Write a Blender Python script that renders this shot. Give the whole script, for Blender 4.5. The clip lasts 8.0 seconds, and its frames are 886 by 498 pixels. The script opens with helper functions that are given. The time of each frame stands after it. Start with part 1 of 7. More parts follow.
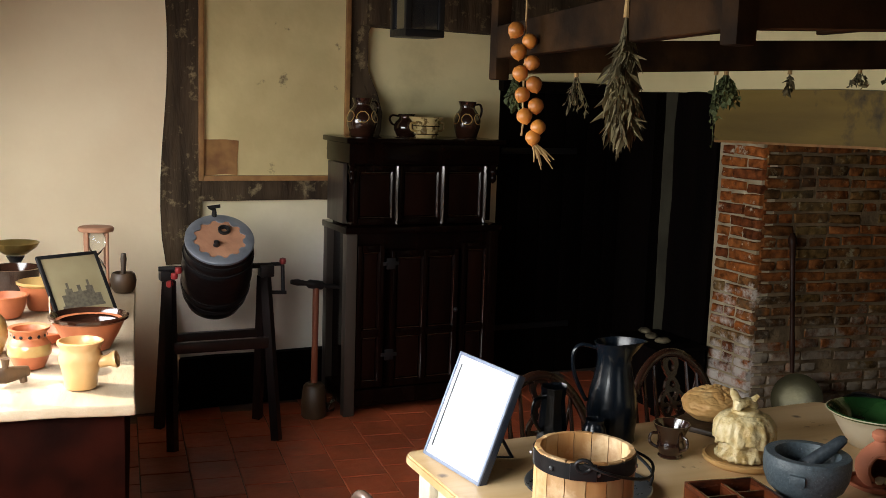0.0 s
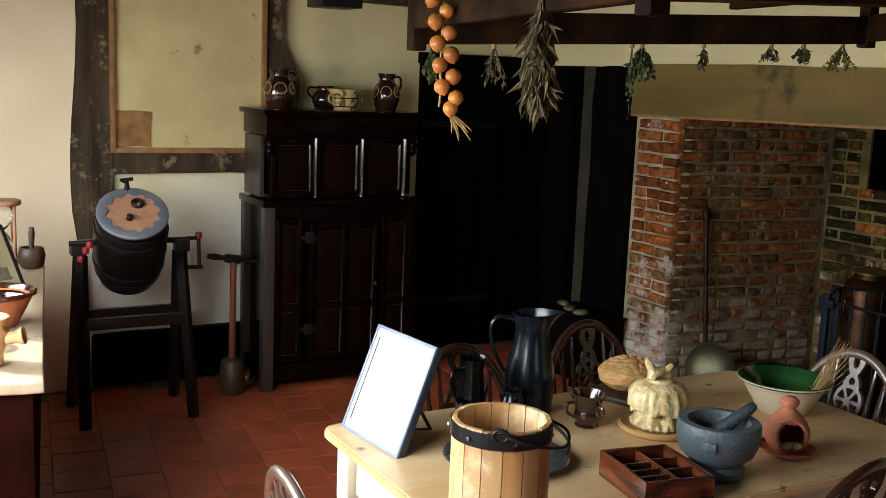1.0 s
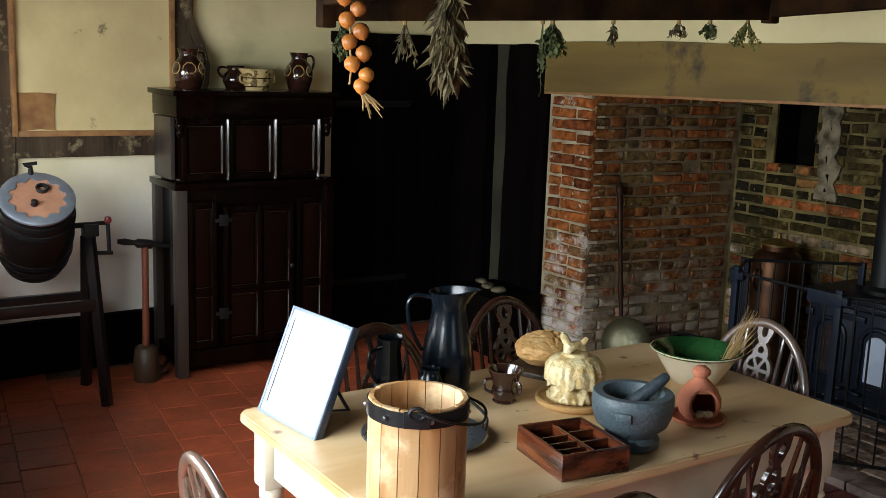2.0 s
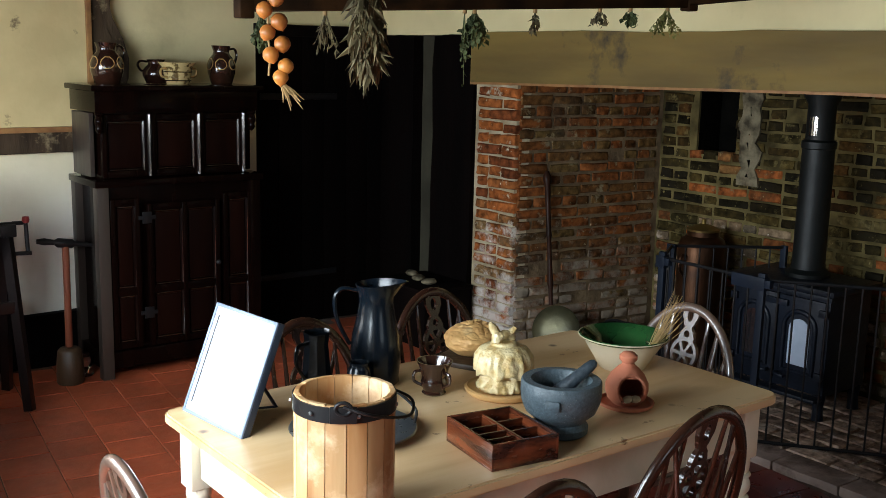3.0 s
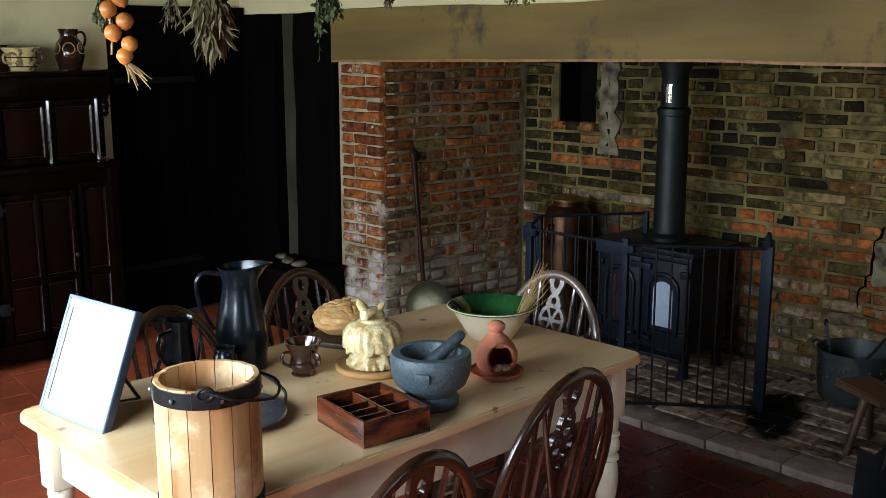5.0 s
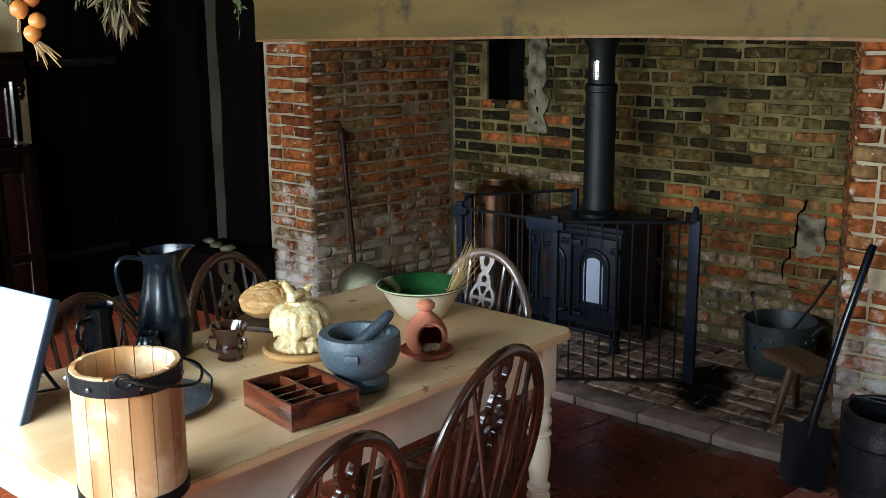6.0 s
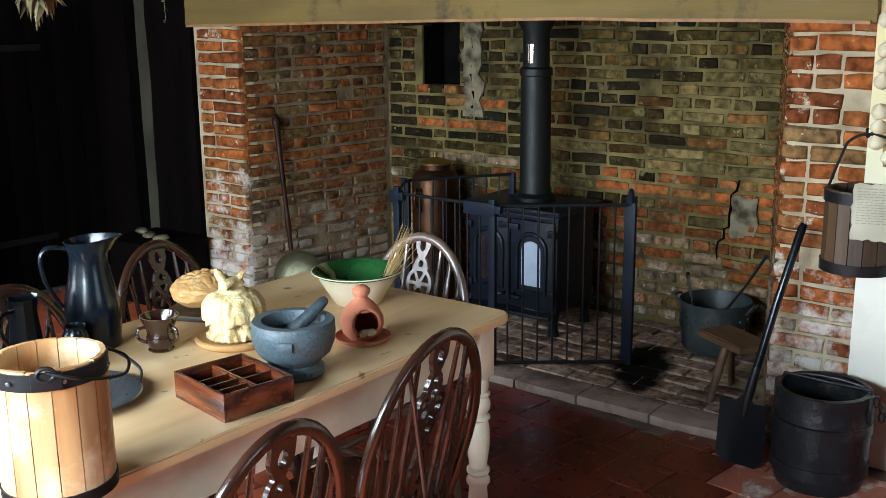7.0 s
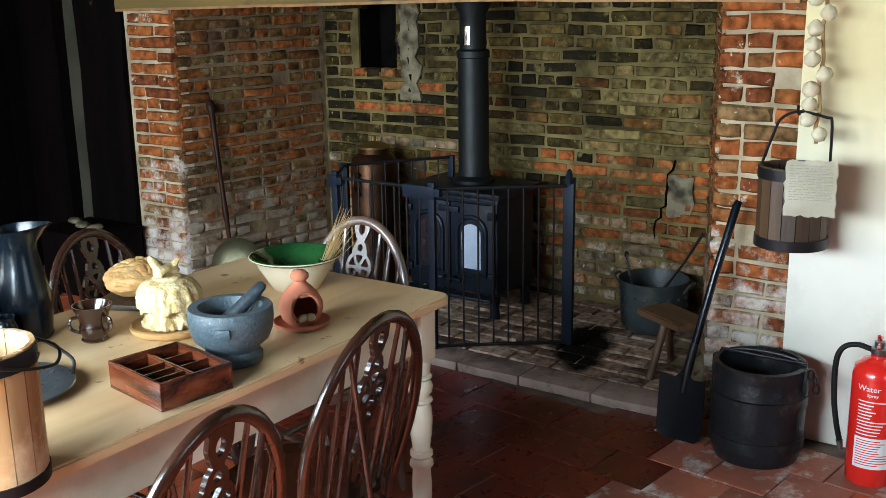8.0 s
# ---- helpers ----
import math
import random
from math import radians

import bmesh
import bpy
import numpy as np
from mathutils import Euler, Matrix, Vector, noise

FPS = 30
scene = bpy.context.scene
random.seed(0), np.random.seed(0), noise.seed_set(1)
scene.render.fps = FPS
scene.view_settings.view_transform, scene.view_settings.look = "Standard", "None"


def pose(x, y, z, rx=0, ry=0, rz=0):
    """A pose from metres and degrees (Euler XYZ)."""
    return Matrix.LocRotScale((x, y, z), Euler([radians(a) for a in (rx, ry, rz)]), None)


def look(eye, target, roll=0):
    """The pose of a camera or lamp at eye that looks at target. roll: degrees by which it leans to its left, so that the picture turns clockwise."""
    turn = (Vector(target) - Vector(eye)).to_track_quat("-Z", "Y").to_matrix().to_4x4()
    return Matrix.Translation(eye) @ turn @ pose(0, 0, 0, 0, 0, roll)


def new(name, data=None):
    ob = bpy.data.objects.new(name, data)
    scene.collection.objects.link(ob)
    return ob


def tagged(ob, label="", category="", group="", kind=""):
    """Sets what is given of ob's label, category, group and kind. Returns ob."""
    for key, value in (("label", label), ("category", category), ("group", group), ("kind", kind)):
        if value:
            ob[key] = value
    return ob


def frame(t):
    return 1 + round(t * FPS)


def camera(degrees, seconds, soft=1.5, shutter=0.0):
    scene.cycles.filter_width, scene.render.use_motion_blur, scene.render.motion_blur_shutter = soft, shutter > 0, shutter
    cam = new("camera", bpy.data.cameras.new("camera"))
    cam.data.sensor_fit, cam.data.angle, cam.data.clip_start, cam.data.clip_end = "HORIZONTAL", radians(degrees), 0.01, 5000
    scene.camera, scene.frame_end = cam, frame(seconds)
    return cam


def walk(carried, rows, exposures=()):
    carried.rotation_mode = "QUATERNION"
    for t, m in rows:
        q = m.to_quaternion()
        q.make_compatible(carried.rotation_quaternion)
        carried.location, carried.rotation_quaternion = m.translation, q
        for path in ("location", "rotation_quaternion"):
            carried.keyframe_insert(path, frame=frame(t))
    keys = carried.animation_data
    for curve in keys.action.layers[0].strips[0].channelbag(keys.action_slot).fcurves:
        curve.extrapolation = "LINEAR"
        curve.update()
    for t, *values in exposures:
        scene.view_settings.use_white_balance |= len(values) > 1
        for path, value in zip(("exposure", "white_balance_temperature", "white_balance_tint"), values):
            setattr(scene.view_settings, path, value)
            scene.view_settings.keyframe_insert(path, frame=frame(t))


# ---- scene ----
cam = camera(46.6, 8.0, soft=0.7)
PATH = [
    (0.0, pose(-0.089, -0.019, 1.706, 81.79, -1.86, -24.58)),
    (0.5, pose(-0.081, -0.017, 1.700, 81.14, -2.11, -26.51)),
    (1.0, pose(-0.073, -0.009, 1.697, 80.54, -2.34, -28.93)),
    (1.5, pose(-0.065, -0.005, 1.692, 79.90, -2.12, -31.30)),
    (3.0, pose(-0.028, 0.002, 1.683, 79.34, -1.37, -37.46)),
    (3.5, pose(-0.018, 0.005, 1.677, 78.79, -0.74, -39.22)),
    (4.0, pose(-0.010, 0.000, 1.676, 78.58, -0.68, -41.37)),
    (5.5, pose(0.024, -0.002, 1.656, 77.94, 0.32, -46.59)),
    (6.0, pose(0.043, 0.005, 1.649, 77.34, 0.40, -48.59)),
    (6.5, pose(0.057, 0.008, 1.645, 77.09, 0.63, -49.94)),
    (7.0, pose(0.072, 0.010, 1.635, 76.60, 0.57, -52.02)),
    (7.5, pose(0.081, 0.012, 1.628, 76.02, 0.68, -53.75)),
    (8.0, pose(0.087, 0.012, 1.622, 75.76, 0.85, -55.43)),
]
walk(cam, PATH, exposures=[(0.0, 0.70, 7000, 15), (1.0, 1.00, 6650, 12), (3.5, 1.31, 6050, 9), (5.5, 1.43, 5800, 8), (6.5, 1.98, 5780, 7), (7.2, 2.14, 5760, 6), (8.0, 2.14, 5760, 5)])

# ---- daylight ----
world = bpy.data.worlds.new("world")
scene.world = world
world.use_nodes = True
wn = world.node_tree.nodes
sky = wn.new("ShaderNodeTexSky")
sky.sky_type = "NISHITA"
sky.sun_disc = False
SUN_WAY = Vector((0.80, -0.45, -0.62)).normalized()
sky.sun_elevation = math.asin(-SUN_WAY.z)
sky.sun_rotation = math.atan2(-SUN_WAY.x, -SUN_WAY.y)
wn["Background"].inputs["Strength"].default_value = 0.05
world.node_tree.links.new(sky.outputs[0], wn["Background"].inputs["Color"])

sun = new("sun", bpy.data.lights.new("sun", "SUN"))
sun.data.energy = 7.0
sun.data.angle = radians(0.6)
sun.data.color = (1.0, 0.93, 0.82)
sun.matrix_world = look((0, 0, 6), Vector((0, 0, 6)) + SUN_WAY)


def window_light(y, z, wide, high, watts, color, drop=1.0, at=None):
    ob = new("window_light", bpy.data.lights.new("window_light", "AREA"))
    ob.data.shape = "RECTANGLE"
    ob.data.size, ob.data.size_y = wide, high
    ob.data.energy = watts
    ob.data.color = color
    ob.matrix_world = at or look((LEFT_X - 0.06, y, z), (LEFT_X + 1, y, z - drop))
    return ob


LEFT_X = -0.62
WINDOWS = [(3.25, 4.45, 1.0, 1.95), (0.85, 2.75, 1.0, 1.95)]
window_light(3.85, 1.475, 1.2, 0.95, 33, (0.92, 0.97, 1.0))
window_light(1.8, 1.475, 1.9, 0.95, 70, (0.88, 0.97, 1.0), 1.6)
# Lamp in an unseen south opening, added as weak fill from behind the camera.
window_light(0, 0, 1.3, 0.9, 3, (0.90, 0.97, 1.0), at=look((1.3, -2.26, 1.45), (1.3, 0, 0.2)))


# ---- materials ----
def mat(name, base, other=None, rough=0.6, metal=0.0, scale=6.0, detail=6.0, mix=(0.35, 0.65), grain=None,
        bump=0.15, bump_scale=40.0, per_object=0.0, spec=0.5, rough_var=0.12, coat=0.0, dirt=None, dirt_scale=1.2,
        dirt_cut=(0.5, 0.62), space="Object", knots=0.0):
    """Two tones mixed by noise, a finer tone on top, stains with a shape of their own, roughness and relief."""
    m = bpy.data.materials.new(name)
    m.use_nodes = True
    nt = m.node_tree
    n, l = nt.nodes, nt.links
    b = n["Principled BSDF"]
    co = n.new("ShaderNodeTexCoord")
    src = co.outputs["Object"]
    if space == "World":
        geo = n.new("ShaderNodeNewGeometry")
        src = geo.outputs["Position"]
    mp = n.new("ShaderNodeMapping")
    l.new(src, mp.inputs[0])
    if grain:
        mp.inputs["Scale"].default_value = grain
    if per_object:
        info = n.new("ShaderNodeObjectInfo")
        add = n.new("ShaderNodeVectorMath")
        add.operation = "MULTIPLY_ADD"
        l.new(info.outputs["Random"], add.inputs[0])
        add.inputs[1].default_value = (17.0, 31.0, 23.0)
        l.new(src, add.inputs[2])
        l.new(add.outputs[0], mp.inputs[0])
    noi = n.new("ShaderNodeTexNoise")
    noi.inputs["Scale"].default_value = scale
    noi.inputs["Detail"].default_value = detail
    l.new(mp.outputs[0], noi.inputs["Vector"])
    ramp = n.new("ShaderNodeMapRange")
    ramp.inputs[1].default_value, ramp.inputs[2].default_value = mix
    l.new(noi.outputs[0], ramp.inputs[0])
    other = other or tuple(c * 0.7 for c in base)
    mx = n.new("ShaderNodeMix")
    mx.data_type = "RGBA"
    mx.inputs[6].default_value = (*base, 1)
    mx.inputs[7].default_value = (*other, 1)
    l.new(ramp.outputs[0], mx.inputs[0])
    out = mx.outputs[2]
    if per_object:
        hsv = n.new("ShaderNodeHueSaturation")
        val = n.new("ShaderNodeMapRange")
        val.inputs[3].default_value, val.inputs[4].default_value = 1 - per_object, 1 + per_object
        l.new(info.outputs["Random"], val.inputs[0])
        l.new(val.outputs[0], hsv.inputs["Value"])
        l.new(out, hsv.inputs["Color"])
        out = hsv.outputs[0]
    if dirt:
        dn = n.new("ShaderNodeTexNoise")
        dn.inputs["Scale"].default_value = dirt_scale
        dn.inputs["Detail"].default_value = 7
        dn.inputs["Roughness"].default_value = 0.65
        l.new(src, dn.inputs["Vector"])
        dr = n.new("ShaderNodeMapRange")
        dr.inputs[1].default_value, dr.inputs[2].default_value = dirt_cut
        l.new(dn.outputs[0], dr.inputs[0])
        dm = n.new("ShaderNodeMix")
        dm.data_type = "RGBA"
        dm.inputs[7].default_value = (*dirt, 1)
        l.new(dr.outputs[0], dm.inputs[0])
        l.new(out, dm.inputs[6])
        out = dm.outputs[2]
    if knots:
        vo = n.new("ShaderNodeTexVoronoi")
        vo.inputs["Scale"].default_value = knots
        l.new(src, vo.inputs["Vector"])
        kr = n.new("ShaderNodeMapRange")
        kr.inputs[1].default_value, kr.inputs[2].default_value = 0.13, 0.06
        l.new(vo.outputs["Distance"], kr.inputs[0])
        km = n.new("ShaderNodeMix")
        km.data_type = "RGBA"
        km.inputs[7].default_value = (0.13, 0.065, 0.028, 1)
        l.new(kr.outputs[0], km.inputs[0])
        l.new(out, km.inputs[6])
        out = km.outputs[2]
    l.new(out, b.inputs["Base Color"])
    fine = n.new("ShaderNodeTexNoise")
    fine.inputs["Scale"].default_value = bump_scale
    fine.inputs["Detail"].default_value = 5
    l.new(mp.outputs[0], fine.inputs["Vector"])
    rr = n.new("ShaderNodeMapRange")
    rr.inputs[3].default_value, rr.inputs[4].default_value = max(0.02, rough - rough_var), min(1, rough + rough_var)
    l.new(fine.outputs[0], rr.inputs[0])
    l.new(rr.outputs[0], b.inputs["Roughness"])
    if bump:
        bp = n.new("ShaderNodeBump")
        bp.inputs["Strength"].default_value = bump
        bp.inputs["Distance"].default_value = 0.01
        l.new(fine.outputs[0], bp.inputs["Height"])
        l.new(bp.outputs[0], b.inputs["Normal"])
    b.inputs["Metallic"].default_value = metal
    b.inputs["Specular IOR Level"].default_value = spec
    b.inputs["Coat Weight"].default_value = coat
    b.inputs["Coat Roughness"].default_value = 0.12
    return m


M = {
    "plaster": mat("limewash", (0.80, 0.74, 0.60), (0.70, 0.64, 0.50), rough=0.9, scale=2.5, bump=0.35, bump_scale=9, spec=0.2,
                   dirt=(0.52, 0.47, 0.36), dirt_scale=1.6, dirt_cut=(0.55, 0.8), space="World"),
    "old_plaster": mat("aged_plaster", (0.72, 0.60, 0.31), (0.58, 0.47, 0.235), rough=0.9, scale=3.0, bump=0.3, bump_scale=14, spec=0.2,
                       dirt=(0.24, 0.18, 0.10), dirt_scale=4.2, dirt_cut=(0.615, 0.66), space="World"),
    "beam": mat("old_oak", (0.085, 0.056, 0.032), (0.028, 0.018, 0.011), spec=0.2, rough=0.8, scale=9, grain=(1, 1, 0.18), bump=0.9, bump_scale=30,
                dirt=(0.30, 0.235, 0.13), dirt_scale=14, dirt_cut=(0.56, 0.72), space="World"),
    "lintel": mat("pale_oak", (0.21, 0.140, 0.030), (0.12, 0.078, 0.018), rough=0.75, scale=5, grain=(1, 0.15, 1), bump=0.3, bump_scale=25,
                  dirt=(0.05, 0.036, 0.018), dirt_scale=2.6, dirt_cut=(0.58, 0.68), space="World"),
    "dark_wood": mat("dark_oak", (0.0055, 0.0019, 0.0013), (0.0025, 0.0011, 0.0009), rough=0.13, scale=10, grain=(1, 1, 0.12), bump=0.02, bump_scale=40, coat=0.0, spec=0.09, rough_var=0.04),
    "rack_wood": mat("rack_oak", (0.032, 0.0145, 0.005), (0.009, 0.0045, 0.002), spec=0.06, rough=0.75, scale=8, grain=(1, 1, 1), bump=0.3, bump_scale=30),
    "batten": mat("pine_batten", (0.34, 0.17, 0.055), (0.22, 0.10, 0.035), rough=0.6, scale=14, bump=0.2, space="World"),
    "mortar": mat("lime_mortar", (0.46, 0.385, 0.255), (0.27, 0.21, 0.125), rough=0.95, scale=8, bump=0.8, bump_scale=35, spec=0.2, space="World"),
    "soot_mortar": mat("sooty_mortar", (0.195, 0.150, 0.056), (0.042, 0.032, 0.011), rough=0.95, scale=5, bump=0.8, bump_scale=35, spec=0.2, space="World"),
    "brown_mortar": mat("smoked_mortar", (0.21, 0.145, 0.078), (0.095, 0.062, 0.034), rough=0.95, scale=6, bump=0.8, bump_scale=35, spec=0.2, space="World"),
    # Cupboard's window side: same oak made greyer, its light put into the colour.
    "side_oak": mat("lit_oak", (0.045, 0.034, 0.027), (0.026, 0.019, 0.015), rough=0.4, scale=8, grain=(1, 1, 0.15), bump=0.05),
    "tile": mat("quarry_tile", (0.45, 0.098, 0.040), (0.28, 0.062, 0.027), rough=0.34, scale=5, bump=0.25, bump_scale=22, per_object=0.13,
                dirt=(0.28, 0.20, 0.16), dirt_scale=2.2, dirt_cut=(0.66, 0.76), space="World"),
    "grout": mat("tile_joint", (0.20, 0.145, 0.11), (0.075, 0.052, 0.042), rough=0.9, scale=7, bump=0.5, space="World"),
    "pine": mat("scrubbed_pine", (0.69, 0.49, 0.27), (0.56, 0.355, 0.165), rough=0.33, scale=7, grain=(0.12, 1, 1), bump=0.08, bump_scale=45, knots=7.0,
                dirt=(0.24, 0.12, 0.05), dirt_scale=15, dirt_cut=(0.655, 0.70), mix=(0.42, 0.58)),
    "white_paint": mat("cream_paint", (0.70, 0.66, 0.53), (0.58, 0.53, 0.40), rough=0.5, scale=8, bump=0.12, dirt=(0.35, 0.27, 0.17), dirt_scale=9, dirt_cut=(0.7, 0.78)),
    "chair": mat("polished_elm", (0.030, 0.011, 0.006), (0.013, 0.005, 0.003), rough=0.24, scale=12, bump=0.03, coat=0.25),
    "iron": mat("black_iron", (0.009, 0.009, 0.010), (0.010, 0.009, 0.009), rough=0.38, spec=0.25, scale=20, bump=0.12),
    "stove_iron": mat("stove_enamel", (0.009, 0.013, 0.023), (0.005, 0.007, 0.012), rough=0.42, spec=0.22, scale=14, bump=0.2),
    "flue": mat("matt_black_flue", (0.006, 0.0075, 0.007), (0.004, 0.005, 0.005), rough=0.5, spec=0.3, scale=14, bump=0.1),
    "black": mat("black_leather", (0.0025, 0.0045, 0.007), (0.004, 0.007, 0.011), rough=0.22, rough_var=0.04, scale=12, bump=0.03, spec=0.35),
    "bench_top": mat("worn_bench_top", (0.52, 0.42, 0.30), (0.36, 0.26, 0.16), rough=0.6, scale=6, grain=(1, 0.2, 1), bump=0.3, dirt=(0.10, 0.06, 0.035), dirt_scale=7, dirt_cut=(0.6, 0.72)),
    "bench_front": mat("red_stained_pine", (0.017, 0.0032, 0.0018), (0.006, 0.0016, 0.0011), spec=0.02, rough=0.6, scale=6, bump=0.2),
    "white": mat("white_paper", (0.86, 0.87, 0.88), (0.82, 0.83, 0.84), rough=0.55, bump=0.0),
    # Dark boards for the ceiling and unseen walls, chosen to cut bounced light.
    "ceiling": mat("bounce_cutting_boards", (0.05, 0.039, 0.026), (0.03, 0.022, 0.014), rough=0.9, scale=3, bump=0.2, space="World"),
}


def brick_mat(name, stops, smear, smear_cut, soot, soot_cut, smear_scale=9.0, lime=None):
    """Old bricks: each its own tone, mottled, with smears of mortar, soot and, where told, the rest of a limewash coat near the floor."""
    m = bpy.data.materials.new(name)
    m.use_nodes = True
    n, l = m.node_tree.nodes, m.node_tree.links
    b = n["Principled BSDF"]
    info = n.new("ShaderNodeObjectInfo")
    geo = n.new("ShaderNodeNewGeometry")
    ramp = n.new("ShaderNodeValToRGB")
    ramp.color_ramp.interpolation = "LINEAR"
    while len(ramp.color_ramp.elements) < len(stops):
        ramp.color_ramp.elements.new(0.5)
    for e, (p, c) in zip(ramp.color_ramp.elements, stops):
        e.position, e.color = p, (c[0], c[1] * 0.92, c[2] * 0.60, 1)
    l.new(info.outputs["Random"], ramp.inputs[0])

    def noise_mix(color_in, scale, cut, color, detail=8.0, rough=0.7):
        t = n.new("ShaderNodeTexNoise")
        t.inputs["Scale"].default_value = scale
        t.inputs["Detail"].default_value = detail
        t.inputs["Roughness"].default_value = rough
        l.new(geo.outputs["Position"], t.inputs["Vector"])
        r = n.new("ShaderNodeMapRange")
        r.inputs[1].default_value, r.inputs[2].default_value = cut
        l.new(t.outputs[0], r.inputs[0])
        x = n.new("ShaderNodeMix")
        x.data_type = "RGBA"
        x.inputs[7].default_value = (*color, 1)
        l.new(r.outputs[0], x.inputs[0])
        l.new(color_in, x.inputs[6])
        return x, r

    mottled = n.new("ShaderNodeMix")
    mottled.data_type = "RGBA"
    mottled.blend_type = "MULTIPLY"
    mottled.inputs[0].default_value = 1.0
    t0 = n.new("ShaderNodeTexNoise")
    t0.inputs["Scale"].default_value = 26.0
    t0.inputs["Detail"].default_value = 8.0
    l.new(geo.outputs["Position"], t0.inputs["Vector"])
    r0 = n.new("ShaderNodeMapRange")
    r0.inputs[1].default_value, r0.inputs[2].default_value = 0.30, 0.70
    r0.inputs[3].default_value, r0.inputs[4].default_value = 0.35, 1.45
    l.new(t0.outputs[0], r0.inputs[0])
    l.new(ramp.outputs[0], mottled.inputs[6])
    l.new(r0.outputs[0], mottled.inputs[7])
    x, _ = noise_mix(mottled.outputs[2], 2.3, soot_cut, soot)
    x, _ = noise_mix(x.outputs[2], smear_scale, smear_cut, smear)
    x, _ = noise_mix(x.outputs[2], 42.0, (0.69, 0.73), tuple(min(1, c * 1.2) for c in smear), 4.0, 0.5)
    if lime:
        sep = n.new("ShaderNodeSeparateXYZ")
        l.new(geo.outputs["Position"], sep.inputs[0])
        fall = n.new("ShaderNodeMapRange")
        fall.inputs[1].default_value, fall.inputs[2].default_value = 0.25, 0.95
        fall.inputs[3].default_value, fall.inputs[4].default_value = 0.17, -0.11
        l.new(sep.outputs[2], fall.inputs[0])
        x2, r2 = noise_mix(x.outputs[2], 9.0, (0.52, 0.68), lime)
        r2.inputs[4].default_value = 0.80
        add = n.new("ShaderNodeMath")
        l.new(r2.inputs[0].links[0].from_socket, add.inputs[0])
        l.new(fall.outputs[0], add.inputs[1])
        l.new(add.outputs[0], r2.inputs[0])
        x = x2
    l.new(x.outputs[2], b.inputs["Base Color"])
    b.inputs["Roughness"].default_value = 0.85
    b.inputs["Specular IOR Level"].default_value = 0.10
    bp = n.new("ShaderNodeBump")
    bp.inputs["Strength"].default_value = 0.9
    bp.inputs["Distance"].default_value = 0.008
    l.new(t0.outputs[0], bp.inputs["Height"])
    l.new(bp.outputs[0], b.inputs["Normal"])
    return m


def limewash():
    """Limewash, yellowed higher up; the daylight's blue low down is put into its colour."""
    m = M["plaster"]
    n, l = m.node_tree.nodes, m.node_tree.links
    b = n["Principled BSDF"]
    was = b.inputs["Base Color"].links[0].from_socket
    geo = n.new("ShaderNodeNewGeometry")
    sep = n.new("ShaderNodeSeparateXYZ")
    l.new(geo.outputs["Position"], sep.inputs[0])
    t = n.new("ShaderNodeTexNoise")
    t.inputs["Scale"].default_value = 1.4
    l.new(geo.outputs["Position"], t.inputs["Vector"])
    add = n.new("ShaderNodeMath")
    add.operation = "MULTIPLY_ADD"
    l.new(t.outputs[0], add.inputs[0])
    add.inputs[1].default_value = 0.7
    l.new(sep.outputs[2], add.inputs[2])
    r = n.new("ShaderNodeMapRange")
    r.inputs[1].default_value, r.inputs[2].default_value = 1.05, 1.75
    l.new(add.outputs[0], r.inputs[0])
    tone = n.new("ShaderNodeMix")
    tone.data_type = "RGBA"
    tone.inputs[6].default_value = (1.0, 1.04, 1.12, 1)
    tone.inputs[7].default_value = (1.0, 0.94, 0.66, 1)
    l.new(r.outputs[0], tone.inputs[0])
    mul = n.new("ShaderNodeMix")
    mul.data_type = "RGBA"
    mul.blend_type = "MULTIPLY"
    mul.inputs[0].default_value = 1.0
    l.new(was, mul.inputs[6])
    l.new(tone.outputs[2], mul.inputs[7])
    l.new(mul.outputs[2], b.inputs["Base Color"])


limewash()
M["brick"] = brick_mat("red_brick", [(0.0, (0.14, 0.045, 0.025)), (0.25, (0.24, 0.078, 0.033)), (0.6, (0.32, 0.105, 0.040)), (0.85, (0.23, 0.092, 0.042)), (1.0, (0.20, 0.13, 0.08))],
                       (0.44, 0.37, 0.26), (0.60, 0.66), (0.10, 0.07, 0.04), (0.60, 0.72), lime=(0.62, 0.58, 0.52))
M["side_brick"] = brick_mat("browned_brick", [(0.0, (0.06, 0.036, 0.020)), (0.25, (0.17, 0.068, 0.030)), (0.55, (0.23, 0.075, 0.030)), (0.8, (0.15, 0.070, 0.032)), (1.0, (0.15, 0.100, 0.050))],
                            (0.26, 0.205, 0.11), (0.58, 0.66), (0.055, 0.042, 0.026), (0.52, 0.70), lime=(0.27, 0.225, 0.17))
M["soot_brick"] = brick_mat("sooty_brick", [(0.0, (0.012, 0.011, 0.008)), (0.22, (0.013, 0.010, 0.006)), (0.45, (0.026, 0.020, 0.009)), (0.7, (0.046, 0.035, 0.015)), (0.9, (0.048, 0.031, 0.014)), (1.0, (0.08, 0.032, 0.013))],
                            (0.17, 0.135, 0.052), (0.58, 0.68), (0.018, 0.014, 0.008), (0.50, 0.64))
M["olive_brick"] = brick_mat("smoked_olive_brick", [(0.0, (0.018, 0.015, 0.008)), (0.3, (0.045, 0.035, 0.015)), (0.6, (0.080, 0.059, 0.025)), (0.85, (0.115, 0.082, 0.036)), (1.0, (0.12, 0.060, 0.024))],
                             (0.19, 0.15, 0.058), (0.54, 0.68), (0.024, 0.019, 0.010), (0.53, 0.66))
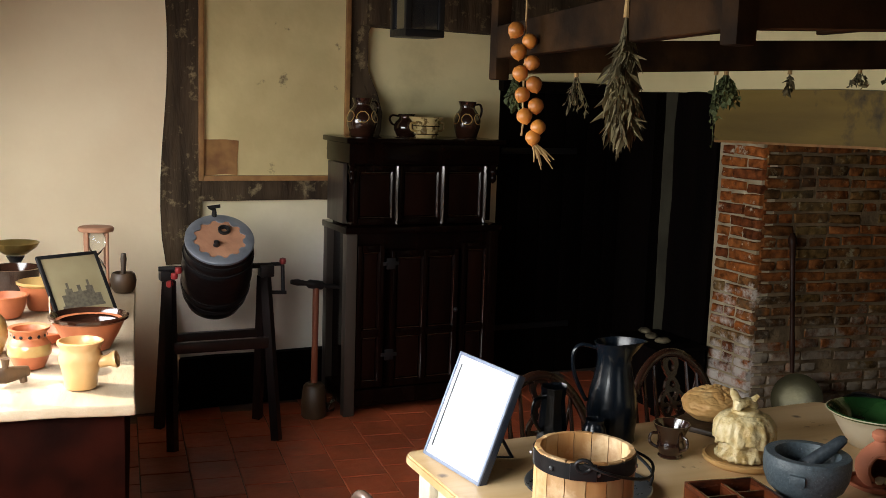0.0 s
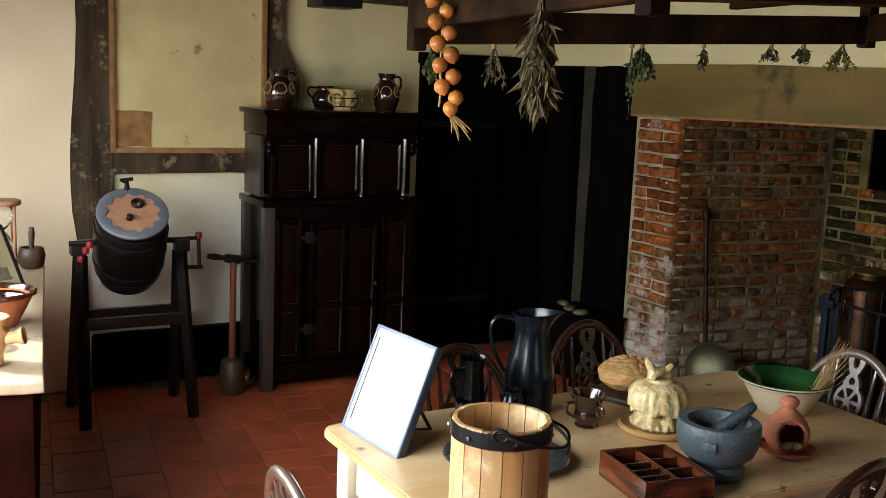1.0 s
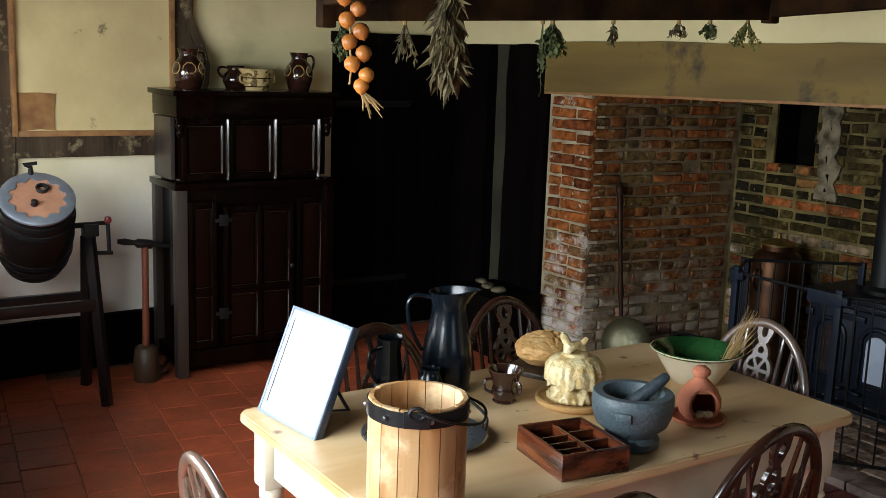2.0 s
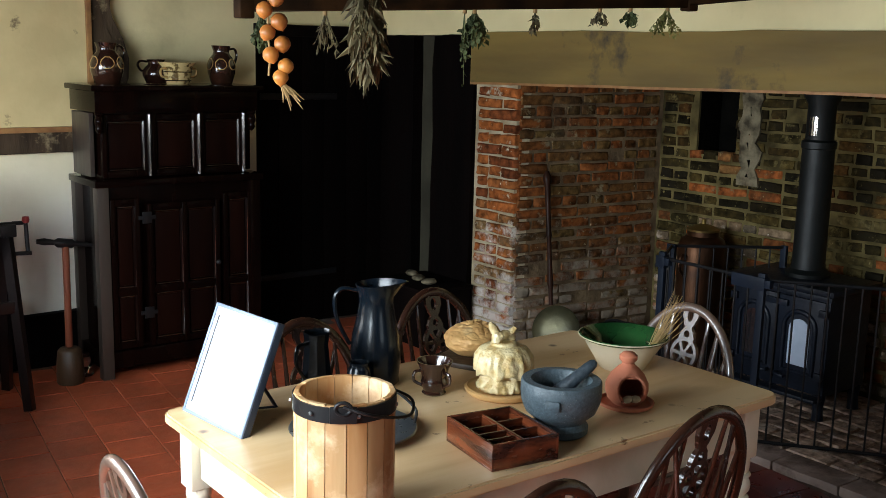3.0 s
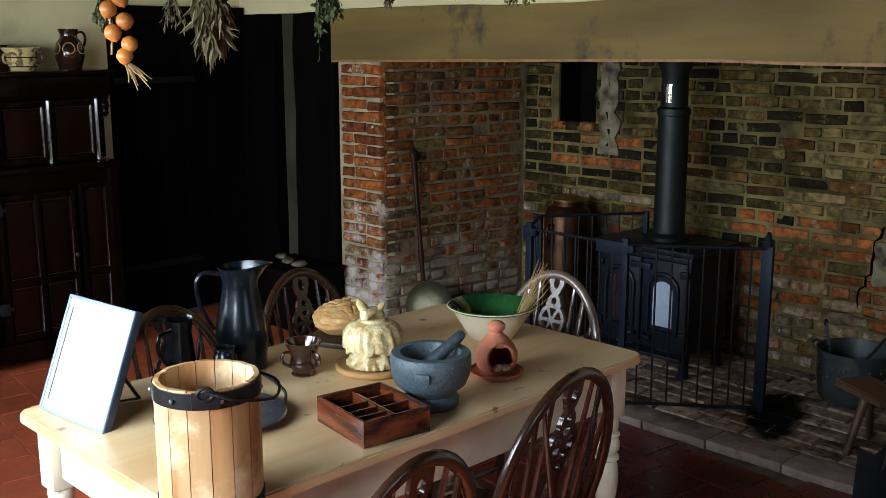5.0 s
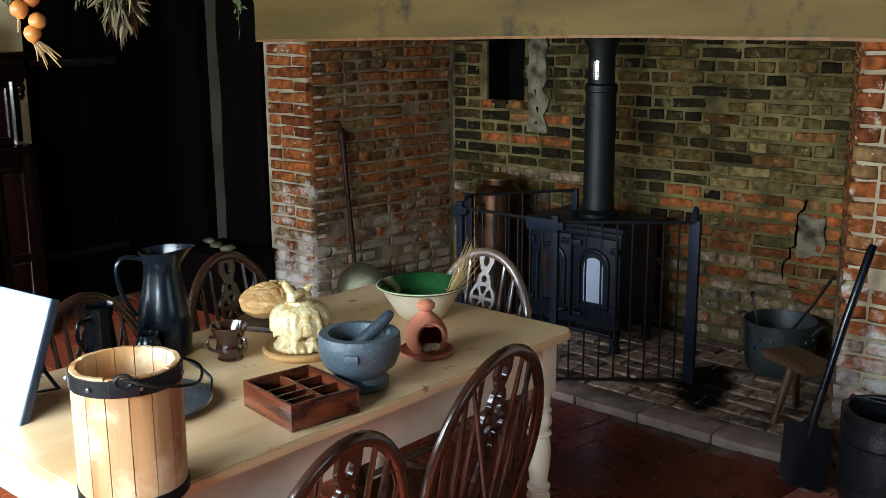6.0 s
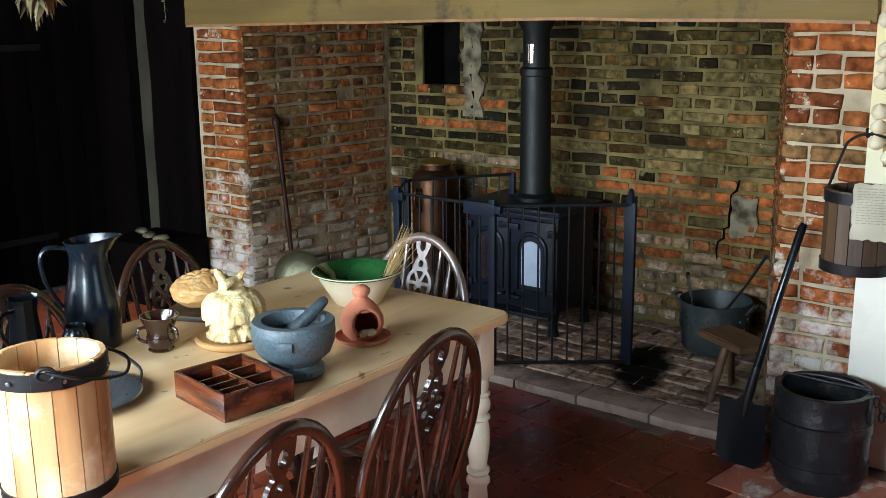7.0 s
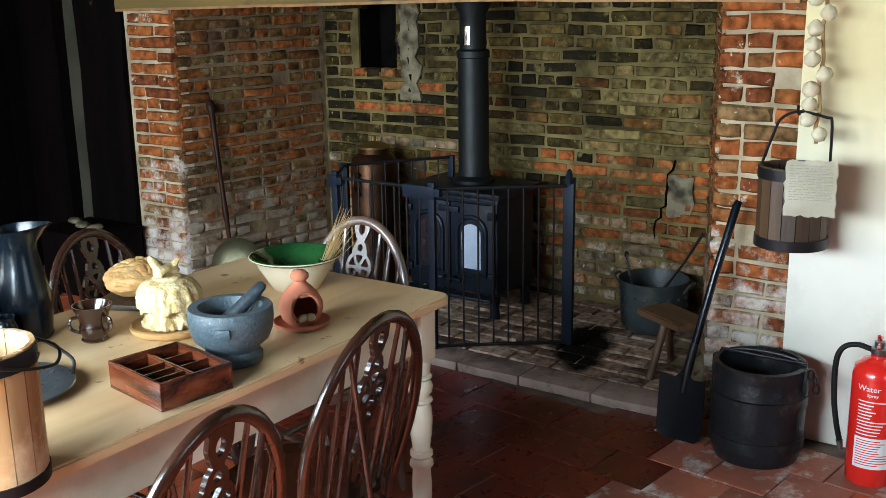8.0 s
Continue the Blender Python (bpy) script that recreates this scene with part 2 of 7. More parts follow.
M["tan_brick"] = brick_mat("smoked_tan_brick", [(0.0, (0.07, 0.057, 0.031)), (0.4, (0.125, 0.100, 0.054)), (0.75, (0.20, 0.158, 0.088)), (1.0, (0.22, 0.105, 0.048))],
                           (0.27, 0.215, 0.095), (0.53, 0.68), (0.05, 0.040, 0.020), (0.60, 0.74))
M["back_brick"] = brick_mat("dull_red_brick", [(0.0, (0.10, 0.045, 0.024)), (0.35, (0.23, 0.078, 0.033)), (0.7, (0.36, 0.110, 0.042)), (1.0, (0.20, 0.115, 0.058))],
                            (0.22, 0.17, 0.09), (0.57, 0.66), (0.045, 0.028, 0.014), (0.50, 0.68))
M["hearth"] = brick_mat("hearth_brick", [(0.0, (0.20, 0.150, 0.17)), (0.5, (0.36, 0.275, 0.31)), (1.0, (0.46, 0.36, 0.41))],
                        (0.42, 0.36, 0.32), (0.58, 0.68), (0.12, 0.085, 0.07), (0.58, 0.72))
M["limed_brick"] = brick_mat("limed_grey_brick", [(0.0, (0.12, 0.100, 0.10)), (0.5, (0.25, 0.185, 0.165)), (0.8, (0.30, 0.20, 0.165)), (1.0, (0.36, 0.125, 0.080))],
                             (0.48, 0.42, 0.34), (0.54, 0.64), (0.07, 0.052, 0.04), (0.60, 0.72))


def scorch_and_shade(m):
    """A ragged burnt black patch on the hearth floor, guard's shade painted in too."""
    n, l = m.node_tree.nodes, m.node_tree.links
    b = n["Principled BSDF"]
    was = b.inputs["Base Color"].links[0].from_socket
    geo = n.new("ShaderNodeNewGeometry")
    mp = n.new("ShaderNodeMapping")
    mp.vector_type = "TEXTURE"
    mp.inputs["Location"].default_value = (4.08, 2.03, 0.036)
    mp.inputs["Rotation"].default_value = (0, 0, radians(20))
    mp.inputs["Scale"].default_value = (0.33, 0.14, 1.0)
    l.new(geo.outputs["Position"], mp.inputs[0])
    size = n.new("ShaderNodeVectorMath")
    size.operation = "LENGTH"
    l.new(mp.outputs[0], size.inputs[0])
    t = n.new("ShaderNodeTexNoise")
    t.inputs["Scale"].default_value = 6.0
    t.inputs["Detail"].default_value = 6.0
    l.new(geo.outputs["Position"], t.inputs["Vector"])
    add = n.new("ShaderNodeMath")
    add.operation = "MULTIPLY_ADD"
    l.new(t.outputs[0], add.inputs[0])
    add.inputs[1].default_value = 1.3
    l.new(size.outputs["Value"], add.inputs[2])
    r = n.new("ShaderNodeMapRange")
    r.inputs[1].default_value, r.inputs[2].default_value = 1.35, 1.75
    l.new(add.outputs[0], r.inputs[0])
    x = n.new("ShaderNodeMix")
    x.data_type = "RGBA"
    x.inputs[6].default_value = (0.008, 0.006, 0.005, 1)
    l.new(r.outputs[0], x.inputs[0])
    l.new(was, x.inputs[7])
    l.new(x.outputs[2], b.inputs["Base Color"])


scorch_and_shade(M["hearth"])


# ---- mesh helpers ----
def slab(bm, lo, hi, m=None, bevel=0.0):
    """A box from corner to corner, with its edges rounded by bevel."""
    ret = bmesh.ops.create_cube(bm, size=1.0)
    vs = ret["verts"]
    lo, hi = Vector(lo), Vector(hi)
    for v in vs:
        v.co = Vector([(lo[i] + hi[i]) / 2 + v.co[i] * (hi[i] - lo[i]) for i in range(3)])
    if bevel:
        es = list({e for v in vs for e in v.link_edges})
        ret = bmesh.ops.bevel(bm, geom=es, offset=bevel, segments=2, affect="EDGES", profile=0.6)
        vs = list({v for f in ret["faces"] for v in f.verts} | {v for v in vs if v.is_valid})
    if m is not None:
        bmesh.ops.transform(bm, matrix=m, verts=vs)
    return vs


def lathe(bm, profile, seg=28, m=None, turn=1.0, squash=(1, 1)):
    """A turned shape from (radius, height) pairs."""
    rings = []
    for r, z in profile:
        if r < 1e-5:
            rings.append([bm.verts.new((0, 0, z))])
        else:
            rings.append([bm.verts.new((r * squash[0] * math.cos(2 * math.pi * k / seg), r * squash[1] * math.sin(2 * math.pi * k / seg), z)) for k in range(seg)])
    for a, b in zip(rings, rings[1:]):
        for k in range(seg):
            j = (k + 1) % seg
            if len(a) == 1 and len(b) == 1:
                continue
            if len(a) == 1:
                bm.faces.new((a[0], b[j], b[k]))
            elif len(b) == 1:
                bm.faces.new((a[k], a[j], b[0]))
            else:
                bm.faces.new((a[k], a[j], b[j], b[k]))
    vs = [v for ring in rings for v in ring]
    if m is not None:
        bmesh.ops.transform(bm, matrix=m, verts=vs)
    return vs


def eased(pts, steps=5):
    """A smooth line through the points."""
    out = []
    ext = [pts[0] * 2 - pts[1]] + pts + [pts[-1] * 2 - pts[-2]]
    for a, b, c, d in zip(ext, ext[1:], ext[2:], ext[3:]):
        for k in range(steps):
            f = k / steps
            out.append(0.5 * (b * 2 + (c - a) * f + (a * 2 - b * 5 + c * 4 - d) * f * f + (b * 3 - a - c * 3 + d) * f ** 3))
    return out + [pts[-1]]


def tube(bm, pts, radius, seg=8, closed=False, flat=1.0, up=None):
    """A rod along points; radius is a number or one for each point; flat squeezes it across."""
    pts = [Vector(p) for p in pts]
    if not closed and 3 <= len(pts) <= 12 and not isinstance(radius, (list, tuple)):
        pts = eased(pts)
    n = len(pts)
    rad = radius if isinstance(radius, (list, tuple)) else [radius] * n
    rings = []
    side = None
    for i, p in enumerate(pts):
        a = pts[(i - 1) % n] if closed or i else p
        b = pts[(i + 1) % n] if closed or i < n - 1 else p
        d = (b - a).normalized()
        if up is not None:
            side = d.cross(Vector(up)).normalized()
        else:
            ref = side if side is not None else (Vector((1, 0, 0)) if abs(d.x) < 0.8 else Vector((0, 1, 0)))
            side = (ref - d * ref.dot(d)).normalized()
        other = d.cross(side)
        rings.append([bm.verts.new(p + rad[i] * (side * math.cos(2 * math.pi * k / seg) + other * flat * math.sin(2 * math.pi * k / seg))) for k in range(seg)])
    pairs = list(zip(rings, rings[1:])) + ([(rings[-1], rings[0])] if closed else [])
    for a, b in pairs:
        for k in range(seg):
            bm.faces.new((a[k], a[(k + 1) % seg], b[(k + 1) % seg], b[k]))
    if not closed:
        bm.faces.new(rings[0][::-1])
        bm.faces.new(rings[-1])


def arc(c, r, a0, a1, n=12, plane="xz", squash=1.0):
    out = []
    for i in range(n + 1):
        a = radians(a0 + (a1 - a0) * i / n)
        u, v = r * math.cos(a), r * squash * math.sin(a)
        out.append({"xz": (c[0] + u, c[1], c[2] + v), "yz": (c[0], c[1] + u, c[2] + v), "xy": (c[0] + u, c[1] + v, c[2])}[plane])
    return out


def prism(bm, outline, z0, z1, bevel=0.0):
    """An upright block over an outline of (x, y) pairs."""
    lo = [bm.verts.new((x, y, z0)) for x, y in outline]
    hi = [bm.verts.new((x, y, z1)) for x, y in outline]
    n = len(outline)
    fs = [bm.faces.new(lo[::-1]), bm.faces.new(hi)]
    for k in range(n):
        fs.append(bm.faces.new((lo[k], lo[(k + 1) % n], hi[(k + 1) % n], hi[k])))
    bmesh.ops.recalc_face_normals(bm, faces=fs)
    if bevel:
        es = [e for f in fs[:2] for e in f.edges]
        bmesh.ops.bevel(bm, geom=es, offset=bevel, segments=2, affect="EDGES")


def shake(bm, amount, scale, seed=0.0, keep=None):
    """Pushes the points of a mesh about by smooth noise, so that old work is uneven."""
    for v in bm.verts:
        p = v.co * scale + Vector((seed, seed * 1.7, -seed))
        v.co += noise.noise_vector(p) * amount


def mesh_of(name, bm, material, smooth=None):
    bmesh.ops.recalc_face_normals(bm, faces=bm.faces[:])
    me = bpy.data.meshes.new(name)
    bm.to_mesh(me)
    bm.free()
    me.materials.append(material)
    if smooth is not None:
        me.shade_smooth()
        me.set_sharp_from_angle(angle=radians(smooth))
    return me


def part(name, bm, material, parent, label="", smooth=40):
    ob = new(name, mesh_of(name, bm, material, smooth))
    ob.parent = parent
    if label:
        tagged(ob, label)
    return ob


def thing(name, m, label, category, group="", kind=""):
    ob = new(name)
    ob.empty_display_size = 0.1
    ob.matrix_basis = m
    return tagged(ob, label, category, group, kind)


def structure(name, bm, material, label, category, smooth=30):
    ob = new(name, mesh_of(name, bm, material, smooth))
    return tagged(ob, label, category, kind="structure")


def B():
    return bmesh.new()

M.update({
    "grey_lime": mat("sooted_lime", (0.22, 0.185, 0.115), (0.05, 0.04, 0.024), rough=0.95, scale=13, mix=(0.4, 0.62), bump=0.8, bump_scale=30, spec=0.2, space="World"),
    # Plaster of the narrow strip, darkened so its colour holds the corner's shade.
    "shaded_strip": mat("shaded_plaster", (0.05, 0.046, 0.03), (0.03, 0.027, 0.018), rough=0.9, scale=3, bump=0.3, bump_scale=14, spec=0.2, space="World"),
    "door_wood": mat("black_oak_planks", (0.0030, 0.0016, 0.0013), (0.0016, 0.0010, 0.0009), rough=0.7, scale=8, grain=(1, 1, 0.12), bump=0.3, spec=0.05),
    "dead_black": mat("dead_black", (0.003, 0.003, 0.0025), (0.006, 0.0055, 0.0045), rough=0.95, scale=8, bump=0.4, spec=0.0),
    "kerb": mat("worn_kerb_stone", (0.38, 0.285, 0.24), (0.24, 0.175, 0.145), rough=0.75, scale=6, bump=0.5, bump_scale=22, per_object=0.2,
                dirt=(0.11, 0.07, 0.05), dirt_scale=5, dirt_cut=(0.5, 0.65), space="World"),
    "bucket_wood": mat("bucket_staves", (0.58, 0.36, 0.165), (0.34, 0.155, 0.05), rough=0.5, scale=10, grain=(1, 1, 0.12), bump=0.15, per_object=0.30, mix=(0.40, 0.60),
                       dirt=(0.72, 0.56, 0.36), dirt_scale=5, dirt_cut=(0.48, 0.66)),
    "granite": mat("grey_stone", (0.080, 0.108, 0.125), (0.048, 0.066, 0.078), rough=0.5, scale=130, bump=0.2, bump_scale=160, mix=(0.35, 0.65),
                   dirt=(0.26, 0.28, 0.28), dirt_scale=170, dirt_cut=(0.63, 0.68)),
    "pestle_stone": mat("dark_stone", (0.040, 0.052, 0.062), (0.020, 0.027, 0.034), rough=0.4, scale=110, bump=0.15, bump_scale=160),
    "terracotta": mat("terracotta", (0.46, 0.155, 0.080), (0.36, 0.11, 0.055), rough=0.75, scale=9, bump=0.15),
    "redware": mat("red_earthenware", (0.48, 0.15, 0.06), (0.36, 0.10, 0.04), rough=0.5, scale=9, bump=0.12),
    "brown_glaze": mat("brown_glaze", (0.016, 0.0065, 0.0045), (0.036, 0.013, 0.007), rough=0.14, scale=6, bump=0.04, coat=0.8),
    "slip_glaze": mat("yellow_slip_glaze", (0.50, 0.34, 0.13), (0.36, 0.21, 0.07), rough=0.2, scale=12, bump=0.08, coat=0.5),
    "mottled": mat("mottled_slip", (0.52, 0.40, 0.18), (0.12, 0.08, 0.03), rough=0.25, scale=30, mix=(0.52, 0.60), bump=0.05, coat=0.4),
    "buff": mat("buff_stoneware", (0.62, 0.38, 0.17), (0.48, 0.27, 0.10), rough=0.35, scale=6, bump=0.08, coat=0.3),
    "cream_ware": mat("cream_stoneware", (0.66, 0.56, 0.40), (0.58, 0.47, 0.31), rough=0.35, scale=5, bump=0.08, coat=0.3),
    "green_glaze": mat("green_glaze", (0.020, 0.080, 0.020), (0.005, 0.030, 0.008), rough=0.07, scale=5, bump=0.04, coat=0.8),
    "cheese_ware": mat("yellow_cream_ware", (0.66, 0.54, 0.30), (0.46, 0.31, 0.115), rough=0.4, scale=34, mix=(0.42, 0.62), bump=0.6, bump_scale=70, coat=0.2),
    "box_wood": mat("walnut", (0.17, 0.042, 0.015), (0.032, 0.009, 0.005), rough=0.25, scale=22, grain=(0.5, 0.12, 1.6), mix=(0.38, 0.60), bump=0.08, coat=0.35),
    "plate_wood": mat("turned_beech", (0.52, 0.31, 0.12), (0.42, 0.23, 0.08), rough=0.55, scale=9, grain=(0.3, 1, 1), bump=0.1),
    "bread": mat("bread_crust", (0.72, 0.43, 0.16), (0.58, 0.31, 0.10), rough=0.6, scale=22, bump=0.5, bump_scale=35, dirt=(0.75, 0.55, 0.27), dirt_scale=9, dirt_cut=(0.5, 0.62)),
    "pewter": mat("dull_pewter", (0.30, 0.31, 0.32), (0.20, 0.21, 0.22), rough=0.3, metal=0.9, scale=9, bump=0.1),
    "brass": mat("old_brass", (0.42, 0.30, 0.10), (0.26, 0.18, 0.06), rough=0.35, metal=0.9, scale=7, bump=0.12),
    "tarnish": mat("tarnished_brass", (0.095, 0.087, 0.042), (0.055, 0.05, 0.026), rough=0.38, metal=0.6, scale=7, bump=0.12),
    # Stove pane coloured pale blue to stand for a window reflection.
    "pale_pane": mat("reflection_pale_glass", (0.42, 0.50, 0.62), (0.50, 0.58, 0.70), rough=0.15, scale=14, bump=0.0, coat=0.5),
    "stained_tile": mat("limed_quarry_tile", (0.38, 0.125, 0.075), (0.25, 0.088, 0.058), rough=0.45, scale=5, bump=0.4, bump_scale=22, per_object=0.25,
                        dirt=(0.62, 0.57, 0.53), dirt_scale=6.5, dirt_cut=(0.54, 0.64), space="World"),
    "copper": mat("old_copper", (0.10, 0.046, 0.022), (0.035, 0.017, 0.010), rough=0.42, metal=0.9, scale=6, bump=0.15),
    "steel_lid": mat("tinned_rim", (0.38, 0.42, 0.48), (0.26, 0.29, 0.34), rough=0.4, metal=0.7, scale=9, bump=0.2),
    "tub_iron": mat("worn_tub_iron", (0.014, 0.015, 0.018), (0.008, 0.008, 0.009), rough=0.34, spec=0.3, scale=9, bump=0.35, dirt=(0.07, 0.055, 0.045), dirt_scale=8, dirt_cut=(0.56, 0.7)),
    # Darker red tile that also carries the table's shade in its colour.
    "shaded_waxed_tile": mat("shade_dark_waxed_tile", (0.155, 0.020, 0.010), (0.085, 0.014, 0.008), rough=0.30, scale=4, bump=0.2, bump_scale=20, per_object=0.12,
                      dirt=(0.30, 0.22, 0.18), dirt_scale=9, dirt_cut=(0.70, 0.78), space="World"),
    "polished_oak": mat("polished_dark_oak", (0.0055, 0.0019, 0.0013), (0.0025, 0.0011, 0.0009), rough=0.12, scale=10, grain=(1, 1, 0.12), bump=0.02, spec=0.8, rough_var=0.04, coat=0.6),
    "panel_wood": mat("red_brown_oak", (0.011, 0.0032, 0.0019), (0.005, 0.0017, 0.0012), spec=0.08, rough=0.35, scale=7, grain=(1, 1, 0.15), bump=0.05, rough_var=0.08),
    "churn_wood": mat("dark_churn_oak", (0.009, 0.005, 0.0045), (0.005, 0.0035, 0.0035), spec=0.3, rough=0.35, scale=8, bump=0.15, coat=0.2),
    "grey_paint": mat("blue_grey_paint", (0.010, 0.015, 0.026), (0.006, 0.009, 0.016), spec=0.15, rough=0.5, scale=8, bump=0.15),
    "lid_wood": mat("pinkish_lid_wood", (0.42, 0.21, 0.12), (0.30, 0.14, 0.08), rough=0.6, scale=9, bump=0.2),
    "red_iron": mat("red_painted_iron", (0.30, 0.02, 0.02), (0.2, 0.015, 0.015), rough=0.4, bump=0.1),
    "red_handle": mat("reddish_ash", (0.20, 0.055, 0.025), (0.13, 0.035, 0.018), rough=0.4, scale=8, grain=(1, 1, 0.1), bump=0.1),
    "onion": mat("onion_skin", (0.52, 0.195, 0.034), (0.30, 0.085, 0.016), rough=0.42, scale=5, grain=(1, 1, 0.3), bump=0.1, per_object=0.15, space="World"),
    "straw": mat("dry_straw", (0.40, 0.26, 0.10), (0.24, 0.14, 0.05), rough=0.8, scale=14, bump=0.1),
    "herb": mat("dried_herb", (0.135, 0.105, 0.042), (0.06, 0.046, 0.019), rough=0.85, scale=14, bump=0.1),
    "herb_green": mat("green_herb", (0.090, 0.105, 0.030), (0.042, 0.055, 0.016), rough=0.8, scale=14, bump=0.1),
    "herb_yellow": mat("yellow_herb", (0.22, 0.20, 0.05), (0.12, 0.12, 0.03), rough=0.8, scale=14, bump=0.1),
    "garlic": mat("garlic_skin", (0.70, 0.63, 0.44), (0.56, 0.47, 0.30), rough=0.6, scale=20, bump=0.15),
    "red_paint": mat("fire_red_enamel", (0.76, 0.022, 0.014), (0.70, 0.018, 0.012), rough=0.22, scale=3, bump=0.0, coat=0.5),
    "rubber": mat("black_rubber", (0.007, 0.007, 0.008), (0.011, 0.011, 0.011), rough=0.55, bump=0.1, spec=0.2),
    "label_white": mat("white_print", (0.80, 0.80, 0.78), (0.76, 0.76, 0.74), rough=0.5, bump=0.0),
    "ink": mat("grey_ink", (0.16, 0.15, 0.13), (0.22, 0.20, 0.17), rough=0.8, bump=0.0),
    "faded_ink": mat("faded_ink", (0.40, 0.37, 0.28), (0.46, 0.43, 0.33), rough=0.8, bump=0.0),
    "cauldron": mat("weathered_zinc", (0.045, 0.056, 0.058), (0.024, 0.030, 0.032), rough=0.4, scale=8, bump=0.25, dirt=(0.10, 0.09, 0.07), dirt_scale=6, dirt_cut=(0.55, 0.7)),
    "parchment": mat("cream_card", (0.74, 0.70, 0.56), (0.66, 0.61, 0.46), rough=0.8, scale=5, bump=0.1),
    "frame_grey": mat("silver_blue_frame", (0.17, 0.215, 0.31), (0.14, 0.18, 0.265), rough=0.4, bump=0.05),
    "frame_dark": mat("navy_frame_edge", (0.02, 0.03, 0.05), (0.015, 0.02, 0.035), rough=0.4, bump=0.05),
    "tub_wood": mat("brown_bucket_oak", (0.085, 0.045, 0.020), (0.035, 0.020, 0.010), rough=0.5, scale=10, grain=(1, 1, 0.1), bump=0.3, per_object=0.35),
    "pan_handle": mat("turned_walnut", (0.030, 0.012, 0.007), (0.013, 0.006, 0.0035), rough=0.4, scale=9, bump=0.05, spec=0.1),
    # Plaster pinked to hold the warm bounce from the sunlit red bench.
    "bounce_plaster": mat("bounce_pink_limewash", (0.87, 0.73, 0.51), (0.81, 0.66, 0.45), rough=0.9, scale=2.2, bump=0.3, bump_scale=9, spec=0.2, space="World"),
    "stool_wood": mat("worn_stool_elm", (0.17, 0.092, 0.045), (0.075, 0.038, 0.019), rough=0.5, scale=12, grain=(0.2, 1, 1), bump=0.2),
    "shovel_black": mat("blacked_steel", (0.004, 0.005, 0.007), (0.006, 0.006, 0.008), rough=0.34, spec=0.12, scale=14, bump=0.1),
    # Chair wood made paler, with the window's sheen put into its colour.
    "lit_chair": mat("sheen_pale_wood", (0.11, 0.065, 0.045), (0.06, 0.035, 0.024), spec=1.0, rough=0.38, scale=12, bump=0.05, coat=1.0),
    "window_glint": mat("glint_mirror", (0.5, 0.5, 0.5), (0.45, 0.45, 0.45), rough=0.08, metal=1.0, bump=0.0),
    "white_clay": mat("white_clay", (0.7, 0.62, 0.5), (0.6, 0.5, 0.4), rough=0.7, bump=0.1),
})
glass = bpy.data.materials.new("clear_glass")
glass.use_nodes = True
gb = glass.node_tree.nodes["Principled BSDF"]
gb.inputs["Transmission Weight"].default_value = 1.0
gb.inputs["Roughness"].default_value = 0.03
gb.inputs["Base Color"].default_value = (0.95, 0.98, 1.0, 1)
M["glass"] = glass
stove_glass = mat("stove_glass", (0.012, 0.013, 0.015), (0.02, 0.02, 0.022), rough=0.04, bump=0.0, spec=1.0, coat=1.0, rough_var=0.02)
# ---- the room ----
CEIL = 2.36
BACK_Y, FIRE_X = 5.5, 3.70


def box_structure(name, boxes, material, label, category, bevel=0.0, uneven=0.0):
    bm = B()
    for lo, hi in boxes:
        slab(bm, lo, hi, bevel=bevel)
    if uneven:
        bmesh.ops.subdivide_edges(bm, edges=bm.edges[:], cuts=9, use_grid_fill=True)
        shake(bm, uneven, 2.3, seed=len(name))
    return structure(name, bm, material, label, category)


# walls
box_structure("wall_north", [((-0.9, BACK_Y, 0), (2.81, 5.75, CEIL)), ((2.81, BACK_Y, 1.80), (3.95, 5.75, CEIL)), ((2.81, 5.69, -0.1), (3.95, 5.75, 1.80))],
              M["plaster"], "uneven limewashed timber-framed back wall of the kitchen", "wall")
L0 = LEFT_X - 0.30
boxes = []
ys = [-2.2] + [v for w in sorted(WINDOWS) for v in w[:2]] + [5.75]
for i in range(0, len(ys), 2):
    boxes.append(((L0, ys[i], 0), (LEFT_X, ys[i + 1], CEIL)))
for y0, y1, z0, z1 in WINDOWS:
    boxes += [((L0, y0, 0), (LEFT_X, y1, z0)), ((L0, y0, z1), (LEFT_X, y1, CEIL))]
box_structure("wall_west", boxes, M["ceiling"], "thick unseen window wall, darkened to cut bounced light", "wall")
box_structure("wall_south", [((-0.9, -2.4, 0), (0.6, -2.2, CEIL)), ((2.0, -2.4, 0), (4.0, -2.2, CEIL)), ((0.6, -2.4, 0), (2.0, -2.2, 0.98)), ((0.6, -2.4, 1.92), (2.0, -2.2, CEIL))], M["ceiling"], "plain unseen wall closing the kitchen, darkened to cut bounced light", "wall")
box_structure("wall_east", [((FIRE_X, -2.2, 0), (3.98, 1.02, CEIL)), ((FIRE_X + 0.004, 1.02, 1.80), (3.98, 5.5, CEIL))],
              M["plaster"], "cream limewashed wall round the wide hearth", "wall")
box_structure("ceiling", [((-0.9, -2.4, CEIL), (5.0, 5.75, CEIL + 0.12))], M["ceiling"], "low dark boarded ceiling, deepened to cut bounced light", "ceiling")
box_structure("floor", [((-0.9, -2.4, -0.15), (3.76, 5.75, -0.007))], M["grout"], "bedding of the red tiled kitchen floor", "floor")

box_structure("wall_strip", [((FIRE_X + 0.06, 4.90, 0), (3.98, 5.18, 1.80))], M["shaded_strip"], "narrow plaster strip between dark posts, shade put into its colour", "wall")

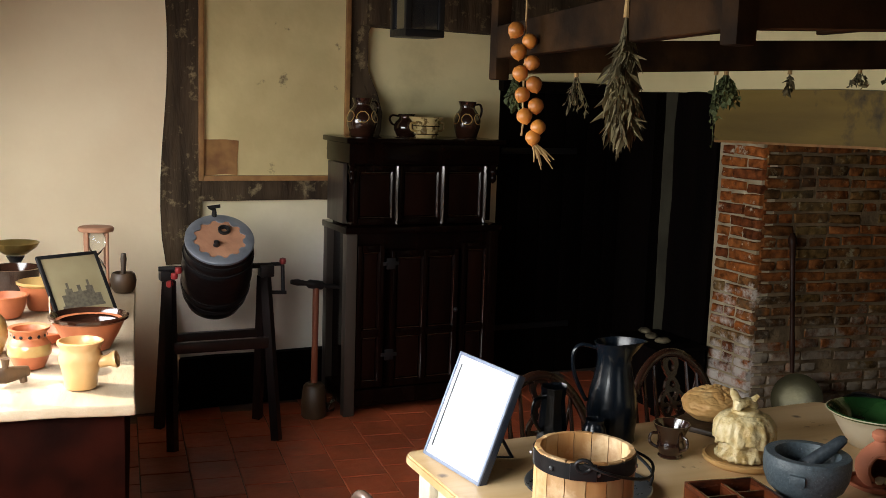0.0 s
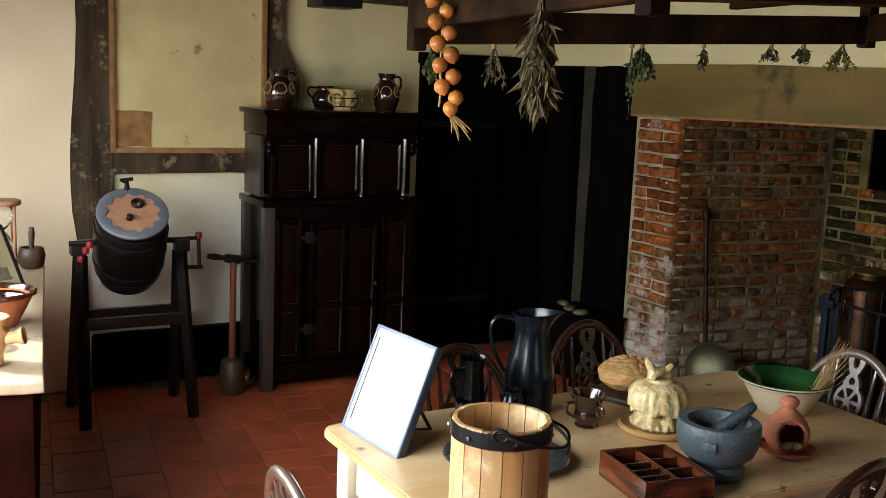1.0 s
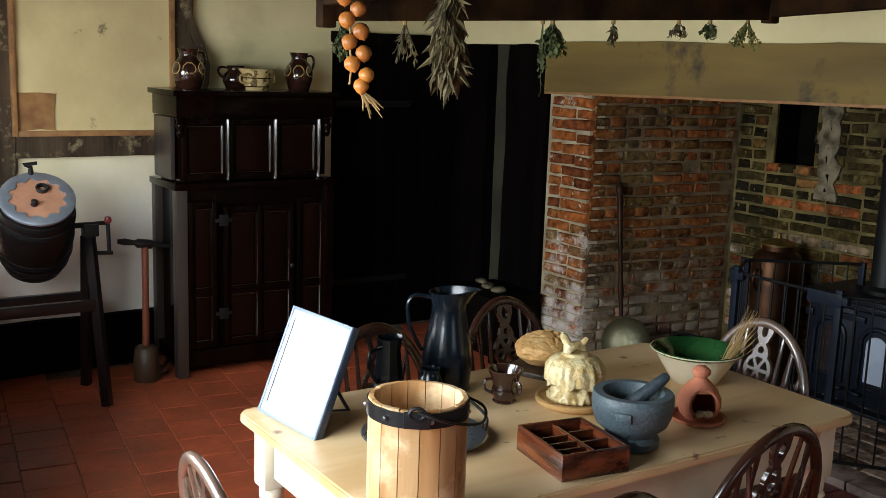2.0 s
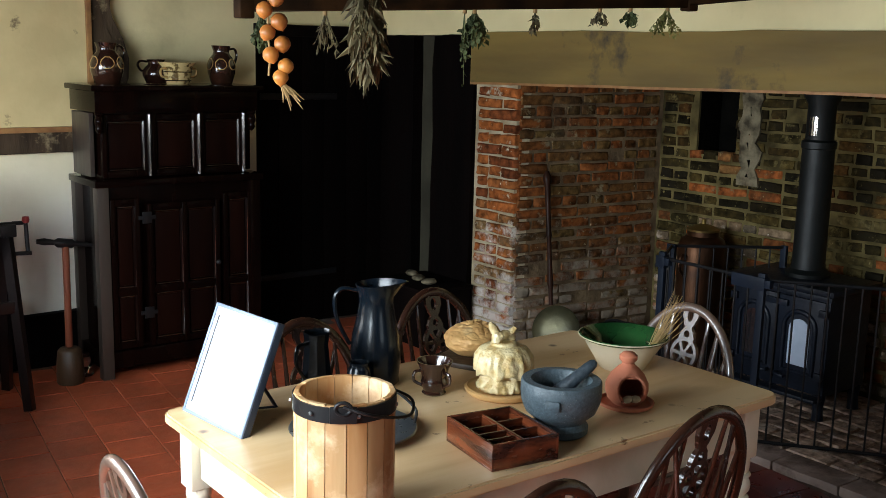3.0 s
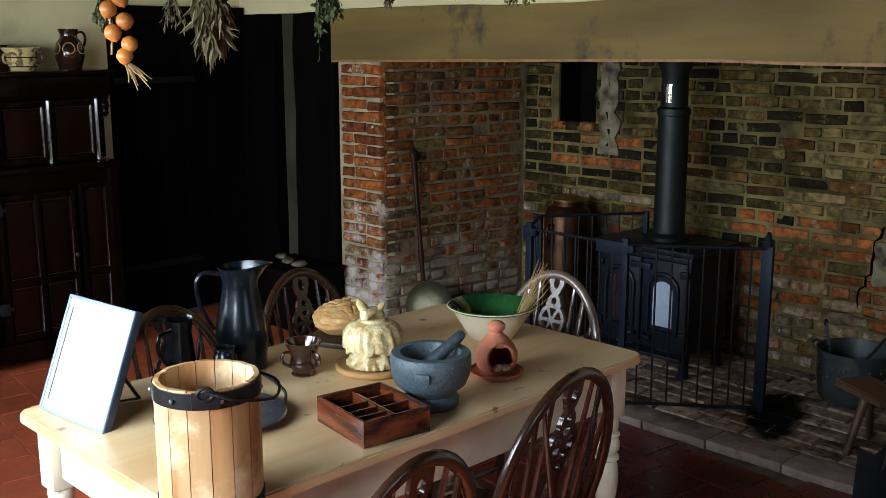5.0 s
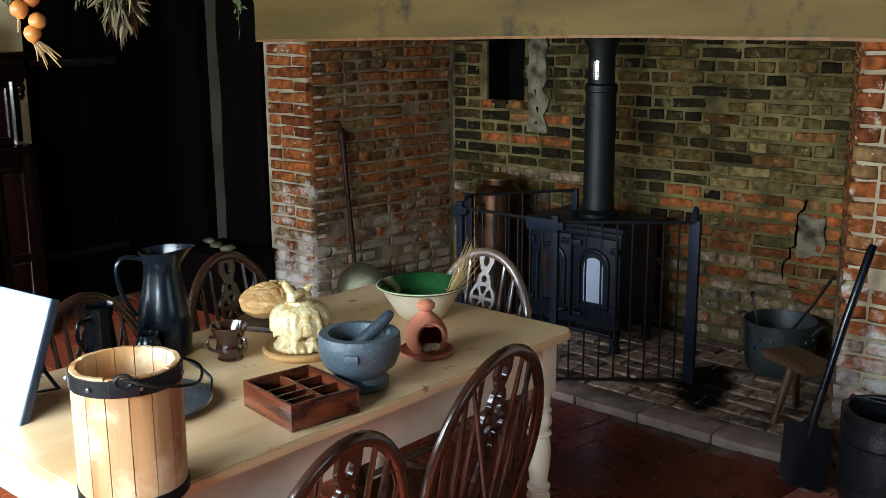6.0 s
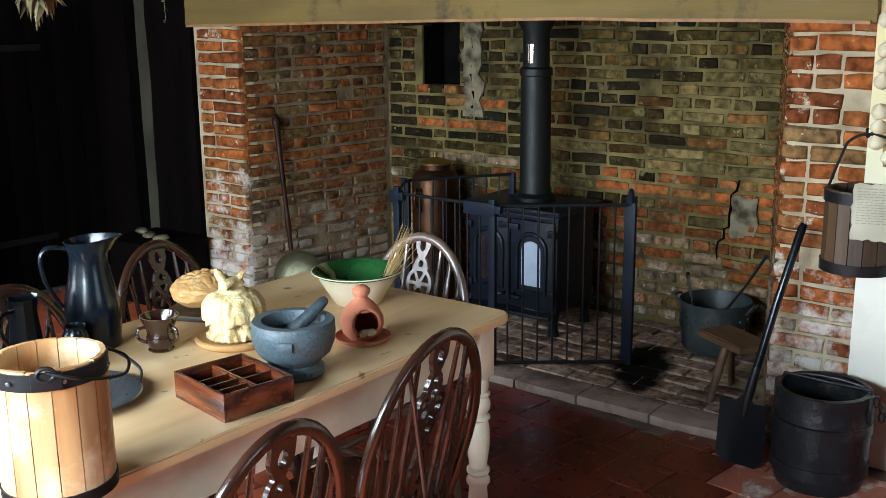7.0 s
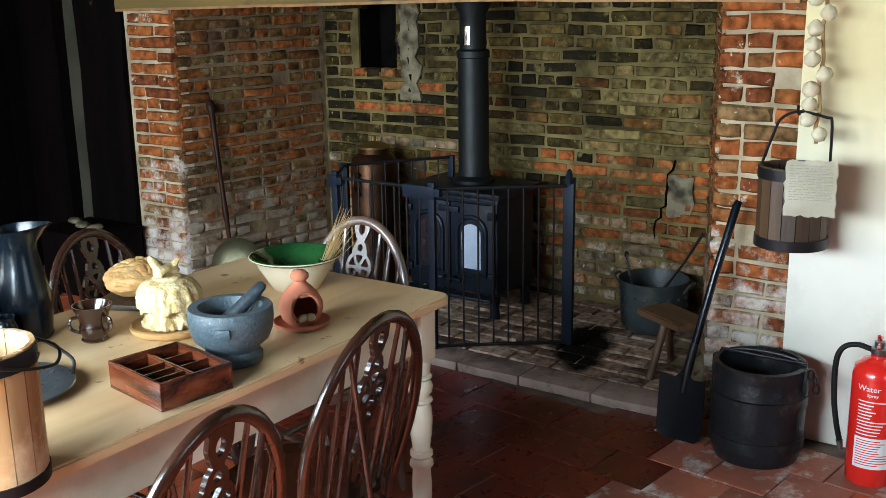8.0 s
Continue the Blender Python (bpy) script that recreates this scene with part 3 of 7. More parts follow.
# windows in the thick wall
for k, (y0, y1, z0, z1) in enumerate(WINDOWS):
    w = thing("window_%d" % (k + 1), pose(L0 + 0.08, (y0 + y1) / 2, z0), "small-paned timber window in a deep reveal", "window", kind="structure")
    h, half = z1 - z0, (y1 - y0) / 2
    bm = B()
    for lo, hi in (((-0.03, -half, 0), (0.03, -half + 0.05, h)), ((-0.03, half - 0.05, 0), (0.03, half, h)),
                   ((-0.03, -half + 0.05, 0), (0.03, half - 0.05, 0.05)), ((-0.03, -half + 0.05, h - 0.05), (0.03, half - 0.05, h))):
        slab(bm, lo, hi, bevel=0.004)
    part("window_frame", bm, M["white_paint"], w)
    for j in range(1, 4):
        bm = B()
        yy = -half + j * half / 2
        slab(bm, (-0.02, yy - 0.012, 0.05), (0.02, yy + 0.012, h - 0.05))
        part("glazing_bar", bm, M["white_paint"], w)
    bm = B()
    slab(bm, (-0.015, -half + 0.05, h / 2 - 0.012), (0.015, half - 0.05, h / 2 + 0.012))
    part("glazing_bar", bm, M["white_paint"], w)


def timber(name, lo, hi, material, label, rough=0.012, seed=1.0, cuts=8, bow=None):
    bm = B()
    slab(bm, lo, hi)
    bmesh.ops.subdivide_edges(bm, edges=bm.edges[:], cuts=cuts, use_grid_fill=True)
    shake(bm, rough, 5.0, seed)
    shake(bm, rough * 0.4, 22.0, seed + 3)
    if bow:
        for v in bm.verts:
            bow(v)
    return structure(name, bm, material, label, "timber", smooth=50)


timber("timber_post", (0.79, 5.462, 0.80), (1.02, 5.56, CEIL), M["beam"], "weathered dark oak wall post", 0.010, 2.0)


def wavy(v):
    if v.co.x > 1.95:
        v.co.x += 0.055 * math.sin(v.co.z * 8.5 + 0.6) - 0.03


timber("timber_post", (1.83, 5.455, 1.0), (2.02, 5.56, CEIL), M["beam"], "crooked oak wall post with a waney edge", 0.012, 5.0, 12, wavy)
timber("timber_rail", (1.022, 5.468, 1.135), (1.828, 5.56, 1.255), M["beam"], "oak cross rail patched with lime", 0.008, 8.0)
timber("timber_sill", (0.9, 5.45, 0.0), (2.8, 5.56, 0.285), M["door_wood"], "dark oak sill beam along the foot of the wall", 0.008, 11.0)
timber("wall_plate", (1.9, 5.36, 2.10), (3.70, 5.52, CEIL), M["beam"], "dark oak wall plate under the ceiling", 0.01, 14.0)


def sag(v):
    if v.co.z < 1.66:
        v.co.z += 0.016 * (4.5 - v.co.y) if v.co.y > 2.2 else 0.0368 - 0.008 * (2.2 - v.co.y)


timber("fireplace_lintel", (FIRE_X - 0.04, 1.02, 1.535), (FIRE_X + 0.26, 4.56, 1.815), M["lintel"], "long pale oak lintel over the hearth", 0.010, 17.0, 16, sag)
# Thin orange strip added so the lintel's lower arris looks sunlit.
timber("lintel_edge", (FIRE_X - 0.049, 1.03, 1.530), (FIRE_X - 0.015, 4.55, 1.542), M["batten"], "orange strip added for the sunlit lower edge of the oak lintel", 0.004, 19.0, 16, sag)
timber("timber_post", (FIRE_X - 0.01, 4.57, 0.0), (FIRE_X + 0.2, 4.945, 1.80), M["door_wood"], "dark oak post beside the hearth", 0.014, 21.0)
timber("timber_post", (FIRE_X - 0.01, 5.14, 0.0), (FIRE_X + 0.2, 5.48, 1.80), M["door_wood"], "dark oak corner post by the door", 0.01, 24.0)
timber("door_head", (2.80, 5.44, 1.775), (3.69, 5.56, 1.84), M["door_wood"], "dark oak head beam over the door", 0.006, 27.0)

bm = B()
slab(bm, (-0.9, 5.455, 0), (0.80, 5.50, CEIL))
bmesh.ops.subdivide_edges(bm, edges=bm.edges[:], cuts=14, use_grid_fill=True)
for v in bm.verts:
    if v.co.x > 0.7 and v.co.y < 5.49:
        v.co.x += 0.03 + 0.02 * math.sin(v.co.z * 4.1) + (0.10 * max(0, 0.9 - v.co.z) if v.co.z < 0.9 else 0)
    v.co.y += 0.006 * noise.noise(v.co * 3)
structure("wall_plaster_skim", bm, M["bounce_plaster"], "thick cream limewash skim on the back wall, painted pink with bounced light", "wall")

# aged panel with its thin batten frame
panel = thing("wall_panel", pose(1.42, 5.46, 1.255), "glazed panel of aged yellowed plaster in pine battens", "panel", kind="structure")
bm = B()
slab(bm, (-0.385, 0.0, 0.01), (0.395, 0.03, 1.06))
bmesh.ops.subdivide_edges(bm, edges=bm.edges[:], cuts=12, use_grid_fill=True)
shake(bm, 0.004, 4.0, 3)
part("plaster_infill", bm, M["old_plaster"], panel, "yellowed plaster with flaked patches")
for lo, hi in (((-0.41, -0.025, -0.01), (-0.385, 0.02, 1.08)), ((0.395, -0.025, -0.01), (0.42, 0.02, 1.08)), ((-0.385, -0.025, -0.01), (0.395, 0.02, 0.018))):
    bm = B()
    slab(bm, lo, hi, bevel=0.003)
    part("batten", bm, M["batten"], panel, "orange-brown pine batten")
bm = B()
slab(bm, (-0.384, -0.004, 0.02), (-0.20, 0.006, 0.205))
bmesh.ops.subdivide_edges(bm, edges=bm.edges[:], cuts=4, use_grid_fill=True)
shake(bm, 0.008, 9.0, 5)
part("bare_patch", bm, M["batten"], panel, "bare brown daub where plaster has fallen")

# dark plank door
door = thing("door_1", pose(2.83, 5.53, 0.0), "closed dark-stained oak plank door", "door", kind="structure")
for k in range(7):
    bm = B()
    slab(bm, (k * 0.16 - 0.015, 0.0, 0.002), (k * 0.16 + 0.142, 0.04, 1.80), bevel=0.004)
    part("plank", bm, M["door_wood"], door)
for z in (0.3, 1.4):
    bm = B()
    slab(bm, (0.02, -0.012, z), (0.55, 0.0, z + 0.035), bevel=0.003)
    part("strap_hinge", bm, M["iron"], door, "black iron strap hinge")

# fireplace shell behind the bricks
OPEN_L, OPEN_R = 4.20, 1.31
shell = box_structure("wall_hearth_back", [((4.73, 1.2, 0), (4.95, 3.53, 2.3)), ((4.73, 3.80, 0), (4.95, 4.6, 2.3)), ((4.73, 3.53, 0), (4.95, 3.80, 1.165)), ((4.73, 3.53, 1.60), (4.95, 3.80, 2.3))], M["soot_mortar"], "sooty lime-mortared back wall of the hearth", "wall")
bm = B()
prism(bm, [(FIRE_X + 0.012, 4.212), (4.74, 4.066), (4.74, 4.60), (FIRE_X + 0.012, 4.56)], 0, 1.80)
shell_l = structure("wall_hearth_left", bm, M["mortar"], "brick pillar and side of the hearth in lime mortar", "wall")
bm = B()
prism(bm, [(3.80, 4.1965), (4.735, 4.0638), (4.735, 4.0668), (3.80, 4.1995)], 0.012, 1.80)
structure("wall_hearth_cheek", bm, M["brown_mortar"], "smoke-browned mortar of the hearth side", "wall")
bm = B()
prism(bm, [(FIRE_X + 0.012, 1.0), (4.74, 1.0), (4.74, 1.70), (FIRE_X + 0.012, 1.298)], 0, 1.80)
shell_r = structure("wall_hearth_right", bm, M["mortar"], "brick pier of the hearth in flaking lime mortar", "wall")
box_structure("chimney_throat", [((3.9, 1.0, 2.2), (4.95, 4.6, 2.3))], M["soot_mortar"], "sooty chimney throat closing the hearth", "chimney")
hearth = box_structure("hearth", [((3.70, 1.30, -0.1), (4.75, 4.22, 0.024))], M["mortar"], "raised brick hearth floor with a stone kerb", "hearth")
# ---- kitchen table ----
def turned_leg(bm, x, y, top, half=0.035):
    slab(bm, (x - half, y - half, top - 0.165), (x + half, y + half, top), bevel=0.005)
    z = top - 0.165
    prof = [(0.0, z), (0.031, z), (0.033, z - 0.012), (0.031, z - 0.040), (0.028, z - 0.046), (0.036, z - 0.050), (0.037, z - 0.056), (0.028, z - 0.062),
            (0.035, z - 0.072), (0.038, z - 0.085), (0.036, z - 0.100), (0.027, z - 0.112), (0.026, z - 0.117), (0.036, z - 0.122), (0.037, z - 0.130), (0.028, z - 0.137),
            (0.033, z - 0.150), (0.036, z - 0.185), (0.034, z - 0.225), (0.027, z - 0.275), (0.026, z - 0.285), (0.034, z - 0.290), (0.035, z - 0.302), (0.026, z - 0.312),
            (0.035, z - 0.322), (0.036, z - 0.335), (0.027, z - 0.348), (0.030, z - 0.40), (0.028, z - 0.48), (0.018, 0.0), (0.0, 0.0)]
    lathe(bm, prof, 20, Matrix.Translation((x, y, 0)))


TX0, TX1, TY0, TY1, TZ = 0.95, 2.445, 1.615, 2.445, 0.765
table = thing("kitchen_table", pose((TX0 + TX1) / 2, (TY0 + TY1) / 2, 0), "scrubbed pine kitchen table on cream painted turned legs", "table")
tw, td = (TX1 - TX0) / 2, (TY1 - TY0) / 2
bm = B()
out = []
for cx, cy, a in ((tw - 0.04, td - 0.04, 0), (-tw + 0.04, td - 0.04, 90), (-tw + 0.04, -td + 0.04, 180), (tw - 0.04, -td + 0.04, 270)):
    out += [(cx + 0.04 * math.cos(radians(a + b)), cy + 0.04 * math.sin(radians(a + b))) for b in (0, 22, 45, 68, 90)]
prism(bm, out, TZ - 0.028, TZ, bevel=0.005)
part("tabletop", bm, M["pine"], table, "scrubbed pine top with knots and stains")
for lo, hi in (((-tw + 0.12, -td + 0.055, 0), (tw - 0.12, -td + 0.08, 0)), ((-tw + 0.12, td - 0.08, 0), (tw - 0.12, td - 0.055, 0)),
               ((-tw + 0.055, -td + 0.12, 0), (-tw + 0.08, td - 0.12, 0)), ((tw - 0.08, -td + 0.12, 0), (tw - 0.055, td - 0.12, 0))):
    bm = B()
    slab(bm, (lo[0], lo[1], TZ - 0.16), (hi[0], hi[1], TZ - 0.029), bevel=0.003)
    part("apron", bm, M["white_paint"], table, "cream painted apron board")
for sx in (-1, 1):
    for sy in (-1, 1):
        bm = B()
        turned_leg(bm, sx * (tw - 0.068), sy * (td - 0.078), TZ - 0.029)
        part("leg", bm, M["white_paint"], table, "cream painted turned leg")


# ---- wheelback chairs ----
def cut_plate(bm, field, u0, u1, z0, z1, step, place, thick):
    """A plate cut to the outline where field(u, z) is below nought, set in space by place(u, z)."""
    nu, nz = int((u1 - u0) / step), int((z1 - z0) / step)
    val = {(i, k): field(u0 + i * step, z0 + k * step) for i in range(nu + 1) for k in range(nz + 1)}
    verts = {}

    def at(i, k, i2=None, k2=None):
        key = (i, k) if i2 is None else tuple(sorted(((i, k), (i2, k2))))
        if key not in verts:
            if i2 is None:
                u, z = i, k
            else:
                p, q = key
                f = min(0.92, max(0.08, val[p] / (val[p] - val[q])))
                u, z = p[0] + (q[0] - p[0]) * f, p[1] + (q[1] - p[1]) * f
            verts[key] = bm.verts.new(place(u0 + u * step, z0 + z * step))
        return verts[key]
    faces = []
    for i in range(nu):
        for k in range(nz):
            cs = [(i, k), (i + 1, k), (i + 1, k + 1), (i, k + 1)]
            poly = []
            for a, b in zip(cs, cs[1:] + cs[:1]):
                if val[a] < 0:
                    poly.append(at(*a))
                if (val[a] < 0) != (val[b] < 0):
                    poly.append(at(*a, *b))
            if len(poly) > 2:
                faces.append(bm.faces.new(poly))
    ext_ = bmesh.ops.extrude_face_region(bm, geom=faces)
    for g_ in ext_["geom"]:
        if isinstance(g_, bmesh.types.BMVert):
            g_.co.y -= thick


SPLAT = ((0.20, 0.030), (0.165, 0.030), (0.125, 0.031), (0.100, 0.022), (0.086, 0.014), (0.070, 0.025), (0.052, 0.031), (0.036, 0.026), (0.0, 0.020),
         (-0.036, 0.026), (-0.052, 0.032), (-0.072, 0.025), (-0.092, 0.015), (-0.125, 0.024), (-0.17, 0.034), (-0.22, 0.030), (-0.27, 0.021), (-0.33, 0.021))


def splat_field(u, d):
    """Below nought inside the pierced wheel splat; d is the height over the wheel's hub."""
    w = 0.0
    for (d1, w1), (d0, w0) in zip(SPLAT, SPLAT[1:]):
        if d0 <= d <= d1:
            f = (d - d0) / (d1 - d0)
            w = w0 + (w1 - w0) * f * f * (3 - 2 * f)
    body = abs(u) - w
    for hd, hu, hz in ((0.125, 0.012, 0.020), (0.064, 0.011, 0.012), (-0.064, 0.011, 0.012), (-0.135, 0.008, 0.016), (-0.185, 0.013, 0.024), (-0.24, 0.009, 0.018)):
        body = max(body, (1 - math.hypot(u / hu, (d - hd) / hz)) * min(hu, hz))
    r = math.hypot(u, d)
    a = math.atan2(d, u)
    spoke = abs((a + math.pi / 6) % (math.pi / 3) - math.pi / 6) * r
    hole = max(0.013 - r, r - 0.041, 0.0052 - spoke)
    wheel = max(r - 0.053, -hole)
    return wheel if r < 0.046 else min(body, wheel)


def wheelback_chair(m, label, hoop_w=0.40, hoop_h=0.90, material=None):
    """Origin on the floor under the seat; the back stands at -y."""
    mt = material or M["chair"]
    ch = thing("windsor_chair", m, label, "chair", "wheelback chairs round the table")
    bm = B()
    n = 28
    out = []
    for k in range(n):
        a = 2 * math.pi * k / n
        c, s = math.cos(a), math.sin(a)
        w = 0.205 + 0.015 * s
        out.append((math.copysign(abs(c) ** 0.7, c) * w, math.copysign(abs(s) ** 0.75, s) * 0.20))
    prism(bm, out, 0.415, 0.45, bevel=0.010)
    for v in bm.verts:
        if v.co.z > 0.44:
            v.co.z -= 0.008 * max(0, 1 - (v.co.xy.length / 0.17) ** 2)
    part("seat", bm, mt, ch, "saddled elm seat")
    for sx in (-1, 1):
        for sy in (-1, 1):
            bm = B()
            a, b = Vector((sx * 0.135, sy * 0.13, 0.42)), Vector((sx * 0.19, sy * 0.195, 0.0))
            fr = [0, .12, .2, .24, .28, .5, .62, .66, .7, .85, 1]
            rr = [.014, .017, .020, .013, .019, .021, .017, .013, .018, .015, .011]
            tube(bm, [a.lerp(b, f) for f in fr], rr, 12)
            part("leg", bm, mt, ch)
    for sx in (-1, 1):
        bm = B()
        a, b = Vector((sx * 0.168, 0.165, 0.18)), Vector((sx * 0.168, -0.165, 0.18))
        tube(bm, [a.lerp(b, f) for f in (0, .2, .5, .8, 1)], [.008, .011, .015, .011, .008], 10)
        part("stretcher", bm, mt, ch)
    bm = B()
    tube(bm, [(-0.165, 0, 0.18), (-0.08, 0, 0.18), (0, 0, 0.18), (0.08, 0, 0.18), (0.165, 0, 0.18)], [.008, .012, .015, .012, .008], 10)
    part("stretcher", bm, mt, ch)

    lean = 0.22

    def back(u, z):
        return (u, -0.165 - (z - 0.44) * lean, z)
    half = hoop_w / 2
    spring = 0.62

    def hoop_at(a):
        u = half * math.cos(a)
        return u, spring + (hoop_h - spring) * math.sin(a)
    pts = [back(half * 0.80, 0.43), back(half * 0.90, 0.50), back(half * 0.975, 0.57)]
    pts += [back(*hoop_at(math.pi * i / 22)) for i in range(23)]
    pts += [back(-half * 0.975, 0.57), back(-half * 0.90, 0.50), back(-half * 0.80, 0.43)]
    bm = B()
    tube(bm, pts, 0.016, 12, flat=0.8)
    part("hoop", bm, mt, ch, "bent hoop back rail")
    for u in (-0.145, -0.105, -0.065, 0.065, 0.105, 0.145):
        ut = u * 1.12 * hoop_w / 0.40
        zt = spring + (hoop_h - spring) * math.sqrt(max(0, 1 - (ut / half) ** 2))
        bm = B()
        a, b = Vector(back(u, 0.44)), Vector(back(ut, zt))
        tube(bm, [a.lerp(b, f) for f in (0, .3, .6, 1)], [.0065, .0085, .0075, .0055], 8)
        part("spindle", bm, mt, ch)
    # pierced splat with its wheel
    bm = B()

    zc = 0.735
    top = hoop_h - 0.004 - zc
    cut_plate(bm, lambda u, z: max(splat_field(u, z), z - top), -0.0602, 0.0602, 0.442 - zc, top + 0.004, 0.0043, lambda u, z: Vector(back(u, z + zc)) + Vector((0, 0.006, 0)), 0.012)
    part("splat", bm, mt, ch, "pierced wheel splat")
    # bob-tail braces behind the back
    for s in (-1, 1):
        ut = s * 0.115
        zt = spring + (hoop_h - spring) * math.sqrt(max(0, 1 - (ut / half) ** 2))
        bm = B()
        tube(bm, [(s * 0.03, -0.245, 0.435), back(ut, zt)], [.008, .006], 8)
        part("brace", bm, mt, ch)
    bm = B()
    prism(bm, [(-0.045, -0.16), (0.045, -0.16), (0.05, -0.265), (-0.05, -0.265)], 0.418, 0.446, bevel=0.005)
    part("bob_tail", bm, mt, ch)
    return ch


wheelback_chair(pose(1.785, 1.64, 0, 0, 0, 4), "dark polished wheelback Windsor chair tucked under the table", hoop_w=0.44, hoop_h=0.908)
wheelback_chair(pose(1.203, 1.53, 0, 0, 0, 2), "dark wheelback Windsor chair pushed up to the table", hoop_w=0.385, hoop_h=0.915)
wheelback_chair(pose(2.01, 2.43, 0, 0, 0, 180), "dark wheelback Windsor chair on the cupboard side of the table", hoop_w=0.36)
wheelback_chair(pose(1.44, 2.31, 0, 0, 0, 180), "dark wheelback Windsor chair behind the black jugs", hoop_w=0.36)
wheelback_chair(pose(2.385, 2.105, 0, 0, 0, 90), "wheelback Windsor chair catching light at the hearth end", hoop_w=0.40, hoop_h=0.885, material=M["lit_chair"])
wheelback_chair(pose(0.888, 1.84, 0, 0, 0, -90), "wheelback Windsor chair at the window end of the table", hoop_w=0.36, material=M["lit_chair"])

# ---- press cupboard ----
CX0, CX1, CY0, CY1, CH = 1.70, 2.60, 5.05, 5.44, 1.50
cup = thing("press_cupboard", pose((CX0 + CX1) / 2, (CY0 + CY1) / 2, 0), "tall black-brown panelled oak press cupboard against the wall", "cupboard")
w, d = (CX1 - CX0) / 2, (CY1 - CY0) / 2
dw = M["dark_wood"]
bm = B()
slab(bm, (-w + 0.04, -d + 0.045, 0.06), (w - 0.04, d, 0.994))
slab(bm, (-w + 0.05, -d + 0.075, 1.031), (w - 0.05, d, CH - 0.136))
part("carcass", bm, dw, cup)
bm = B()
slab(bm, (-w - 0.015, -d - 0.02, CH - 0.028), (w + 0.015, d, CH), bevel=0.006)
part("top_board", bm, dw, cup)
bm = B()
slab(bm, (-w + 0.01, -d + 0.01, CH - 0.135), (w - 0.01, d - 0.002, CH - 0.029), bevel=0.004)
part("frieze", bm, dw, cup)
bm = B()
slab(bm, (-w - 0.012, -d - 0.015, 0.995), (w + 0.012, d, 1.03), bevel=0.006)
part("mid_ledge", bm, dw, cup)
bm = B()
slab(bm, (-w + 0.005, -d + 0.005, 0.05), (w - 0.005, d - 0.002, 0.14), bevel=0.005)
part("plinth", bm, dw, cup)
for sx in (-1, 1):
    for sy in (-1, 1):
        bm = B()
        slab(bm, (sx * w - 0.03 - sx * 0.03, sy * d - 0.03 - sy * 0.03, 0), (sx * w + 0.03 - sx * 0.03, sy * d + 0.03 - sy * 0.03, 0.994), bevel=0.004)
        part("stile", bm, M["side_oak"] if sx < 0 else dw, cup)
    # turned drops at the upper corners
    bm = B()
    lathe(bm, [(0, 1.31), (0.02, 1.31), (0.024, 1.30), (0.016, 1.29), (0.022, 1.275), (0.024, 1.26), (0.016, 1.24), (0.020, 1.225), (0.012, 1.21), (0.0, 1.20)], 16,
          Matrix.Translation((sx * (w - 0.035), -d + 0.03, 0.055)))
    part("turned_drop", bm, dw, cup)
    bm = B()
    slab(bm, (sx * (w - 0.02) - 0.012, -d + 0.10, 1.04), (sx * (w - 0.02) + 0.012, d - 0.03, CH - 0.14), bevel=0.004)
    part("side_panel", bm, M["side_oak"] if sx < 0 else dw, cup)


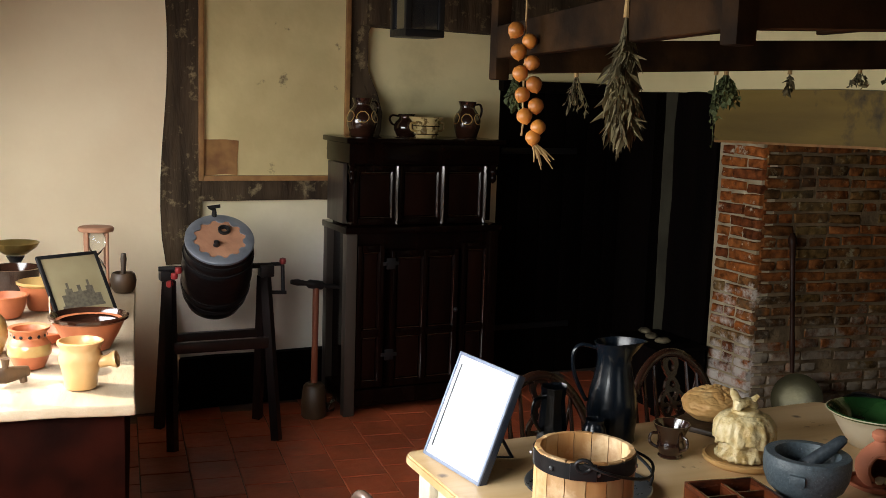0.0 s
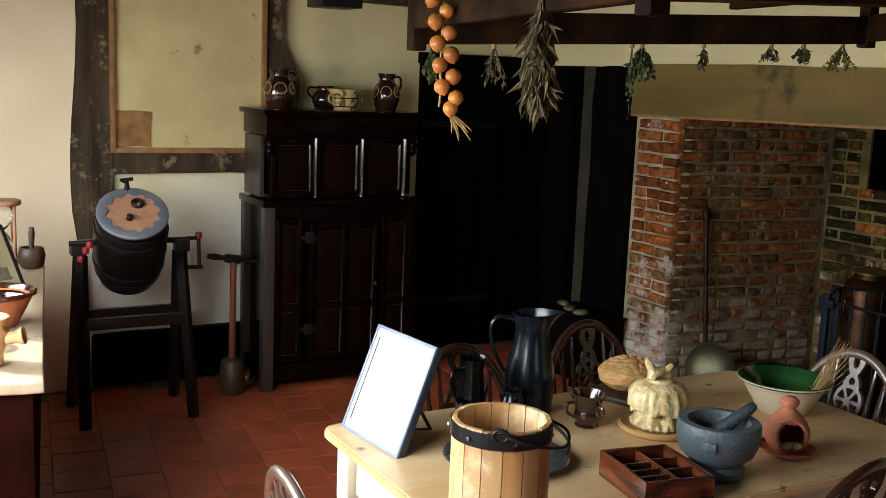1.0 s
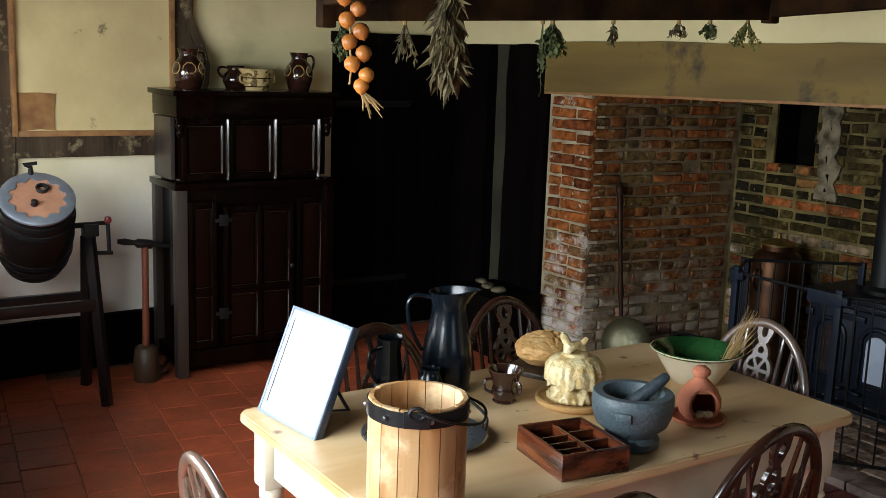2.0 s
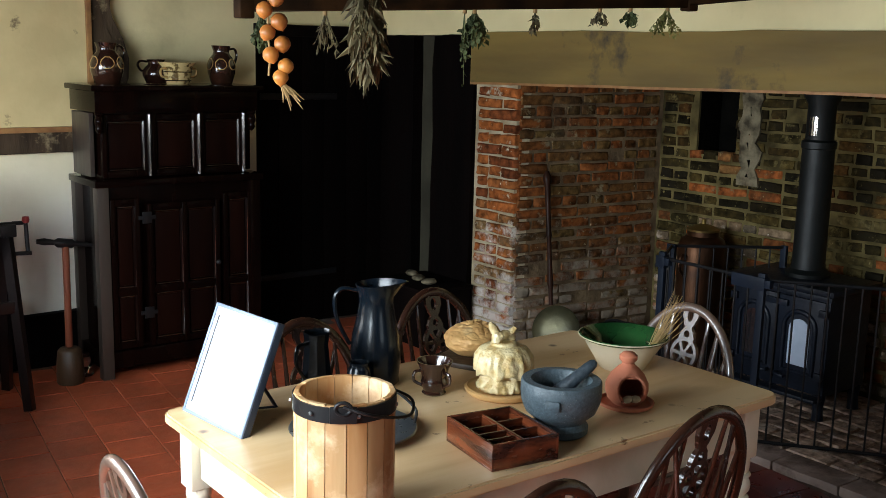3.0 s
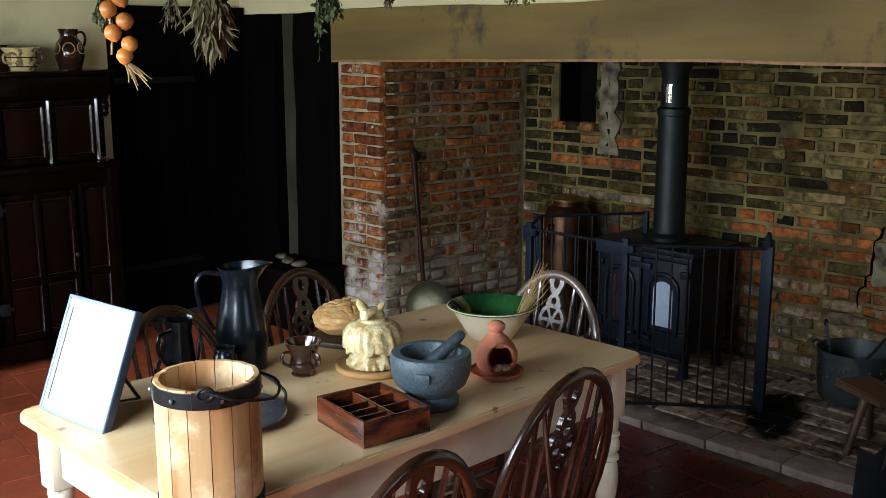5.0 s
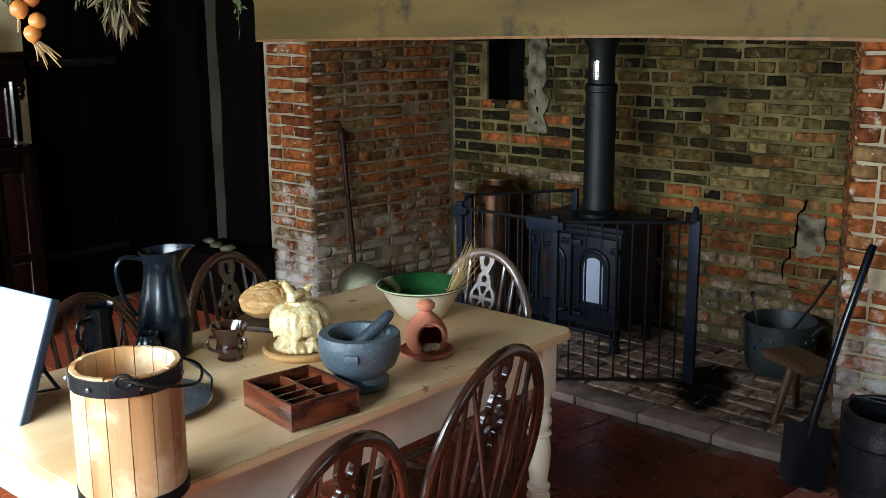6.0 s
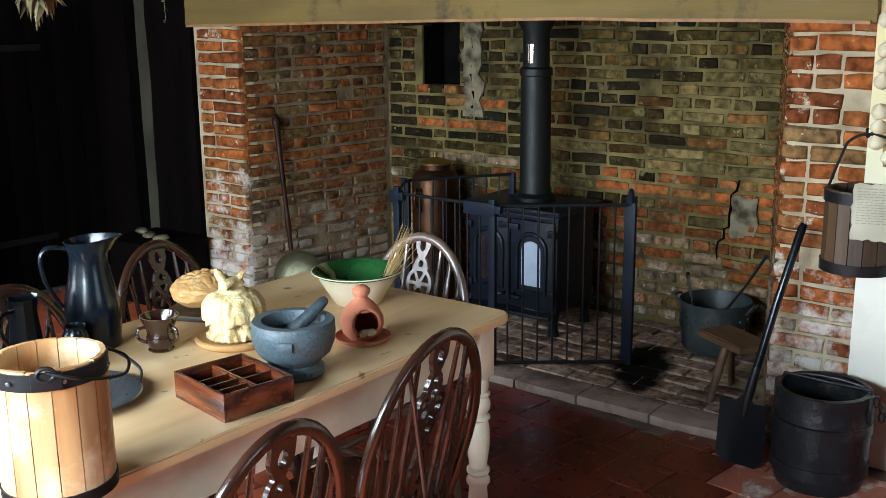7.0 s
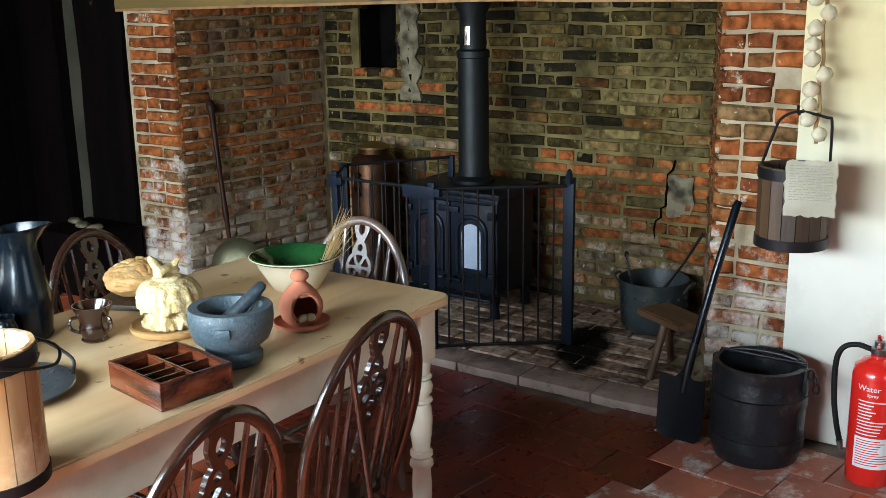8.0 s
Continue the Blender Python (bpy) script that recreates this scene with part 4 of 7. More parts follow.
def panelled(parent, x0, x1, z0, z1, y, cols, splits, stile=0.026, name="panel_door"):
    """A framed door: stiles, rails, rounded mouldings and fielded panels between them."""
    dr = B()
    slab(dr, (x0, y, z0), (x1, y + 0.012, z1), bevel=0.002)
    ob = part(name, dr, dw, parent)
    cw = (x1 - x0) / cols
    zs = [z0] + list(splits) + [z1]
    for i in range(cols + 1):
        bm = B()
        xx = min(max(x0 + i * cw, x0 + stile / 2), x1 - stile / 2)
        slab(bm, (xx - stile / 2, y - 0.018, z0), (xx + stile / 2, y, z1), bevel=0.004)
        part("stile", bm, dw, ob)
    for i in range(cols):
        px0 = x0 + i * cw + (stile if i == 0 else stile / 2)
        px1 = x0 + (i + 1) * cw - (stile if i == cols - 1 else stile / 2)
        for j, zz in enumerate(zs):
            lo, hi = (zz, zz + 0.035) if j == 0 else (zz - 0.035, zz) if j == len(zs) - 1 else (zz - 0.02, zz + 0.02)
            bm = B()
            slab(bm, (px0 + 0.001, y - 0.015, lo), (px1 - 0.001, y, hi), bevel=0.004)
            part("rail", bm, dw, ob)
        for j in range(len(zs) - 1):
            pz0 = zs[j] + (0.036 if j == 0 else 0.021)
            pz1 = zs[j + 1] - (0.036 if j == len(zs) - 2 else 0.021)
            for xx, inward in ((px0, 1), (px1, -1)):
                bm = B()
                prism(bm, [(xx, y - 0.0005), (xx + inward * 0.012, y - 0.0005), (xx + inward * 0.0085, y - 0.0062), (xx + inward * 0.0045, y - 0.0108), (xx, y - 0.0135)], pz0, pz1)
                part("moulding", bm, M["polished_oak"], ob, "polished oak moulding", 60)
            for zz in (pz0 + 0.004, pz1 - 0.004):
                bm = B()
                tube(bm, [(px0 + 0.014, y - 0.006, zz), (px1 - 0.014, y - 0.006, zz)], 0.006, 10)
                part("moulding", bm, M["polished_oak"], ob)
            bm = B()
            slab(bm, (px0 + 0.014, y - 0.006, pz0 + 0.012), (px1 - 0.014, y - 0.001, pz1 - 0.012), bevel=0.004)
            part("raised_panel", bm, M["panel_wood"], ob)
    if not splits:
        bm = B()
        prism(bm, [(x1 - 0.013, y - 0.0185), (x1, y - 0.0185), (x1, y - 0.033), (x1 - 0.005, y - 0.0285), (x1 - 0.009, y - 0.024)], z0 + 0.003, z1 - 0.003)
        part("moulding", bm, M["polished_oak"], ob, "polished oak moulding", 60)
    return ob


panelled(cup, -0.385, -0.232, 0.15, 0.93, -d + 0.02, 1, (0.45,))
mid = panelled(cup, -0.192, 0.206, 0.15, 0.90, -d + 0.014, 2, (0.45,))
panelled(cup, 0.23, 0.40, 0.15, 0.93, -d + 0.02, 1, (0.45,))
panelled(cup, -0.40, -0.155, 1.035, 1.355, -d + 0.06, 1, ())
panelled(cup, -0.148, 0.112, 1.035, 1.355, -d + 0.052, 1, ())
panelled(cup, 0.119, 0.375, 1.035, 1.355, -d + 0.06, 1, ())
for z in (0.30, 0.80):
    bm = B()
    slab(bm, (-0.222, -d - 0.008, z), (-0.172, -d + 0.004, z + 0.06), bevel=0.003)
    slab(bm, (-0.242, -d - 0.006, z + 0.02), (-0.152, -d + 0.004, z + 0.04), bevel=0.002)
    part("hinge", bm, M["iron"], mid, "black butterfly hinge")
bm = B()
lathe(bm, [(0, 0), (0.012, 0.002), (0.014, 0.01), (0.008, 0.018), (0, 0.02)], 12, pose(0.192, -d - 0.006, 0.56, 90))
part("knob", bm, M["iron"], mid, "small bright knob")

# ---- window bench ----
BROT = -8.1
bench = thing("work_bench", Matrix.Translation((0.33, 2.99, 0)) @ pose(0, 0, 0, 0, 0, BROT), "long red-stained work bench with a worn pale top", "bench")
bm = B()
slab(bm, (-0.84, 0, 0.765), (0, 2.02, 0.80), bevel=0.006)
bmesh.ops.subdivide_edges(bm, edges=[e for e in bm.edges if e.calc_length() > 0.3], cuts=12)
shake(bm, 0.004, 6, 2)
part("bench_top", bm, M["bench_top"], bench, "worn pale wooden top", smooth=60)
bm = B()
slab(bm, (-0.80, 0.03, 0.40), (-0.03, 0.055, 0.765), bevel=0.004)
part("end_board", bm, M["bench_front"], bench)
# Board's lower part is added to block window light from the floor behind.
bm = B()
slab(bm, (-0.055, 0.055, 0.10), (-0.03, 1.98, 0.765), bevel=0.004)
part("side_board", bm, M["bench_front"], bench)
for x in (-0.80, -0.10):
    for y in (0.06, 1.9):
        bm = B()
        slab(bm, (x, y, 0), (x + 0.065, y + 0.065, 0.40), bevel=0.004)
        part("leg", bm, M["bench_front"], bench)

# ---- stove, fire guard and hearth things ----
HZ = 0.036
stove = thing("wood_stove", pose(4.19, 2.81, HZ, 0, 0, -90), "black cast iron wood stove standing on the brick hearth", "stove")
si = M["stove_iron"]
# in the stove's own axes the front looks to -y and its width runs along x
bm = B()
slab(bm, (-0.26, 0.012, 0.115), (0.26, 0.36, 0.60), bevel=0.010)
part("body", bm, si, stove)
bm = B()
slab(bm, (-0.295, -0.03, 0.602), (0.295, 0.39, 0.632), bevel=0.010)
part("top_plate", bm, si, stove)
bm = B()
slab(bm, (-0.28, -0.015, 0.575), (0.28, 0.011, 0.600), bevel=0.006)
part("cornice", bm, si, stove)
for sx in (-1, 1):
    dr = B()
    slab(dr, (0.004 if sx > 0 else -0.25, -0.012, 0.15), (0.25 if sx > 0 else -0.004, 0.010, 0.57), bevel=0.006)
    leaf = part("stove_door", dr, si, stove)
    c = sx * 0.127
    bm = B()
    pts = [(c - 0.083, -0.016, 0.215)] + [(c - 0.083 * math.cos(math.pi * k / 14), -0.016, 0.43 + 0.075 * math.sin(math.pi * k / 14)) for k in range(15)] + [(c + 0.083, -0.016, 0.215)]
    tube(bm, pts, 0.012, 8, closed=True)
    part("window_rim", bm, si, leaf)
    bm = B()
    vs = [bm.verts.new(p) for p in ((c - 0.055, -0.0135, 0.245), (c + 0.055, -0.0135, 0.245))]
    vs += [bm.verts.new((c + 0.055 * math.cos(math.pi * k / 10), -0.0135, 0.42 + 0.05 * math.sin(math.pi * k / 10))) for k in range(11)]
    f = bm.faces.new(vs)
    ext_ = bmesh.ops.extrude_face_region(bm, geom=[f])
    for g_ in ext_["geom"]:
        if isinstance(g_, bmesh.types.BMVert):
            g_.co.y -= 0.004
    part("window_pane", bm, M["pale_pane"] if sx > 0 else stove_glass, leaf, "pale glass coloured as a window reflection" if sx > 0 else "dark glass")
    for z in (0.20, 0.50):
        bm = B()
        slab(bm, (sx * 0.245 - 0.02, -0.028, z), (sx * 0.245 + 0.02, -0.008, z + 0.035), bevel=0.005)
        part("hinge", bm, si, leaf)
    bm = B()
    tube(bm, [(sx * 0.03, -0.012, 0.19), (sx * 0.03, -0.045, 0.19), (sx * 0.085, -0.05, 0.185)], 0.008, 8)
    part("handle", bm, si, leaf)
bm = B()
slab(bm, (-0.06, -0.03, 0.52), (0.06, -0.0125, 0.55), bevel=0.005)
part("air_slide", bm, si, stove)
bm = B()
slab(bm, (-0.27, -0.075, 0.10), (0.27, 0.0, 0.118), bevel=0.006)
part("ash_ledge", bm, si, stove)
for x in (-0.23, 0.23):
    for y in (0.03, 0.33):
        bm = B()
        tube(bm, [(x, y, 0.12), (x * 1.03, y - 0.01, 0.06), (x * 1.06, y - 0.015, 0.0)], [0.035, 0.024, 0.028], 10)
        part("foot", bm, si, stove)
bm = B()
lathe(bm, [(0.105, 0.632), (0.105, 0.65), (0.082, 0.67), (0.078, 0.70), (0.076, 1.25), (0.082, 1.255), (0.082, 1.285), (0.074, 1.29), (0.068, 1.295)], 28, Matrix.Translation((0, 0.21, 0)))
part("flue_pipe", bm, M["flue"], stove, "matt black flue pipe")
bm = B()
lathe(bm, [(0.066, 1.295), (0.066, 1.46), (0.13, 1.58), (0.16, 1.9)], 28, Matrix.Translation((0, 0.21, 0)))
part("flue_top", bm, M["flue"], stove)
# Mirror strip added to hold the window's glint; the flue has no plate.
bm = B()
vs = []
for j, z in enumerate((1.315, 1.405)):
    vs.append([bm.verts.new((0.0685 * math.sin(radians(a)), 0.21 - 0.0685 * math.cos(radians(a)), z)) for a in range(-16, 23, 4)])
for a, b in zip(range(9), range(1, 10)):
    bm.faces.new((vs[0][a], vs[0][b], vs[1][b], vs[1][a]))
part("flue_plate", bm, M["window_glint"], stove, "added mirror strip that carries the window's glint on the flue")

guard = thing("fire_guard", pose(0, 0, HZ), "black iron nursery fire guard standing round the stove", "fire guard")
GP = [(4.46, 2.99), (3.99, 3.32), (3.70, 3.13), (3.69, 2.57), (4.06, 2.09)]
GH = 0.735
for (x0, y0), (x1, y1) in zip(GP, GP[1:]):
    n = max(3, round(math.hypot(x1 - x0, y1 - y0) / 0.068))
    for z in (0.012, GH):
        bm = B()
        tube(bm, [(x0, y0, z), (x1, y1, z)], 0.008, 8)
        part("rail", bm, M["iron"], guard)
    for k in range(1, n):
        f = k / n
        bm = B()
        tube(bm, [(x0 + (x1 - x0) * f, y0 + (y1 - y0) * f, 0.012), (x0 + (x1 - x0) * f, y0 + (y1 - y0) * f, GH)], 0.0045, 6)
        part("bar", bm, M["iron"], guard)
for k, (x, y) in enumerate(GP):
    bm = B()
    wide = 0.026 if k in (1, 4) else 0.017
    slab(bm, (x - 0.010, y - wide, 0), (x + 0.010, y + wide, GH + (0.03 if k in (2, 3) else 0.01)), bevel=0.003)
    if k == 4:
        tube(bm, [(x, y, GH), (x - 0.004, y, GH + 0.05), (x - 0.02, y - 0.01, GH + 0.07)], [0.014, 0.016, 0.010], 8)
    part("post", bm, M["grey_paint"], guard)
for k in (2, 3):
    bm = B()
    x, y = GP[k]
    slab(bm, (x - 0.015, y - 0.02, GH - 0.045), (x + 0.024, y + (0.15 if k == 3 else 0.03), GH + 0.012), bevel=0.003)
    slab(bm, (x - 0.018, y - 0.05, GH - 0.03), (x + 0.010, y - 0.021, GH + 0.005), bevel=0.003)
    part("corner_bracket", bm, M["grey_paint"], guard)

can = thing("copper_urn", pose(4.46, 3.50, HZ), "tall dull copper urn beside the stove", "urn")
bm = B()
lathe(bm, [(0, 0), (0.125, 0), (0.13, 0.02), (0.13, 0.66), (0.115, 0.70), (0.085, 0.72), (0.085, 0.745), (0.0, 0.745)], 28)
part("body", bm, M["copper"], can)
bm = B()
lathe(bm, [(0.09, 0.746), (0.092, 0.757), (0.05, 0.775), (0.012, 0.785), (0.014, 0.81), (0, 0.815)], 24)
part("lid", bm, M["brass"], can)
for s in (-1, 1):
    bm = B()
    tube(bm, [(s * 0.13, 0, 0.62), (s * 0.17, 0, 0.62), (s * 0.18, 0, 0.56), (s * 0.13, 0, 0.50)], 0.009, 8)
    part("handle", bm, M["copper"], can)

wp = thing("warming_pan", pose(3.845, 3.95, 0.205, 0, 0, 0), "long-handled brass warming pan leaning on the bricks", "warming pan")
bm = B()
lathe(bm, [(0, -0.035), (0.12, -0.03), (0.155, -0.012), (0.172, 0.0), (0.172, 0.008), (0.15, 0.022), (0.08, 0.034), (0, 0.037)], 32,
      Matrix.Translation((0, 0.02, 0.0)) @ Matrix.Rotation(radians(-62), 4, "Z") @ pose(0, 0, 0, 72, 0, 0) @ Matrix.Scale(0.80, 4))
part("pan", bm, M["tarnish"], wp)
bm = B()
a, b = Vector((0.01, 0.08, 0.13)), Vector((0.055, 0.205, 0.86))
tube(bm, [a.lerp(b, f) for f in (0, .12, .16, .3, .5, .52, .56, .75, .9, .93, .97, 1)], [.012, .013, .018, .013, .013, .018, .014, .015, .017, .024, .022, .010], 10)
part("handle", bm, M["pan_handle"], wp, "dark turned wooden handle")

pan = thing("iron_pot", pose(4.12, 3.75, HZ), "squat black iron pot on the hearth", "pot")
bm = B()
lathe(bm, [(0, 0.02), (0.09, 0.0), (0.12, 0.05), (0.125, 0.12), (0.115, 0.185), (0.125, 0.20), (0.118, 0.20), (0.108, 0.185), (0.11, 0.1), (0, 0.04)], 26)
part("body", bm, M["iron"], pan)
bm = B()
tube(bm, arc((0, 0, 0.19), 0.118, 20, 160, 14, "yz", 0.35), 0.006, 8)
part("bail", bm, M["iron"], pan)

caul = thing("riveted_cauldron", pose(4.49, 1.86, HZ) @ Matrix.Diagonal((0.9, 0.9, 0.92, 1)), "riveted dark metal log cauldron holding fire tools", "cauldron")
bm = B()
lathe(bm, [(0, 0.012), (0.14, 0.0), (0.165, 0.03), (0.175, 0.12), (0.178, 0.24), (0.185, 0.265), (0.182, 0.268), (0.172, 0.24), (0.165, 0.1), (0.13, 0.02), (0, 0.022)], 30)
part("body", bm, M["cauldron"], caul)
for k in range(36):
    a = 2 * math.pi * k / 18 + (0.17 if k > 17 else 0)
    bm = B()
    lathe(bm, [(0.011, 0), (0.009, 0.006), (0, 0.009)], 8, Matrix.Translation((0.1765 * math.cos(a), 0.1765 * math.sin(a), 0.19 if k > 17 else 0.145)) @ Matrix.Rotation(a, 4, "Z") @ pose(0, 0, 0, 0, 90, 0))
    part("rivet", bm, M["cauldron"], caul)
for s in (-1, 1):
    bm = B()
    tube(bm, [(-0.03, s * 0.18, 0.22), (-0.035, s * 0.21, 0.26), (0.035, s * 0.21, 0.26), (0.03, s * 0.18, 0.22)], 0.007, 8)
    part("ear_handle", bm, M["cauldron"], caul)
poker = thing("fire_tongs", pose(4.45, 1.94, HZ + 0.03), "short steel tongs standing in the cauldron", "tongs")
bm = B()
tube(bm, [(0, -0.02, 0), (-0.03, 0.03, 0.33)], 0.006, 8)
tube(bm, [(0.015, -0.02, 0), (-0.015, 0.04, 0.32)], 0.006, 8)
part("arms", bm, M["pewter"], poker)
bm = B()
lathe(bm, [(0.008, 0), (0.011, 0.01), (0.009, 0.025), (0, 0.03)], 10, Matrix.Translation((-0.025, 0.035, 0.315)))
part("knob", bm, M["iron"], poker)
scoop = thing("fire_shovel", pose(4.45, 1.78, HZ + 0.03), "small black fire shovel leaning in the cauldron", "shovel")
bm = B()
tube(bm, [(0, 0.02, 0.17), (0.02, -0.07, 0.31), (0.04, -0.15, 0.46)], [0.007, 0.006, 0.008], 8)
part("handle", bm, M["iron"], scoop)
bm = B()
slab(bm, (-0.045, -0.003, 0.0), (0.045, 0.003, 0.15), Matrix.Translation((0, 0.06, 0.05)) @ pose(0, 0, 0, 18), bevel=0.002)
part("blade", bm, M["iron"], scoop)

stool = thing("milking_stool", pose(3.96, 1.545, HZ, 0, 0, 62), "small worn dark wooden stool on the hearth", "stool")
bm = B()
out = [(-0.135, -0.075), (0.135, -0.085), (0.14, 0.08), (-0.13, 0.085)]
prism(bm, out, 0.235, 0.268, bevel=0.006)
part("seat", bm, M["stool_wood"], stool)
for x, y in ((-0.1, -0.055), (0.1, -0.055), (0.0, 0.055)):
    bm = B()
    tube(bm, [(x * 0.85, y * 0.8, 0.236), (x * 1.45, y * 2.1, 0.0)], [0.019, 0.015], 10)
    part("leg", bm, M["stool_wood"], stool)

sh = thing("coal_shovel", pose(3.40, 1.30, 0.0), "long-handled black iron shovel leaning on the brick pier", "shovel")
bm = B()


def blade_field(u, z):
    """Below nought inside a square-shouldered shovel blade."""
    half = 0.087 * math.sqrt(max(0.0, 1 - 0.55 * (max(0.0, 0.05 - z) / 0.05) ** 2))
    top = 0.232 + 0.16 * max(0.0, abs(u) - 0.035) if abs(u) > 0.035 else 0.272 - abs(u) * 1.15
    return max(abs(u) - half, z - top, -z)


cut_plate(bm, blade_field, -0.0925, 0.0925, -0.004, 0.28, 0.006, lambda u, z: Vector((u, 0.012 * (1 - (u / 0.087) ** 2), z)), 0.004)
bmesh.ops.transform(bm, matrix=Matrix(((0, 1, 0.10, 0.03), (-1, 0, 0, 0), (0, 0, 1, 0), (0, 0, 0, 1))), verts=bm.verts[:])
part("blade", bm, M["shovel_black"], sh, "flat black blade with rounded shoulders")
bm = B()
tube(bm, [(0.06, 0.0, 0.18), (0.075, -0.01, 0.27), (0.10, -0.022, 0.36)], [0.012, 0.018, 0.015], 10)
part("socket", bm, M["iron"], sh)
bm = B()
tube(bm, [(0.10, -0.022, 0.355), (0.16, -0.06, 0.6), (0.225, -0.105, 0.855), (0.232, -0.11, 0.872)], [0.0145, 0.0145, 0.0155, 0.012], 12)
part("shaft", bm, M["black"], sh, "glossy black shaft")

tub = thing("iron_bound_tub", pose(3.49, 1.035, 0.0), "black iron-banded tub with a bail standing on the tiles", "tub")
bm = B()
lathe(bm, [(0, 0.0), (0.142, 0.0), (0.15, 0.02), (0.16, 0.10), (0.162, 0.19), (0.154, 0.28), (0.148, 0.30), (0.152, 0.345), (0.14, 0.347), (0.136, 0.30), (0.14, 0.18), (0.13, 0.03), (0, 0.03)], 36)
part("body", bm, M["tub_iron"], tub)
for z, r in ((0.075, 0.1595), (0.225, 0.163), (0.325, 0.1535)):
    bm = B()
    lathe(bm, [(r - 0.004, z - 0.022), (r + 0.004, z - 0.02), (r + 0.004, z + 0.02), (r - 0.004, z + 0.022)], 36)
    part("band", bm, M["tub_iron"], tub)
bm = B()
tube(bm, [(0.0, 0.155, 0.32), (0.03, 0.15, 0.355)] + arc((0.055, 0, 0.33), 0.150, 160, 20, 12, "yz", 0.22) + [(0.03, -0.15, 0.355), (0, -0.155, 0.32)], 0.006, 8)
part("bail", bm, M["iron"], tub)
for s in (-1, 1):
    bm = B()
    slab(bm, (-0.018, s * 0.158 - 0.008, 0.25), (0.018, s * 0.158 + 0.008, 0.345), bevel=0.004)
    part("lug", bm, M["iron"], tub)
bm = B()
for k, (y, z) in enumerate(((-0.175, 0.33), (-0.19, 0.31), (-0.195, 0.28))):
    tube(bm, [(0.012 * math.cos(2 * math.pi * j / 10) * (k % 2) + 0.0, y + 0.010 * math.cos(2 * math.pi * j / 10) * ((k + 1) % 2), z + 0.018 * math.sin(2 * math.pi * j / 10)) for j in range(10)], 0.004, 6, closed=True)
part("chain", bm, M["iron"], tub)

# ---- water extinguisher ----
ext = thing("fire_extinguisher", pose(3.495, 0.652, 0.0, 0, 0, -82) @ Matrix.Diagonal((0.96, 0.96, 0.90, 1)), "red water fire extinguisher standing on the floor", "extinguisher")
bm = B()
lathe(bm, [(0, 0.0), (0.072, 0.0), (0.078, 0.008), (0.078, 0.055), (0.0805, 0.06), (0.0805, 0.41), (0.074, 0.445), (0.05, 0.47), (0.026, 0.48), (0.026, 0.49), (0, 0.49)], 40)
part("cylinder", bm, M["red_paint"], ext)
bm = B()
lathe(bm, [(0.024, 0.49), (0.028, 0.495), (0.028, 0.515), (0.018, 0.52), (0.018, 0.54), (0, 0.54)], 20)
part("valve", bm, M["pewter"], ext)
for z, dz in ((0.53, 0.02), (0.55, 0.045)):
    bm = B()
    tube(bm, [(0, 0.02, z), (0, -0.05, z + dz * 0.3), (0, -0.10, z + dz)], [0.009, 0.008, 0.006], 8, flat=0.6)
    part("lever", bm, M["red_paint"], ext)
bm = B()
tube(bm, [(-0.02, 0, 0.505), (-0.07, 0, 0.518), (-0.115, 0, 0.500), (-0.135, 0, 0.44), (-0.132, 0, 0.3), (-0.118, 0, 0.2), (-0.102, 0, 0.13)], 0.010, 12)
part("hose", bm, M["rubber"], ext)
bm = B()
tube(bm, [(-0.1035, 0, 0.135), (-0.098, 0, 0.10)], [0.0125, 0.009], 12)
part("nozzle", bm, M["pewter"], ext)


def on_cylinder(x, z, r):
    a = x / r
    return (r * math.sin(a), -r * math.cos(a), z)


def label_patch(x0, x1, z0, z1, r, material, name, parent, label=""):
    bm = B()
    n = 14
    lo = [bm.verts.new(on_cylinder(x0 + (x1 - x0) * k / n, z0, r)) for k in range(n + 1)]
    hi = [bm.verts.new(on_cylinder(x0 + (x1 - x0) * k / n, z1, r)) for k in range(n + 1)]
    for k in range(n):
        bm.faces.new((lo[k], lo[k + 1], hi[k + 1], hi[k]))
    return part(name, bm, material, parent, label)


def text_patch(text, x, z, size, r, material, parent, name="lettering"):
    fc = bpy.data.curves.new(name, "FONT")
    fc.body = text
    fc.size = size
    fc.resolution_u = 3
    fc.align_x = "CENTER"
    tmp = new("lettering_source", fc)
    me = bpy.data.meshes.new_from_object(tmp.evaluated_get(bpy.context.evaluated_depsgraph_get()))
    bpy.data.objects.remove(tmp)
    bpy.data.curves.remove(fc)
    for v in me.vertices:
        v.co = Vector(on_cylinder(x + v.co.x, z + v.co.y, r))
    me.materials.clear()
    me.materials.append(material)
    ob = new(name, me)
    ob.parent = parent
    tagged(ob, "white printed lettering")
    return ob


text_patch("Water", -0.018, 0.374, 0.029, 0.0812, M["label_white"], ext)
text_patch("Spray", -0.004, 0.354, 0.017, 0.0812, M["label_white"], ext)
for x0, x1, z in ((-0.052, 0.055, 0.332), (-0.052, 0.055, 0.255), (-0.052, 0.02, 0.205)):
    label_patch(x0, x1, z, z + 0.004, 0.0811, M["label_white"], "label_rule", ext)
rng = random.Random(4)
for k in range(9):
    z = 0.322 - k * 0.0125
    label_patch(-0.05, -0.01 + rng.random() * 0.05, z - 0.004, z, 0.0811, M["label_white"], "print_line", ext)
label_patch(-0.055, 0.085, 0.075, 0.195, 0.0809, M["label_white"], "data_label", ext, "white data label with small red print")
